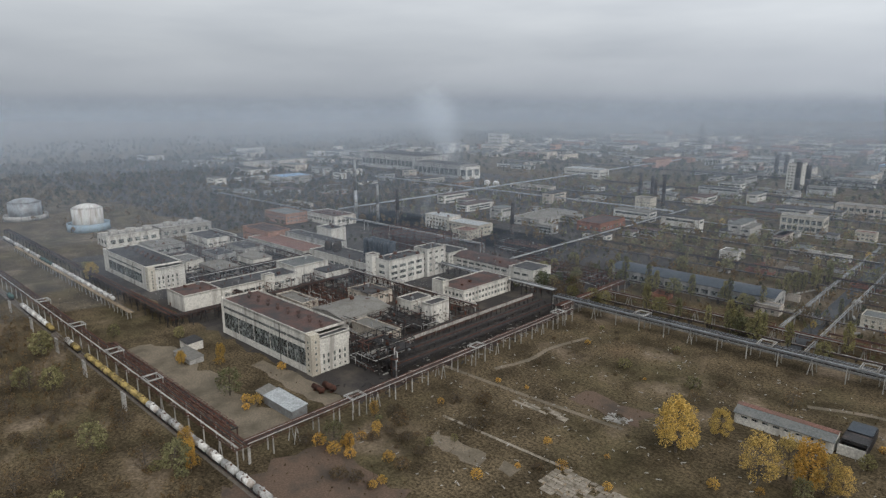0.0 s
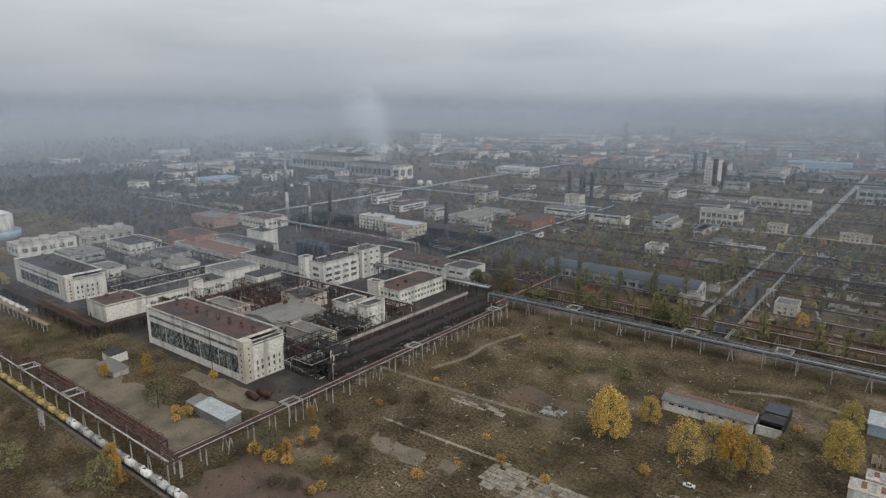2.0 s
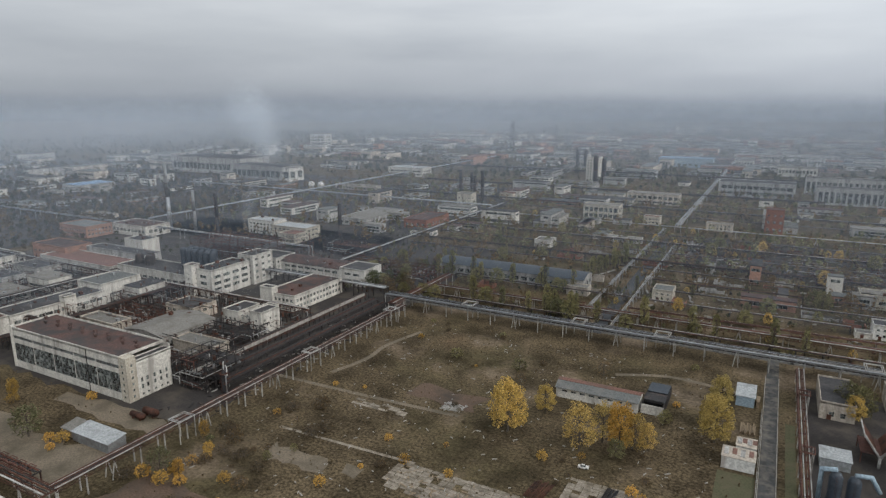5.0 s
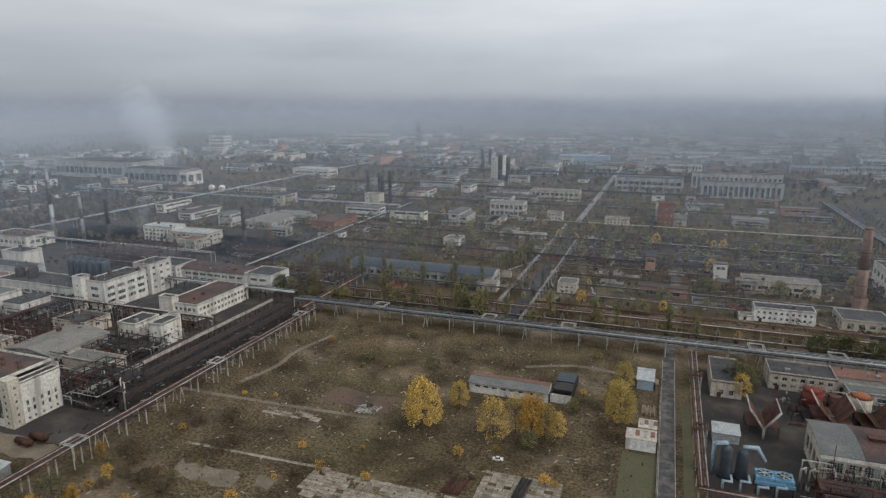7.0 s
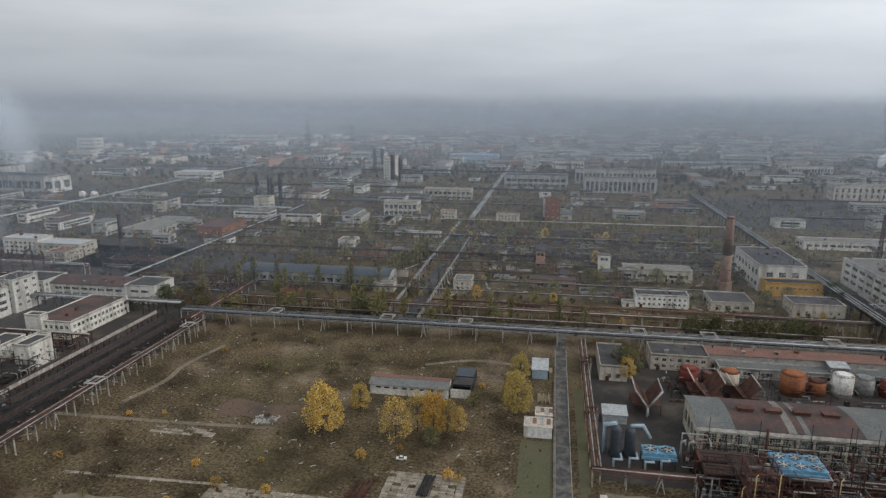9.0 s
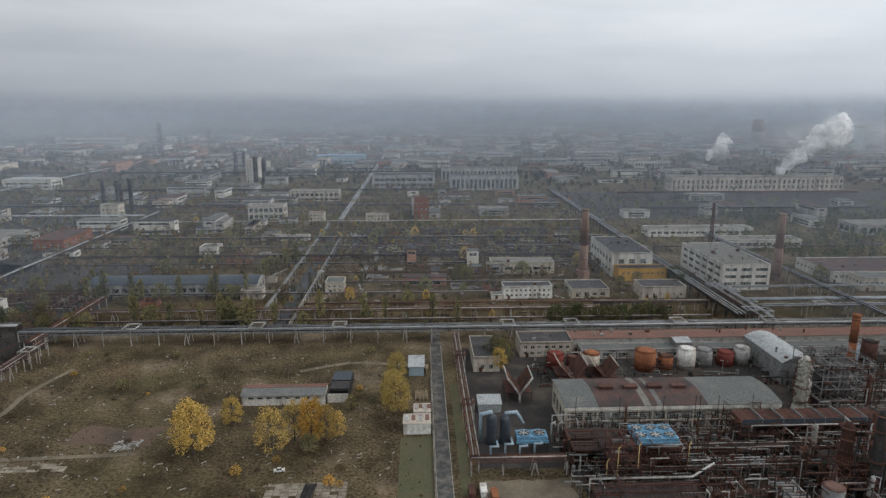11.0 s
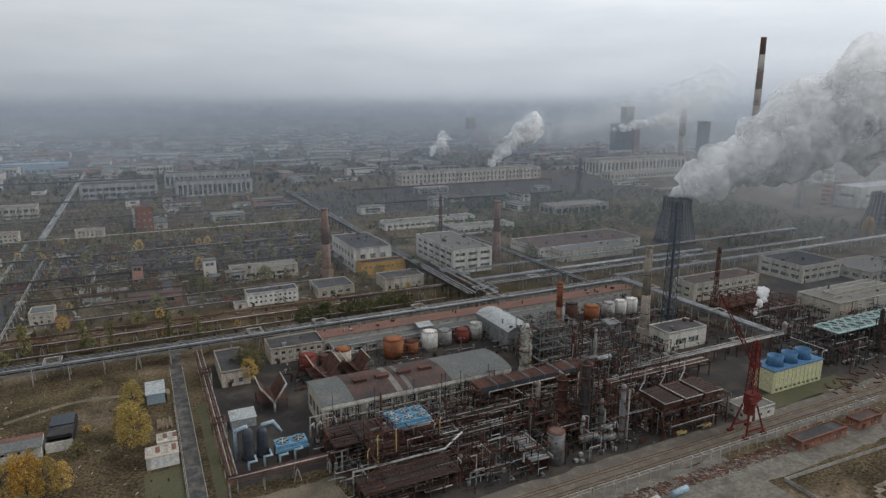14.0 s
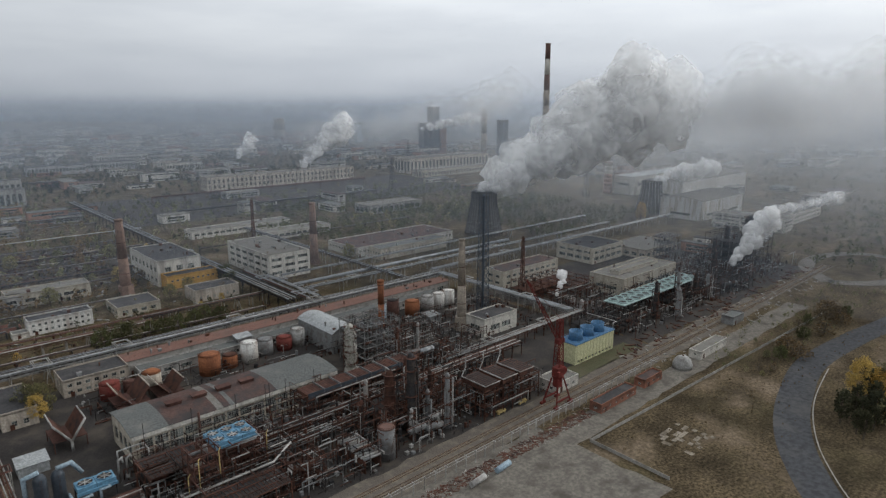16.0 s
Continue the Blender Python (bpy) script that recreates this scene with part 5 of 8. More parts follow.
building("analyser_house", "white and black banded house", 266, 252, 296, 268, 11, "white", "bitumen", ((3, 6.5),), 10, 8, (5, 1), vents=4)
building("garage", "low white garage under the crane", 236, 174, 254, 186, 5, "white", "slate", ((1.5, 3),), 5, 2)
building("guard_hut", "long low brick hut with grey felt roof", 235, 147.5, 265, 154, 4, "brick", "bitumen", ((1.3, 2.6),), 5, 1.6, door=True)
building("guard_hut", "small brick hut with white doors", 274, 148, 291, 154, 4, "brick", "rustroof", ((1.2, 2.6),), 5, 1.8)
building("low_store", "low white store with flat roof", 330, 146, 363, 153, 4.2, "white", "slate", ((2, 3),), 8, 1.5)
building("hut", "grey sheet hut beside the siding", 400, 158, 416, 166, 5, "steel", "greyroof", ())
building("compressor_hall", "large pale hall with raised ridge roof", 402, 240, 480, 270, 13, "cream", "slate", ((4, 6.5),), 20, 18, (8, 1), vents=3)
building("ridge_lantern", "raised ridge light on the pale hall", 412, 251, 470, 259, 2.2, "cream", "slate", (), z0=13.0, door=False)
building("plant_hall", "cream hall with flat felt roof", 468, 312, 516, 352, 14, "cream", "bitumen", ((3, 6), (9, 11)), 9, 7, (4, 1), vents=4)
building("plant_hall", "low pale hall with curved sheet roof", 520, 290, 580, 330, 8, "pale", "slate", ((2, 5),), 8, 5, vents=8)
building("plant_hall", "red-brown roofed plant house", 352, 314, 420, 334, 13, "cream", "rustroof", ((3, 5), (8, 10)), 7, 4.4, (3, 1), vents=5)
building("big_hall", "very large pale sheet-clad hall", 744, 345, 860, 400, 24, "tankwhite", "slate", ((5, 8),), 60, 26, (10, 1), shape="arch_x", rise=4)
building("big_hall", "second large white hall behind", 880, 440, 1100, 500, 28, "tankwhite", "slate", ((6, 9),), 40, 20, (8, 1), shape="arch_x", rise=3)
building("big_hall", "white hall with long ridge", 885, 522, 1106, 560, 28, "white", "paleroof", ((14, 18),), 30, 20, (8, 1))
building("office_row", "white three-storey office row", 740, 250, 770, 330, 14, "white", "slate", ((2, 4), (6, 8), (10, 12)), 5, 3.4)
building("office_row", "long white works canteen", 770, 262, 900, 300, 12, "white", "slate", ((2, 4), (7, 9)), 6, 4)

for k, (x0, y0, x1, y1, h, wall, roof) in enumerate(((-545, 224, -515, 240, 9, "white", "slate"), (-508, 232, -476, 252, 8, "concrete", "slate"), (-552, 256, -522, 274, 8, "grey", "bitumen"), (-506, 266, -478, 284, 10, "white", "slate"),
                                                     (-560, 284, -524, 304, 9, "concrete", "bitumen"), (-630, 230, -596, 260, 8, "grey", "slate"), (-636, 280, -590, 312, 9, "white", "bitumen"), (-412, 282, -396, 304, 11, "white", "bitumen"))):
    building("storage_shed", "low weathered shed among dark pipework", x0, y0, x1, y1, h, wall, roof, ((3, 5),), 5, 3, (2, 1), vents=4, group="low sheds", plain=k % 2 == 1)


def shed(name, label, x0, y0, x1, y1, h0, h1, wall, roof, category="shed"):
    """Lean-to shed whose sheet roof falls towards the south."""
    ob = thing(name, (x0 + x1) / 2, (y0 + y1) / 2, 0, label, category)
    g = Geo()
    g.add([(x0, y0, 0), (x1, y0, 0), (x1, y1, 0), (x0, y1, 0), (x0, y0, h0), (x1, y0, h0), (x1, y1, h1), (x0, y1, h1)], [(0, 1, 5, 4), (1, 2, 6, 5), (2, 3, 7, 6), (3, 0, 4, 7)])
    part("wall", g, M[wall], ob)
    o = 0.4
    part("roof", Geo().add([(x0 - o, y0 - o, h0), (x1 + o, y0 - o, h0), (x1 + o, y1 + o, h1), (x0 - o, y1 + o, h1), (x0 - o, y0 - o, h0 + .2), (x1 + o, y0 - o, h0 + .2), (x1 + o, y1 + o, h1 + .2), (x0 - o, y1 + o, h1 + .2)],
                           [(3, 2, 1, 0), (4, 5, 6, 7), (0, 1, 5, 4), (1, 2, 6, 5), (2, 3, 7, 6), (3, 0, 4, 7)]), M[roof], ob)
    ribs = int((x1 - x0) / 1.1)
    g = Geo()
    for i in range(ribs):
        x = x0 + (i + 0.5) * (x1 - x0) / ribs
        g.beam((x, y0 - o, h0 + 0.22), (x, y1 + o, h1 + 0.22), 0.12, 0.08)
    part("ribbing", g, M[roof], ob)
    return ob


shed("shed", "long shed with pale sheet roof", -254, 142, -230, 150, 4.2, 5.4, "steel", "paleroof")
shed("shed", "ruined timber shed with slate roof", -263, 143, -255.5, 150, 3.2, 4.6, "wood", "slate")
shed("shed", "blue-grey sheet shed beside the road", -6.5, 310, 1.5, 322, 5, 6.5, "tankblue", "paleroof")
shed("hut", "small white house with dark roof", -354, 146, -343, 155, 4.6, 5.2, "white", "bitumen", "hut")
shed("hut", "low ruined sheds with grey sheets", -344, 138, -324, 146, 2.6, 3.4, "grey", "slate", "hut")
shed("lean_to", "pale lean-to by the fans", 26.5, 268, 37, 276, 4.2, 5.2, "paleroof", "paleroof")
shed("shed", "small steel shed in the tank farm", 255, 290, 264, 298, 6, 7, "steel", "steel")
shed("shed", "open blue and brown shelter", 145, 333, 154, 339, 7.5, 8.5, "steel", "paleroof")


def barn():
    ob = thing("barn", -62, 284, 0, "long derelict barn with red and grey sheet roof", "barn")
    box = (-85, 279, -46, 290)
    g = Geo()
    facade(g, ob, box, "S", 0, 5.2, bays(39, 4.4, 2.6), ((3.2, 4.2),), grid=(2, 1), frame_mat="dark")
    for s in "ENW":
        facade(g, ob, box, s, 0, 5.2, [], ())
    part("wall", g, M["white"], ob)
    x0, x1 = -85.5, -45.5
    for name, y0, z0, y1, z1, m in (("roof_south", 278.3, 5.0, 284.8, 7.6, "greyroof"), ("roof_north", 284.8, 7.6, 291, 5.2, "redroof"), ("ridge_sheet", 283.2, 7.12, 284.9, 7.8, "redroof")):
        part(name, Geo().add([(x0, y0, z0), (x1, y0, z0), (x1, y1, z1), (x0, y1, z1), (x0, y0, z0 + .2), (x1, y0, z0 + .2), (x1, y1, z1 + .2), (x0, y1, z1 + .2)],
                             [(3, 2, 1, 0), (4, 5, 6, 7), (0, 1, 5, 4), (1, 2, 6, 5), (2, 3, 7, 6), (3, 0, 4, 7)]), M[m], ob)
    g = Geo()
    for y in (279, 290):
        g.add([(x, y if k else 284.7, z) for x, z, k in ((-84.9, 5.2, 1), (-84.9, 7.6, 0), (-84.9, 5.2, 1))], [(0, 1, 2)])
    g.add([(-85, 279, 5.2), (-85, 284.8, 7.55), (-85, 290, 5.2)], [(2, 1, 0)])
    g.add([(-46, 279, 5.2), (-46, 284.8, 7.55), (-46, 290, 5.2)], [(0, 1, 2)])
    part("gable", g, M["white"], ob)
    wing = thing("roofless_wing", -40, 292, 0, "burnt roofless wing with white end walls", "ruin")
    w = Geo()
    w.box(-35.4, 281.4, 0, -35, 306, 4.6).box(-45, 281.4, 0, -44.6, 306, 4.4).box(-45, 306, 0, -35, 306.4, 4.2)
    part("wall", w, M["dark"], wing, "soot-black burnt wall")
    part("front_wall", Geo().box(-45, 281, 0, -35, 281.4, 4.4), M["white"], wing, "white end wall")
    part("floor", Geo().box(-44.6, 281.4, 0.0, -35.4, 306, 0.3), M["dark"], wing)
    for k in range(4):
        part("rafter", Geo().box(-44.6, 286 + k * 5, 3.6, -35.4, 286.4 + k * 5, 4.0), M["dark"], wing)
    part("roof_remnant", Geo().box(-44.6, 286, 4.6, -35.4, 294.6, 4.8), M["dark"], wing)
    part("roof_remnant", Geo().box(-44.6, 295.4, 4.9, -35.4, 306, 5.1), M["slateblue"], wing)


barn()


def crates():
    """Tall white sheet-covered boxes with rusty lids beside the road."""
    for (x0, y0, x1, y1, h) in ((-8, 249.5, 4, 258.5, 5.0), (-3.5, 262, 4, 270, 4.2)):
        ob = thing("storage_box", (x0 + x1) / 2, (y0 + y1) / 2, 0, "white ribbed storage box with rusty sheet lid", "storage box", "storage boxes")
        part("body", Geo().box(x0, y0, 0, x1, y1, h), M["tankwhite"], ob)
        n = int((x1 - x0) / 0.9)
        for i in range(n):
            x = x0 + (i + 0.3) * (x1 - x0) / n
            part("rib", Geo().box(x, y0 - 0.1, 0.1, x + 0.12, y0 - 0.001, h - 0.1), M["tankwhite"], ob)
        part("lid", Geo().box(x0 - 0.2, y0 - 0.2, h, x1 + 0.2, y1 + 0.2, h + 0.15), M["pale"], ob, "rust-streaked sheet lid")
        for i in range(4):
            x = x0 + (i + 0.2) * (x1 - x0) / 4
            part("plate", Geo().box(x, y0 + 2 + i % 2, h + 0.15, x + 1.7, y1 - 1, h + 0.25), M["redroof" if i % 2 else "lagging"], ob)
    ob = thing("timber_pile", 1, 287, 0, "stack of weathered boards beside the road", "timber")
    for i in range(10):
        part("board", Geo().box(-3 + i * 0.62, 281 + (i % 3) * 0.6, 0, -2.5 + i * 0.62, 291 - (i % 4) * 0.7, 1.0 + (i % 3) * 0.25), M["wood"], ob)
    solid("board_stack", Geo().box(2.4, 311, 0, 3.6, 318, 3.2).box(2.2, 312, 3.2, 3.8, 317, 3.5), M["wood"], 3, 314, "upright stack of pale boards by the shed", "timber")
    ob = thing("pipe_stack", -42, 207, 0, "stack of dark steel pipes on the slabs", "pipes")
    for i in range(6):
        part("pipe", Geo().tube((-44.5 + i * 0.75, 200, 0.55 + 0.3 * (i % 2)), (-43.6 + i * 0.75, 213, 0.55 + 0.3 * (i % 2)), 0.36, 8), M["dark"], ob, smooth=True)
    ob = thing("pipe_stack", -66, 200, 0, "heap of rusty pipes in the weeds", "pipes")
    for i in range(9):
        part("pipe", Geo().tube((-70 + i * 0.8, 195, 0.35), (-69 + i * 0.9, 205 + (i % 3), 0.5), 0.25, 8), M["rust"], ob, smooth=True)


crates()


def container(x, y, h, material, words):
    """Ribbed steel freight box with corner posts and double doors."""
    ob = thing("freight_container", x, y, 0, words, "container", "freight containers")
    part("body", Geo().box(x - 1.2, y - 3.0, 0.15, x + 1.2, y + 3.0, h), M[material], ob)
    for k in range(12):
        part("rib", Geo().box(x - 1.26, y - 2.7 + k * 0.47, 0.3, x - 1.2, y - 2.5 + k * 0.47, h - 0.15), M[material], ob)
    part("door", Geo().box(x - 1.1, y - 3.06, 0.25, x - 0.02, y - 3.0, h - 0.1), M[material], ob)
    part("door", Geo().box(x + 0.02, y - 3.06, 0.25, x + 1.1, y - 3.0, h - 0.1), M[material], ob)
    part("skid", Geo().box(x - 1.15, y - 2.8, 0, x + 1.15, y - 2.4, 0.15).box(x - 1.15, y + 2.4, 0, x + 1.15, y + 2.8, 0.15), M["dark"], ob)


container(18.2, 205, 2.6, "redrust", "rust-maroon ribbed freight container on bare ground")
container(22.6, 206, 2.5, "tankwhite", "white ribbed freight container on bare ground")
container(26.4, 203, 2.4, "orange", "faded orange ribbed freight container on bare ground")


def wreck():
    ob = thing("car_wreck", -55.5, 222.5, 0, "white stripped car wreck in the weeds", "car")
    part("body", Geo().add([(-57.6, 221.8, 0.3), (-53.4, 222.6, 0.3), (-53.7, 224.2, 0.3), (-57.9, 223.4, 0.3), (-57.6, 221.8, 1.0), (-53.4, 222.6, 0.95), (-53.7, 224.2, 0.95), (-57.9, 223.4, 1.0)],
                           [(3, 2, 1, 0), (4, 5, 6, 7), (0, 1, 5, 4), (1, 2, 6, 5), (2, 3, 7, 6), (3, 0, 4, 7)]), M["tankwhite"], ob)
    part("cabin", Geo().add([(-56.6, 222.1, 1.0), (-54.6, 222.5, 1.0), (-54.9, 223.9, 1.0), (-56.9, 223.5, 1.0), (-56.2, 222.3, 1.55), (-55.0, 222.55, 1.55), (-55.2, 223.7, 1.55), (-56.4, 223.45, 1.55)],
                            [(4, 5, 6, 7), (0, 1, 5, 4), (1, 2, 6, 5), (2, 3, 7, 6), (3, 0, 4, 7)]), M["glass"], ob)
    part("roof", Geo().box(-56.3, 222.5, 1.55, -55.1, 223.5, 1.62), M["tankwhite"], ob)
    for x, y in ((-56.8, 221.9), (-54.3, 222.4), (-57.1, 223.6), (-54.5, 224.1)):
        part("wheel", Geo().tube((x, y - 0.1, 0.33), (x, y + 0.1, 0.33), 0.33, 10), M["dark"], ob)


wreck()



def foundations():
    """Roofless low walls and pits left of demolished sheds."""
    r = random.Random(64)
    for i in range(34):
        x, y = r.uniform(-225, 185), r.uniform(425, 700)
        w, d, h = r.uniform(7, 24), r.uniform(6, 13), r.uniform(0.8, 3.4)
        g = Geo().box(x, y, 0, x + w, y + 0.4, h).box(x, y + d - 0.4, 0, x + w * r.uniform(0.4, 1.0), y + d, h * 0.8).box(x, y + 0.4, 0, x + 0.4, y + d - 0.4, h).box(x + w - 0.4, y + 0.4, 0, x + w, y + d * r.uniform(0.3, 0.9), h * 0.9)
        g.box(x + 0.4, y + 0.4, 0, x + w - 0.4, y + d - 0.4, 0.12, slot=1)
        for k in range(r.randint(0, 4)):
            u = x + 1 + k * (w - 2) / 4
            g.box(u, y + d * 0.5, 0.1, u + 0.4, y + d * 0.5 + 0.4, h + r.uniform(0.5, 2.5))
        wall = r.choice(("concrete", "pale", "brick", "grey"))
        solid("foundation", g, [M[wall], M["soil"]], x, y, "roofless low " + {"concrete": "concrete", "pale": "pale brick", "brick": "red brick", "grey": "plastered"}[wall] + " walls of a demolished shed", "ruin", "ruined foundations")


foundations()

# ---- tanks, chimneys, columns, steel ----


def tank(name, label, x, y, r, h, material, roof=None, cone=0.18, group="storage tanks", skirt=None, rail=True):
    ob = thing(name, x, y, 0, label, "storage tank", group)
    part("shell", Geo().lathe(x, y, [(r, 0), (r, h)], 28), M[material], ob, smooth=True)
    part("roof", Geo().lathe(x, y, [(r + 0.1, h), (r * 0.6, h + r * cone * 0.7), (r * 0.1, h + r * cone)], 28), M[roof or material], ob, smooth=True)
    for k in range(1, 4):
        z = h * k / 4
        part("hoop", Geo().lathe(x, y, [(r + 0.02, z - 0.1), (r + 0.1, z - 0.1), (r + 0.1, z + 0.1), (r + 0.02, z + 0.1)], 28), M[material], ob)
    a = -2.0
    g = Geo()
    for i in range(int(h * 1.4)):
        b = a + i * 0.05
        g.box(x + (r + 0.1) * math.cos(b) - 0.4, y + (r + 0.1) * math.sin(b) - 0.4, i / 1.4, x + (r + 0.5) * math.cos(b) + 0.2, y + (r + 0.5) * math.sin(b) + 0.2, i / 1.4 + 0.08)
    part("stair", g, M["rust"], ob)
    if rail:
        g = Geo()
        for i in range(20):
            b0, b1 = 2 * math.pi * i / 20, 2 * math.pi * (i + 1) / 20
            p = (x + r * math.cos(b0), y + r * math.sin(b0), h + 1.1)
            g.beam(p, (x + r * math.cos(b1), y + r * math.sin(b1), h + 1.1), 0.08)
            g.beam((p[0], p[1], h), p, 0.08)
        part("railing", g, M["rust"], ob)
    if skirt:
        part("skirt", Geo().lathe(x, y, [(skirt[0], 0), (skirt[0], skirt[1]), (skirt[0] - 0.6, skirt[1]), (skirt[0] - 0.6, 0.5)], 32), M[skirt[2]], ob, smooth=True)
    return ob


tank("gas_tank", "large white domed tank inside a pale blue wall", -782, 233, 16, 25, "tankwhite", cone=0.3, skirt=(22, 8.5, "tankblue"))
tank("gas_tank", "large grey domed tank inside a low wall", -912, 202, 18, 21, "zinc", cone=0.3, skirt=(24, 6, "grey"))
tank("oil_tank", "rust-orange steel tank with railing", 121, 315, 5.6, 10.5, "orange")
tank("oil_tank", "small rusty orange steel tank", 132.5, 316, 4.0, 7, "orange", "rust")
tank("oil_tank", "white weathered steel storage tank", 144, 316, 4.6, 11, "tankwhite")
tank("oil_tank", "dark grey steel storage tank", 155, 319, 4.4, 9, "steel")
tank("oil_tank", "red oxide steel storage tank", 167, 319, 4.4, 7.5, "tankred")
tank("oil_tank", "pale grey rust-streaked tank", 176, 319, 4.2, 10, "lagging")
tank("oil_tank", "red steel tank beside the cooler fins", 73, 319, 4.6, 8, "tankred")
tank("oil_tank", "dark red tank behind the fins", 82, 318, 3.2, 6.5, "redrust")
tank("oil_tank", "tan steel tank with conical roof", 92, 317, 4.5, 8.5, "pale", "orange", 0.4)
tank("oil_tank", "orange painted upright steel tank", 262, 316, 5.0, 9.7, "orange")
tank("oil_tank", "rust-streaked white upright steel tank", 276, 316, 4.3, 10.0, "lagging")
tank("oil_tank", "white painted upright steel tank", 286, 316, 4.3, 10.0, "tankwhite")
tank("oil_tank", "white painted upright steel tank", 295.5, 316, 4.3, 10.2, "tankwhite")
tank("oil_tank", "dark maroon upright steel tank", 247, 318, 4.0, 13, "redrust", "dark")
tank("oil_tank", "tall pale blue steel tank", 238, 318, 2.8, 12, "tankblue")
tank("slop_tank", "grey upright drum with rusty lid", 139.5, 185.5, 3.6, 13.6, "steel", "redroof", 0.05)
for x, y in ((-694, 836), (-676, 838)):
    ob = thing("gas_sphere", x, y, 0, "white spherical gas holder on legs", "gas holder", "gas spheres")
    part("sphere", Geo().ball((x, y, 7), 5.5, 16, 10), M["tankwhite"], ob, smooth=True)
    for k in range(6):
        a = k * math.pi / 3
        part("leg", Geo().tube((x + 5 * math.cos(a), y + 5 * math.sin(a), 0), (x + 5 * math.cos(a), y + 5 * math.sin(a), 7), 0.3, 6), M["steel"], ob)
ob = thing("dome_tank", 313, 148, 0, "pale half-dome tank beside the siding", "tank")
part("dome", Geo().lathe(313, 148, [(5.2, 0), (5.1, 2.5), (4.4, 4.6), (2.8, 6.2), (0.6, 6.9)], 22), M["lagging"], ob, smooth=True)
part("hatch", Geo().tube((313, 148, 6.8), (313, 148, 7.3), 0.5), M["rust"], ob)
for i in range(11):
    x, y = -414 + (i % 6) * 6.4, 338 + (i // 6) * 7
    ob = thing("silo", x, y, 0, "dark upright filter vessel in a row", "silo", "filter vessels")
    part("shell", Geo().lathe(x, y, [(2.8, 0), (2.8, 26), (2.2, 27.4), (0.8, 28)], 14), M["slateblue"], ob, smooth=True)
    part("band", Geo().lathe(x, y, [(2.85, 14), (3.0, 14), (3.0, 14.5), (2.85, 14.5)], 14), M["steel"], ob)
for x, y in ((-458, 330), (-452, 336), (-446, 330)):
    ob = thing("silo", x, y, 0, "dark upright reactor vessel", "silo", "filter vessels")
    part("shell", Geo().lathe(x, y, [(3.4, 0), (3.4, 18), (2.0, 20)], 14), M["dark"], ob, smooth=True)


def chimney(label, x, y, h, r0, r1, material, bands=(), rings=3, name="chimney", plinth=None):
    ob = thing(name, x, y, 0, label, "chimney", "chimneys")
    n = 24
    base = 0.0
    if plinth:
        part("plinth", Geo().lathe(x, y, [(r0 * 1.35, 0), (r0 * 1.3, plinth)], 8), M[material], ob)
    k = 8 if bands else 2
    for i in range(k):
        z0, z1 = h * i / k, h * (i + 1) / k
        a, b = r0 + (r1 - r0) * i / k, r0 + (r1 - r0) * (i + 1) / k
        part("shaft", Geo().lathe(x, y, [(a, z0), (b, z1)], n), M[bands[i % len(bands)] if bands and i > k - 4 else material], ob, smooth=True)
    part("rim", Geo().lathe(x, y, [(r1 * 1.02, h - 1.4), (r1 * 1.14, h - 1.2), (r1 * 1.14, h), (r1 * 0.75, h), (r1 * 0.7, h - 3)], n), M[material], ob, smooth=True)
    for i in range(rings):
        z = h * (0.3 + 0.2 * i)
        rr = r0 + (r1 - r0) * z / h
        part("iron_band", Geo().lathe(x, y, [(rr, z - 0.2), (rr + 0.08, z - 0.2), (rr + 0.08, z + 0.2), (rr, z + 0.2)], n), M["rust"], ob)
    g = Geo()
    for s in (-0.25, 0.25):
        g.beam((x + s, y - r0 - 0.2, 2), (x + s, y - r1 - 0.2, h), 0.08)
    part("ladder", g, M["rust"], ob)
    return ob


chimney("tall tapering red-brick chimney", 132.5, 494, 58, 4.2, 2.6, "chimbrick", plinth=8)
chimney("tall tapering brick chimney beside the white block", 288, 484, 55, 4.0, 2.6, "chimbrick", plinth=4)
chimney("grey-brown concrete chimney above the tank farm", 266, 272, 59, 3.2, 1.8, "chimgrey", plinth=9)
chimney("rusty brown steel stack", 232, 311, 31, 2.0, 2.0, "orange", rings=4)
chimney("slim black steel chimney", -380, 498, 44, 2.0, 1.7, "dark")
chimney("pale ringed works chimney with white top", 878, 565, 50, 7, 6, "pinkbrick", ("white",), 2)
chimney("tall red and white banded power station chimney fading in cloud", 1176, 931, 272, 9, 5.5, "chimgrey", ("white", "redrust"))
chimney("tall banded red and white power station chimney", 1091, 708, 176, 7.5, 5, "chimgrey", ("white", "redrust"))
chimney("distant dark concrete works chimney", 1228, 1176, 128, 8, 7, "chimgrey")
chimney("distant broad concrete works stack", 1203, 2237, 85, 22, 20, "chimgrey", rings=0)
chimney("slim zinc-grey steel mast stack", -604, 478, 76, 2.6, 1.6, "zinc")
chimney("slim grey rusty steel stack", -575, 488, 46, 2.0, 1.6, "steel")
chimney("dark slim twin steel stack", -518, 468, 48, 1.8, 1.6, "dark")
chimney("dark slim twin steel stack", -524, 474, 48, 1.8, 1.6, "dark")
for x, y, h in ((-385, 1346, 43), (-372, 1362, 43), (-286, 1117, 50), (-276, 1135, 44), (-449, 908, 37), (-370, 818, 47), (-434, 918, 33), (-420, 900, 30)):
    chimney("dark far process column", x, y, h, 4.0 if y > 1000 else 2.4, 3.8 if y > 1000 else 2.4, "dark", rings=2, name="process_column")
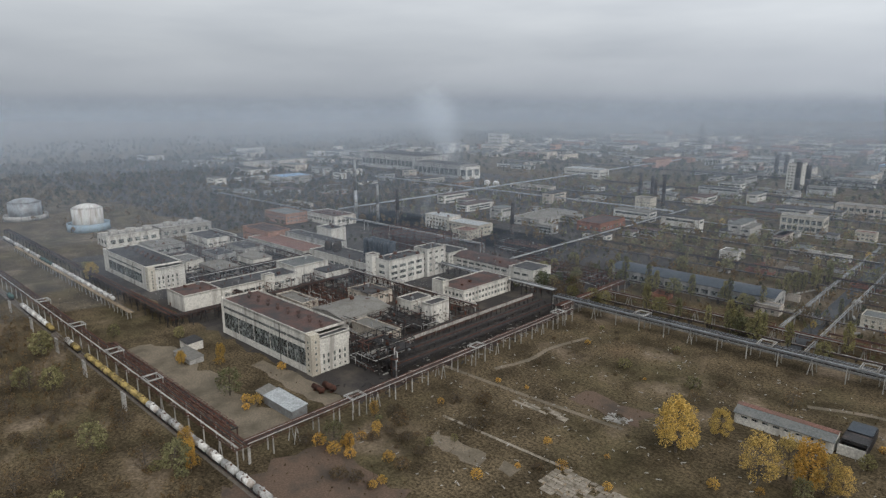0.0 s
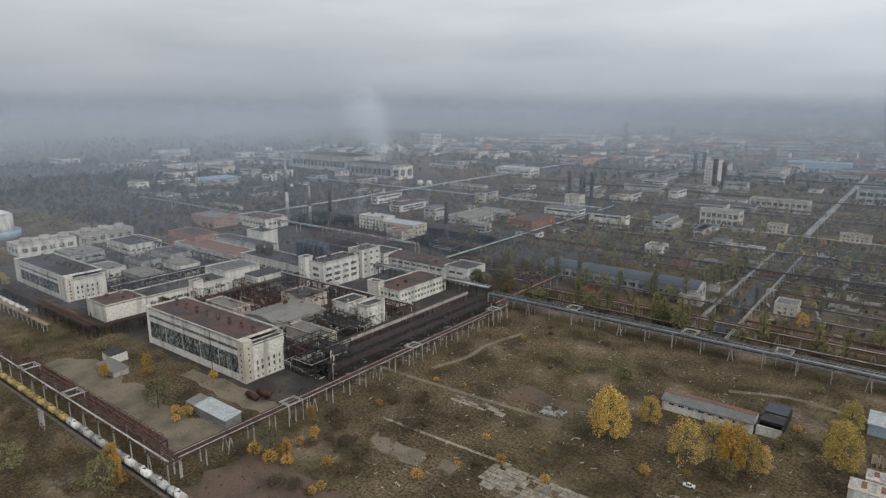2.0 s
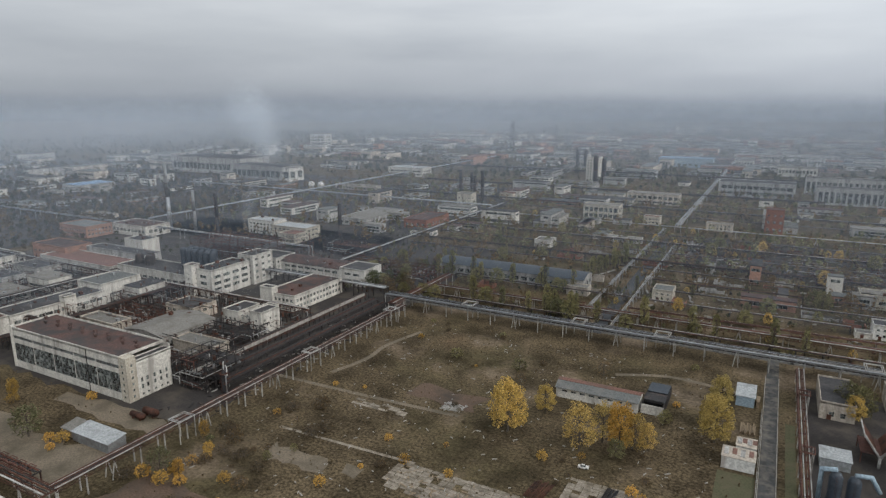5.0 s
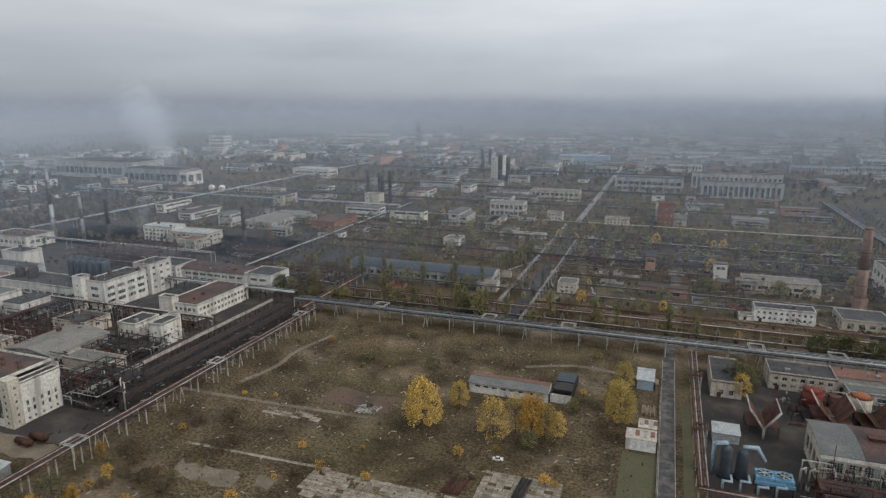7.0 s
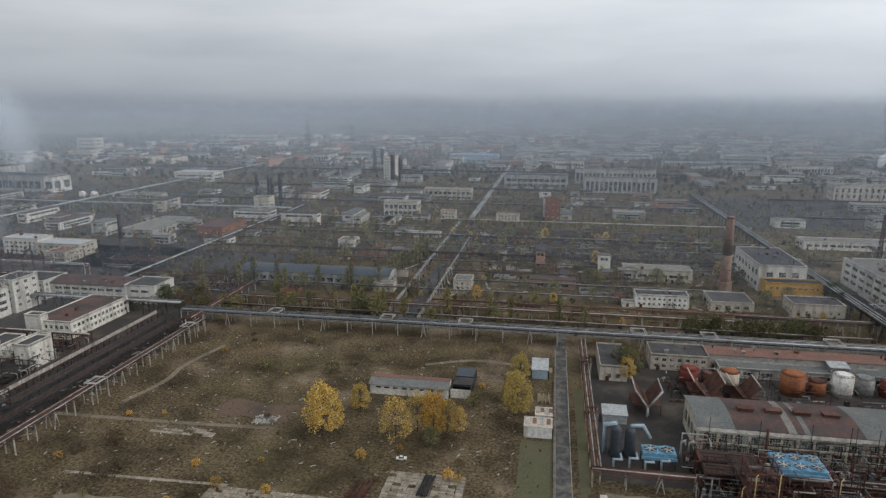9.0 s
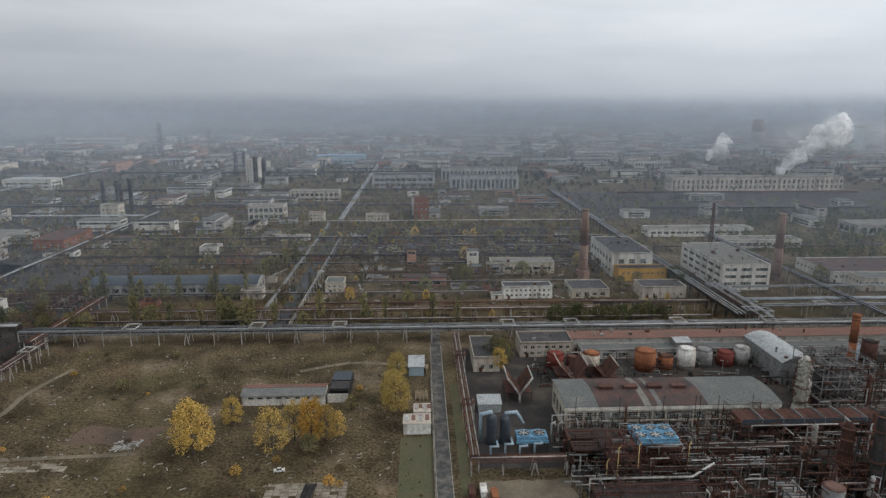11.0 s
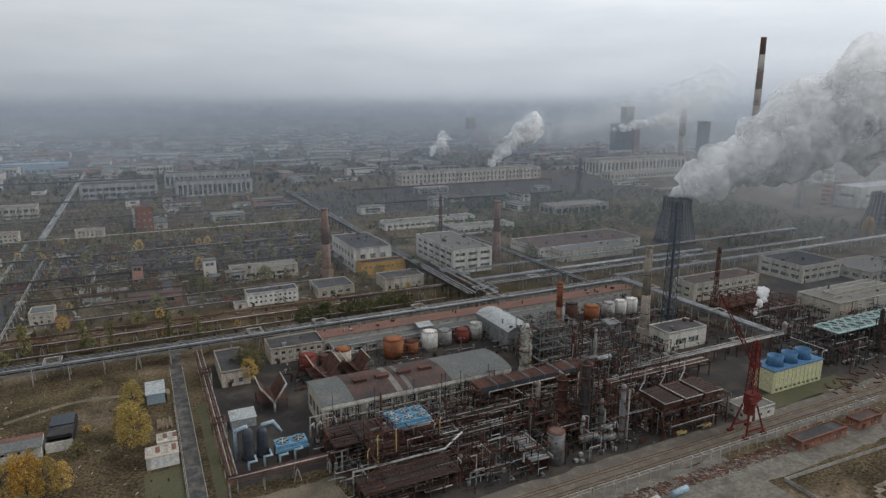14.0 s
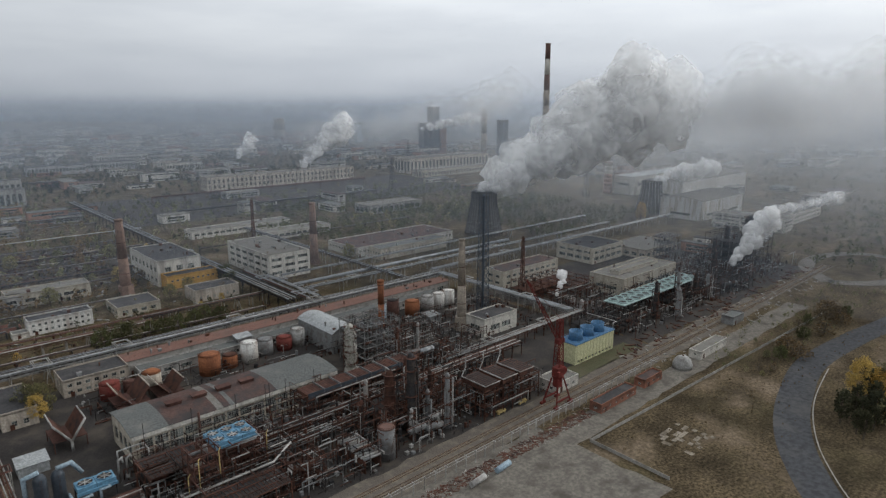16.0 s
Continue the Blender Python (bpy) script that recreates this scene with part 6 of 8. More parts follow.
for x, y, w, h, m in ((1206, 1352, 24, 128, "slateblue"), (1180, 1362, 22, 84, "slateblue"), (1230, 1345, 20, 88, "brick"), (1335, 1207, 22, 92, "slateblue"), (1371, 1955, 22, 68, "tankblue")):
    ob = thing("prilling_tower", x, y, 0, "tall dark tower of the fertiliser works", "tower", "far towers")
    part("shaft", Geo().box(x - w / 2, y - w / 2, 0, x + w / 2, y + w / 2, h), M[m], ob)
    part("cap", Geo().box(x - w / 2 - 1, y - w / 2 - 1, h, x + w / 2 + 1, y + w / 2 + 1, h + 4), M["dark"], ob)
    for i in range(5):
        part("landing", Geo().box(x - w / 2 - 1.5, y - w / 2 - 1.5, h * (i + 1) / 6, x + w / 2 + 1.5, y + w / 2 + 1.5, h * (i + 1) / 6 + 1), M["dark"], ob)


def column(label, x, y, h, r, material, decks=4, pipes=True, name="distillation_column", flare=True, lumpy=0.0):
    """Upright process column with skirt, manways, ringed platforms, ladder and overhead pipe."""
    ob = thing(name, x, y, 0, label, "process column", "process columns")
    prof = [(r * 1.25, 0), (r * 1.25, 1.2), (r, 3.0), (r, h * 0.55)] + ([(r * 0.8, h * 0.6), (r * 0.8, h - r), (r * 0.5, h - r * 0.3), (r * 0.1, h)] if flare else [(r, h - r), (r * 0.7, h - r * 0.3), (r * 0.1, h)])
    rnd = random.Random(int(x * 3 + y))
    shell = Geo().lathe(x, y, prof, 18)
    if lumpy:
        for k in range(150):
            z, a = rnd.uniform(0.5, h - 2), rnd.uniform(0, 6.28)
            q = (r if z < h * 0.55 else r * 0.8) + rnd.uniform(-0.3, 0.5)
            w = lumpy * rnd.uniform(0.5, 1.3)
            shell.tube((x + q * math.cos(a), y + q * math.sin(a), z), (x + q * math.cos(a + 0.3), y + q * math.sin(a + 0.3), z + w * rnd.uniform(0.6, 2.0)), w, 6, w * rnd.uniform(0.5, 1.0))
    part("shell", shell, M[material], ob, smooth=not lumpy)
    for i in range(decks):
        z = 5 + (h - 7) * i / max(1, decks - 1)
        rr = r * (1.0 if z < h * 0.55 else (0.8 if flare else 1.0))
        a0 = rnd.uniform(0, 6)
        g = Geo()
        rail = Geo()
        m = 10
        for k in range(m):
            a, b = a0 + 4.6 * k / m, a0 + 4.6 * (k + 1) / m
            pa, pb = (math.cos(a), math.sin(a)), (math.cos(b), math.sin(b))
            g.add([(x + pa[0] * rr, y + pa[1] * rr, z), (x + pa[0] * (rr + 1.2), y + pa[1] * (rr + 1.2), z), (x + pb[0] * (rr + 1.2), y + pb[1] * (rr + 1.2), z), (x + pb[0] * rr, y + pb[1] * rr, z),
                   (x + pa[0] * rr, y + pa[1] * rr, z + .12), (x + pa[0] * (rr + 1.2), y + pa[1] * (rr + 1.2), z + .12), (x + pb[0] * (rr + 1.2), y + pb[1] * (rr + 1.2), z + .12), (x + pb[0] * rr, y + pb[1] * rr, z + .12)],
                  [(3, 2, 1, 0), (4, 5, 6, 7), (1, 2, 6, 5)])
            q = (x + pa[0] * (rr + 1.2), y + pa[1] * (rr + 1.2))
            rail.beam((q[0], q[1], z), (q[0], q[1], z + 1.1), 0.07)
            rail.beam((q[0], q[1], z + 1.1), (x + pb[0] * (rr + 1.2), y + pb[1] * (rr + 1.2), z + 1.1), 0.07)
        d = part("platform", g, M["rust"], ob)
        part("railing", rail, M["rust"], d)
    g = Geo()
    for s in (-0.22, 0.22):
        g.beam((x + s, y - r - 0.5, 0.5), (x + s, y - r - 0.5, h - 1), 0.07)
    part("ladder", g, M["rust"], ob)
    if pipes:
        for k in range(3):
            a = rnd.uniform(0, 6.28)
            d = r + 0.5 + 0.3 * k
            px, py = x + d * math.cos(a), y + d * math.sin(a)
            top = h * rnd.uniform(0.6, 1.0)
            part("riser_pipe", Geo().run([(x, y, top), (px, py, top), (px, py, 1.0), (px + 2 * math.cos(a), py + 2 * math.sin(a), 1.0)], rnd.choice((0.18, 0.25, 0.35))), M[rnd.choice(("lagging", "rust", "dark", "steel"))], ob, smooth=True)
    return ob


column("rust-streaked distillation column with platforms", 153.5, 201, 29, 2.7, "rust", 6)
column("tall dark distillation column with thin top", 161.5, 196, 36, 2.4, "dark", 6)
for x, y, h, r, m in ((147, 197, 15, 1.3, "steel"), (157.5, 206, 22, 1.4, "rust"), (166, 203, 24, 1.6, "rust"), (158, 192, 13, 1.1, "lagging"), (170, 195, 17, 1.2, "steel"), (181, 194, 20, 1.5, "dark"), (186, 199, 15, 1.1, "steel"), (142, 206, 17, 1.2, "rust")):
    column({"steel": "grey", "rust": "rust-brown", "lagging": "pale lagged", "dark": "sooty dark"}[m] + " upright vessel among the columns", x, y, h, r, m, 3)
column("slim grey column with small platforms", 174.5, 187, 26, 1.3, "steel", 4)
column("dark narrow steel process column", 169, 209, 28, 1.4, "rust", 4)
column("slim column with lagged upper part", 148, 211, 23, 1.3, "lagging", 4)
column("brown column in the pipework", 180, 205, 20, 1.2, "rust", 3)
column("thin pale pipe column", 214.5, 254, 22, 0.8, "lagging", 2, flare=False)
column("brown column behind the coolers", 206, 262, 19, 1.2, "rust", 3)
column("white frosted cold column with lumpy lagging", 177.5, 266, 27, 2.9, "frost", 7, lumpy=0.7)
column("dark tall column of the steaming unit", 568, 219, 45, 4.5, "dark", 6, flare=False)
column("dark column of the steaming unit", 553, 232, 36, 2.6, "dark", 5)
column("slim dark steel process column", 520, 228, 30, 1.6, "dark", 4)
column("slim dark steel process column", 500, 218, 24, 1.6, "dark", 4)
column("grey column by the fan row", 414, 204, 24, 1.6, "steel", 4)
column("dark column by the fan row", 432, 200, 22, 1.8, "dark", 4)
column("pale grey column by the fan row", 448, 198, 18, 2.0, "steel", 3)
column("dark slate-blue upright cooler vessel", 29.5, 241.5, 13.5, 2.2, "slateblue", 0, False, "absorber_vessel", False)
column("dark slate-blue upright cooler vessel", 35.2, 242, 12.8, 2.2, "slateblue", 0, False, "absorber_vessel", False)
column("dark reactor beside the hall", -232, 206, 12, 1.4, "dark", 2)
column("dark reactor beside the hall", -238, 212, 14, 1.4, "dark", 2)


def steel_frame(name, label, x0, y0, x1, y1, levels, step=6.0, steel="rust", deck="rust", fill=6, seed=1, rails=True, cover=False, category="steel structure"):
    """Open steel structure with decks, bracing, railings, and vessels and pipes standing in it."""
    r = random.Random(seed)
    ob = thing(name, (x0 + x1) / 2, (y0 + y1) / 2, 0, label, category, "steel structures")
    nx, ny = max(1, round((x1 - x0) / step)), max(1, round((y1 - y0) / step))
    top = levels[-1]
    far = math.hypot(x0, y0) > 330
    for i in range(nx + 1):
        g = Geo()
        for j in range(ny + 1):
            x, y = x0 + (x1 - x0) * i / nx, y0 + (y1 - y0) * j / ny
            g.box(x - 0.18, y - 0.18, 0, x + 0.18, y + 0.18, top)
            if not far:
                part("post", g, M[steel], ob)
                g = Geo()
        if far:
            part("bent", g, M[steel], ob)
    for z in levels:
        g = Geo()
        for i in range(nx + 1):
            x = x0 + (x1 - x0) * i / nx
            g.beam((x, y0, z - 0.2), (x, y1, z - 0.2), 0.25, 0.4)
        for j in range(ny + 1):
            y = y0 + (y1 - y0) * j / ny
            g.beam((x0, y, z - 0.2), (x1, y, z - 0.2), 0.25, 0.4)
        part("beam_grid", g, M[steel], ob)
        if z != top or cover:
            f = 1.0 if z == top else r.uniform(0.45, 0.8)
            part("deck", Geo().box(x0 + 0.1, y1 - 0.1 - (y1 - y0 - 0.2) * f, z, x1 - 0.1, y1 - 0.1, z + 0.08), M[deck], ob)
            if z == top:
                rib = Geo().box(-0.12, -(y1 - y0) / 2 + 0.2, 0.0, 0.12, (y1 - y0) / 2 - 0.2, 0.18).mesh("rib", M[steel])
                for k in range(int((x1 - x0) / 1.4)):
                    placed("rib", rib, ob, (x0 + 0.6 + k * 1.4, (y0 + y1) / 2, z + 0.08))
                for k in range(3):
                    v = y0 + (y1 - y0) * (k + 0.5) / 3
                    part("purlin", Geo().box(x0 + 0.2, v, z + 0.26, x1 - 0.2, v + 0.3, z + 0.5), M[steel], ob)
        if rails:
            g = Geo()
            for (ax, ay), (bx, by) in (((x0, y0), (x1, y0)), ((x1, y0), (x1, y1)), ((x0, y0), (x0, y1))):
                g.beam((ax, ay, z + 1.1), (bx, by, z + 1.1), 0.08).beam((ax, ay, z + 0.6), (bx, by, z + 0.6), 0.06)
                n = max(1, int(math.hypot(bx - ax, by - ay) / 2))
                for k in range(n + 1):
                    px, py = ax + (bx - ax) * k / n, ay + (by - ay) * k / n
                    g.beam((px, py, z), (px, py, z + 1.1), 0.07)
            part("railing", g, M[steel], ob)
    g = Geo()
    zs = [0] + list(levels)
    for i in range(nx):
        if i % 2 == 0:
            xa, xb = x0 + (x1 - x0) * i / nx, x0 + (x1 - x0) * (i + 1) / nx
            for a, b in zip(zs, zs[1:]):
                g.beam((xa, y0, a), (xb, y0, b), 0.12)
    part("brace", g, M[steel], ob)
    colours = ("rust", "dark", "steel", "lagging", "redrust", "rust", "dark")
    for k in range(fill):
        z = r.choice(zs[:-1]) if len(zs) > 1 else 0
        x, y = r.uniform(x0 + 1, x1 - 1), r.uniform(y0 + 1, y1 - 1)
        q = r.random()
        if q < 0.35:
            rr = r.uniform(0.5, 1.1)
            part("vessel", Geo().vessel((x, y, z + 1.0), (x, y, z + r.uniform(2.5, 4.2)), rr, 10), M[r.choice(colours)], ob, smooth=True)
        elif q < 0.6:
            rr = r.uniform(0.4, 0.9)
            part("exchanger", Geo().vessel((max(x0, x - 2.4), y, z + 1.4), (min(x1, x + 2.4), y, z + 1.4), rr, 10), M[r.choice(colours)], ob, smooth=True)
        else:
            h1, h2 = z + r.uniform(0.5, 2), min(top + 1.5, z + r.uniform(2.5, 6))
            x2 = r.uniform(x0, x1)
            part("pipe", Geo().run([(x, y0 - 0.4, max(0.3, h1)), (x, y0 - 0.4, h2), (x2, y0 - 0.4, h2), (x2, y, h2)], r.choice((0.12, 0.18, 0.26))), M[r.choice(colours)], ob, smooth=True)
    return ob


def pipe_maze(label, x0, y0, x1, y1, n, seed, zmax=9.0, palette=("rust", "dark", "lagging", "steel", "redrust", "dark", "rust", "lagging")):
    """Loose pipework between the units: runs with bends, on stools."""
    r = random.Random(seed)
    ob = thing("pipework", (x0 + x1) / 2, (y0 + y1) / 2, 0, label, "pipework", "pipework")
    for i in range(n):
        x, y = r.uniform(x0, x1), r.uniform(y0, y1)
        z = r.uniform(0.6, zmax)
        pts = [(x, y, 0.0), (x, y, z)]
        for k in range(r.randint(2, 4)):
            if r.random() < 0.6:
                x = min(x1, max(x0, x + r.uniform(-18, 18)))
            else:
                y = min(y1, max(y0, y + r.uniform(-9, 9)))
            pts.append((x, y, z))
        if r.random() < 0.6:
            pts.append((x, y, max(0.2, z - r.uniform(1, 6))))
        part("pipe", Geo().run(pts, r.choice((0.10, 0.14, 0.2, 0.28)), 6), M[r.choice(palette)], ob, smooth=True)
    return ob


def fan(parent, x, y, z, r, material, blades=6, blade_mat="lagging"):
    ring = part("fan_ring", Geo().lathe(x, y, [(r + 0.12, z), (r + 0.12, z + 0.6), (r, z + 0.6), (r, z)], 18), M[material], parent, smooth=True)
    g = Geo().tube((x, y, z + 0.2), (x, y, z + 0.6), 0.3, 8)
    for k in range(blades):
        a = 2 * math.pi * k / blades + 0.3
        g.beam((x, y, z + 0.4), (x + r * 0.95 * math.cos(a), y + r * 0.95 * math.sin(a), z + 0.4), 0.45, 0.08)
    part("rotor", g, M[blade_mat], ring)
    # Flat dark disc below the blades, coloured as the shade inside the ring.
    part("fan_shroud", Geo().lathe(x, y, [(r - 0.02, z + 0.05), (0.1, z + 0.06)], 18), M["dark"], ring)


def fan_cooler(label, x0, y0, nx, ny, size, z, material, h=1.6, base="dark", legs=True):
    """Block of air coolers with a fan in each cell."""
    x1, y1 = x0 + nx * size, y0 + ny * size
    ob = thing("air_cooler", (x0 + x1) / 2, (y0 + y1) / 2, 0, label, "air cooler", "air coolers")
    for i in range(nx):
        for j in range(ny):
            a, b = x0 + i * size, y0 + j * size
            part("casing", Geo().box(a + 0.1, b + 0.1, z, a + size - 0.1, b + size - 0.1, z + h), M[material], ob)
            fan(ob, a + size / 2, b + size / 2, z + h, size * 0.4, material)
    part("header", Geo().box(x0 - 0.3, y0 - 0.5, z - 0.6, x1 + 0.3, y0 + 0.05, z + 0.5), M[material], ob)
    if legs:
        for x in (x0 + 0.3, (x0 + x1) / 2, x1 - 0.3):
            for y in (y0 + 0.3, y1 - 0.3):
                part("leg", Geo().box(x - 0.2, y - 0.2, 0, x + 0.2, y + 0.2, z), M[base], ob)
    return ob


fan_cooler("sky-blue air cooler with two fans", 39, 233, 2, 1, 6.4, 5.0, "blue", 2.0)
fan_cooler("sky-blue air cooler with six fans", 82, 216, 3, 2, 5.6, 13.2, "blue", 1.8, "rust")
for k in range(4):
    part_ob = thing("cooler_pipe", 32 + k * 5, 231, 0, "pale blue looped pipe of the cooler", "pipe", "cooler pipes")
    part("pipe", Geo().run([(28 + k * 6, 231.5, 0), (28 + k * 6, 231.5, 4 + k % 2), (31 + k * 6, 231.5, 4 + k % 2), (31 + k * 6, 236, 4 + k % 2)], 0.45, 8), M["tankblue"], part_ob, smooth=True)
solid("cooler_duct", Geo().run([(25, 243, 0), (25, 243, 12.5), (29.5, 241.5, 14.2)], 0.8, 10), M["tankblue"], 25, 243, "pale blue bent duct to the vessel", "duct", smooth=True)
solid("cooler_duct", Geo().run([(35, 242, 13.2), (40, 243, 13.2), (43, 243, 8)], 0.8, 10), M["tankblue"], 35, 242, "pale blue bent duct to the fans", "duct", smooth=True)
for x in (54.5, 57.5):
    solid("vent_pipe", Geo().run([(x, 240, 0), (x, 240, 9), (x + 1.4, 240, 9.8), (x + 1.6, 240, 7.6)], 0.4, 8), M["lagging"], x, 240, "pale gooseneck vent pipe", "pipe", "vent pipes", smooth=True)


def v_cooler(label, x, y, w, length, z, h, forked=False):
    """V-shaped air condenser: two slanted tube banks on a frame, with a forked pale pipe."""
    ob = thing("v_condenser", x + w / 2, y + length / 2, 0, label, "condenser", "condensers")
    for s, (xa, xb) in enumerate(((x, x + w * 0.42), (x + w, x + w * 0.58))):
        part("tube_bank", Geo().add([(xa, y, z + h), (xb, y, z), (xb, y + length, z), (xa, y + length, z + h), (xa + .4, y, z + h), (xb + .4, y, z), (xb + .4, y + length, z), (xa + .4, y + length, z + h)],
                                    [(3, 2, 1, 0), (4, 5, 6, 7), (0, 1, 5, 4), (1, 2, 6, 5), (2, 3, 7, 6), (3, 0, 4, 7)]), M["rust"], ob)
        part("header_pipe", Geo().run([(xa + 0.2, y - 0.4, z + h + 0.3), (xa + 0.2, y + length, z + h + 0.3)], 0.32, 8), M["lagging" if forked else "pale"], ob, smooth=True)
        if forked:
            part("fork_pipe", Geo().run([(xa + 0.2, y - 0.4, z + h + 0.3), (x + w / 2, y - 2.2, z - 0.5)], 0.5, 8), M["lagging"], ob, smooth=True)
        for k in range(5):
            yy = y + length * k / 4
            part("rib", Geo().beam((xa + 0.2, yy, z + h), (xb + 0.2, yy, z), 0.9, 0.3), M["redrust"], ob)
    if forked:
        part("down_pipe", Geo().run([(x + w / 2, y - 2.2, z - 0.3), (x + w / 2, y - 2.2, 0)], 0.55, 8), M["lagging"], ob, smooth=True)
    for xx in (x, x + w / 2, x + w):
        for yy in (y, y + length):
            part("leg", Geo().box(xx - 0.2, yy - 0.2, 0, xx + 0.2, yy + 0.2, z + 0.1), M["redrust"], ob)
    part("frame", Geo().box(x - 0.3, y, z - 0.5, x + w + 0.3, y + length, z - 0.1), M["redrust"], ob)
    return ob


v_cooler("rust-red V-shaped air condenser with forked pale pipe", 41, 279, 12, 14, 5, 7, True)
v_cooler("rust-red V-shaped air condenser", 70, 295, 14, 16, 4, 7)
v_cooler("rust-red V-shaped air condenser", 88, 296, 12, 14, 4, 6)


def compressor_hall():
    """Long hall with low arched roof patched red and grey, glazed south wall, ridge vents."""
    x0, y0, x1, y1, h = 62, 247, 156, 274, 13.0
    ob = thing("compressor_hall", (x0 + x1) / 2, (y0 + y1) / 2, 0, "long pale hall with low arched patched red roof", "industrial hall")
    g = Geo()
    facade(g, ob, (x0, y0, x1, y1), "S", 0, h, bays(x1 - x0, 6.0, 5.2, 1.5), ((2.0, 5.5), (6.3, 10.2)), depth=0.4, grid=(5, 4), frame_mat="white")
    facade(g, ob, (x0, y0, x1, y1), "W", 0, h, bays(y1 - y0, 6.0, 4.6), ((3.0, 9.0),), depth=0.4, grid=(4, 5), frame_mat="steel")
    for s in "NE":
        facade(g, ob, (x0, y0, x1, y1), s, 0, h, [], ())
    part("wall", g, M["cream"], ob)
    rise, n = 1.7, 8

    def arc(f):
        return y0 - 0.7 + (y1 - y0 + 1.4) * f, h + 0.05 + rise * (1 - (2 * f - 1) ** 2)

    for a, b, m in ((x0 - 0.8, 76, "greyroof"), (76, 96, "rustroof"), (96, 99, "slate"), (99, 102, "rustroof"), (102, 104, "greyroof"), (104, 124, "rustroof"), (124, x1 + 0.8, "greyroof")):
        g = Geo().strip([arc(i / n) for i in range(n + 1)], a, b, 0.25)
        part("roof_sheet", g, M[m], ob)
    for e in (x0, x1):
        edge = [(y0, h - 0.1)] + [arc(i / n) for i in range(n + 1)] + [(y1, h - 0.1)]
        g = Geo().add([(e, u, t) for u, t in edge], [tuple(range(len(edge)))])
        part("gable", g, M["cream"], ob)
    part("cornice", Geo().box(x0 - 0.3, y0 - 0.75, h - 1.6, x1 + 0.3, y0 - 0.02, h + 0.04), M["white"], ob)
    for x in (80, 91, 102, 113):
        part("ridge_vent", Geo().box(x, 259, h + 1.4, x + 6, 262, h + 3.2).box(x - 0.3, 258.6, h + 3.2, x + 6.3, 262.4, h + 3.5), M["redrust"], ob)
    for x in (66, 85, 104, 118, 120, 128, 143):
        part("roof_mast", Geo().run([(x, y0 - 1.2, 0), (x, y0 - 1.2, h + 5)], 0.14, 6), M["dark"], ob)
    part("fire_pipe", Geo().run([(88, y0 - 1.0, 0), (88, y0 - 1.0, h + 2)], 0.5, 8), M["redrust"], ob, smooth=True)


compressor_hall()
steel_frame("process_structure", "brown deck with pipes beside the pale hall", 59, 219, 80, 236, (4.5, 9.0), 5, "rust", "dark", 16, 1, cover=True)
steel_frame("process_structure", "rust-red steel tower under the blue fans", 80, 213, 101, 229, (4.5, 9, 13), 5, "redrust", "rust", 22, 2)
steel_frame("process_structure", "narrow rust-red tower with yellow pipes", 70, 205, 80, 216, (5, 10, 15, 19), 5, "redrust", "rust", 16, 3)
steel_frame("process_structure", "low structure with brown plate roof and white edge pipe", 60, 186, 97, 199, (4, 8), 6, "rust", "dark", 14, 4, cover=True)
steel_frame("process_structure", "small structure with yellow and white pipes", 100, 190, 114, 204, (4, 9), 5, "rust", "rust", 18, 5)
steel_frame("process_structure", "long air-cooler deck with red bays", 128, 227, 190, 238, (5, 10, 13.5), 6, "rust", "dark", 34, 6)
steel_frame("process_structure", "steel structure round the columns", 146, 196, 184, 214, (5, 10, 15), 6, "rust", "dark", 40, 7)
steel_frame("process_structure", "three-bay air-cooler structure beside the siding", 190, 179, 228, 197, (7, 13), 6, "rust", "rust", 24, 8)
steel_frame("process_structure", "open structure behind the white column", 184, 262, 208, 286, (6, 12, 18, 24), 8, "steel", "dark", 24, 9)
steel_frame("process_structure", "low vessel racks in the refinery", 205, 244, 232, 258, (5,), 6, "rust", "dark", 20, 10)
steel_frame("process_structure", "dark pipe structures below the fan row", 400, 196, 470, 222, (5, 10), 8, "dark", "dark", 40, 11)
steel_frame("process_structure", "dark tower structure of the steaming unit", 540, 205, 585, 245, (8, 16, 24, 30), 9, "dark", "dark", 40, 12)
steel_frame("process_structure", "square lattice cooling structure", 505, 258, 521, 274, (7, 14, 21, 28), 5, "steel", "dark", 10, 13)
steel_frame("process_structure", "burnt twisted steel hall", 345, 262, 395, 300, (6, 12), 8, "rust", "rust", 24, 14)
steel_frame("process_structure", "dark structures beside the white hall", -262, 200, -238, 226, (5, 10, 15), 6, "dark", "dark", 40, 15)
steel_frame("process_structure", "low dark pipe structure among sheds", -300, 244, -266, 270, (5, 8), 7, "dark", "dark", 24, 16)
steel_frame("process_structure", "low dark pipe structure among sheds", -386, 244, -345, 268, (6,), 7, "rust", "dark", 20, 17)
steel_frame("process_structure", "dark structures beyond the filter house", -480, 400, -400, 440, (6, 12, 18), 10, "rust", "dark", 34, 18)
steel_frame("process_structure", "dark structure by the black chimney", -380, 470, -330, 500, (7, 14), 8, "dark", "rust", 26, 19)
steel_frame("process_structure", "pipe yard beyond the works road", -330, 420, -240, 456, (6,), 9, "rust", "dark", 40, 20)
steel_frame("process_structure", "dark structure between the workshops", -560, 212, -450, 300, (5,), 14, "dark", "dark", 40, 21, rails=False)
steel_frame("process_structure", "dark pump and vessel structure by the grass", 316, 198, 350, 224, (5, 10), 7, "dark", "dark", 30, 41)
steel_frame("process_structure", "dark heater structure under the fan deck", 470, 186, 500, 206, (6, 12), 7, "dark", "dark", 24, 42)
column("pale upright drum by the dark structure", 338, 232, 14, 1.8, "lagging", 2)
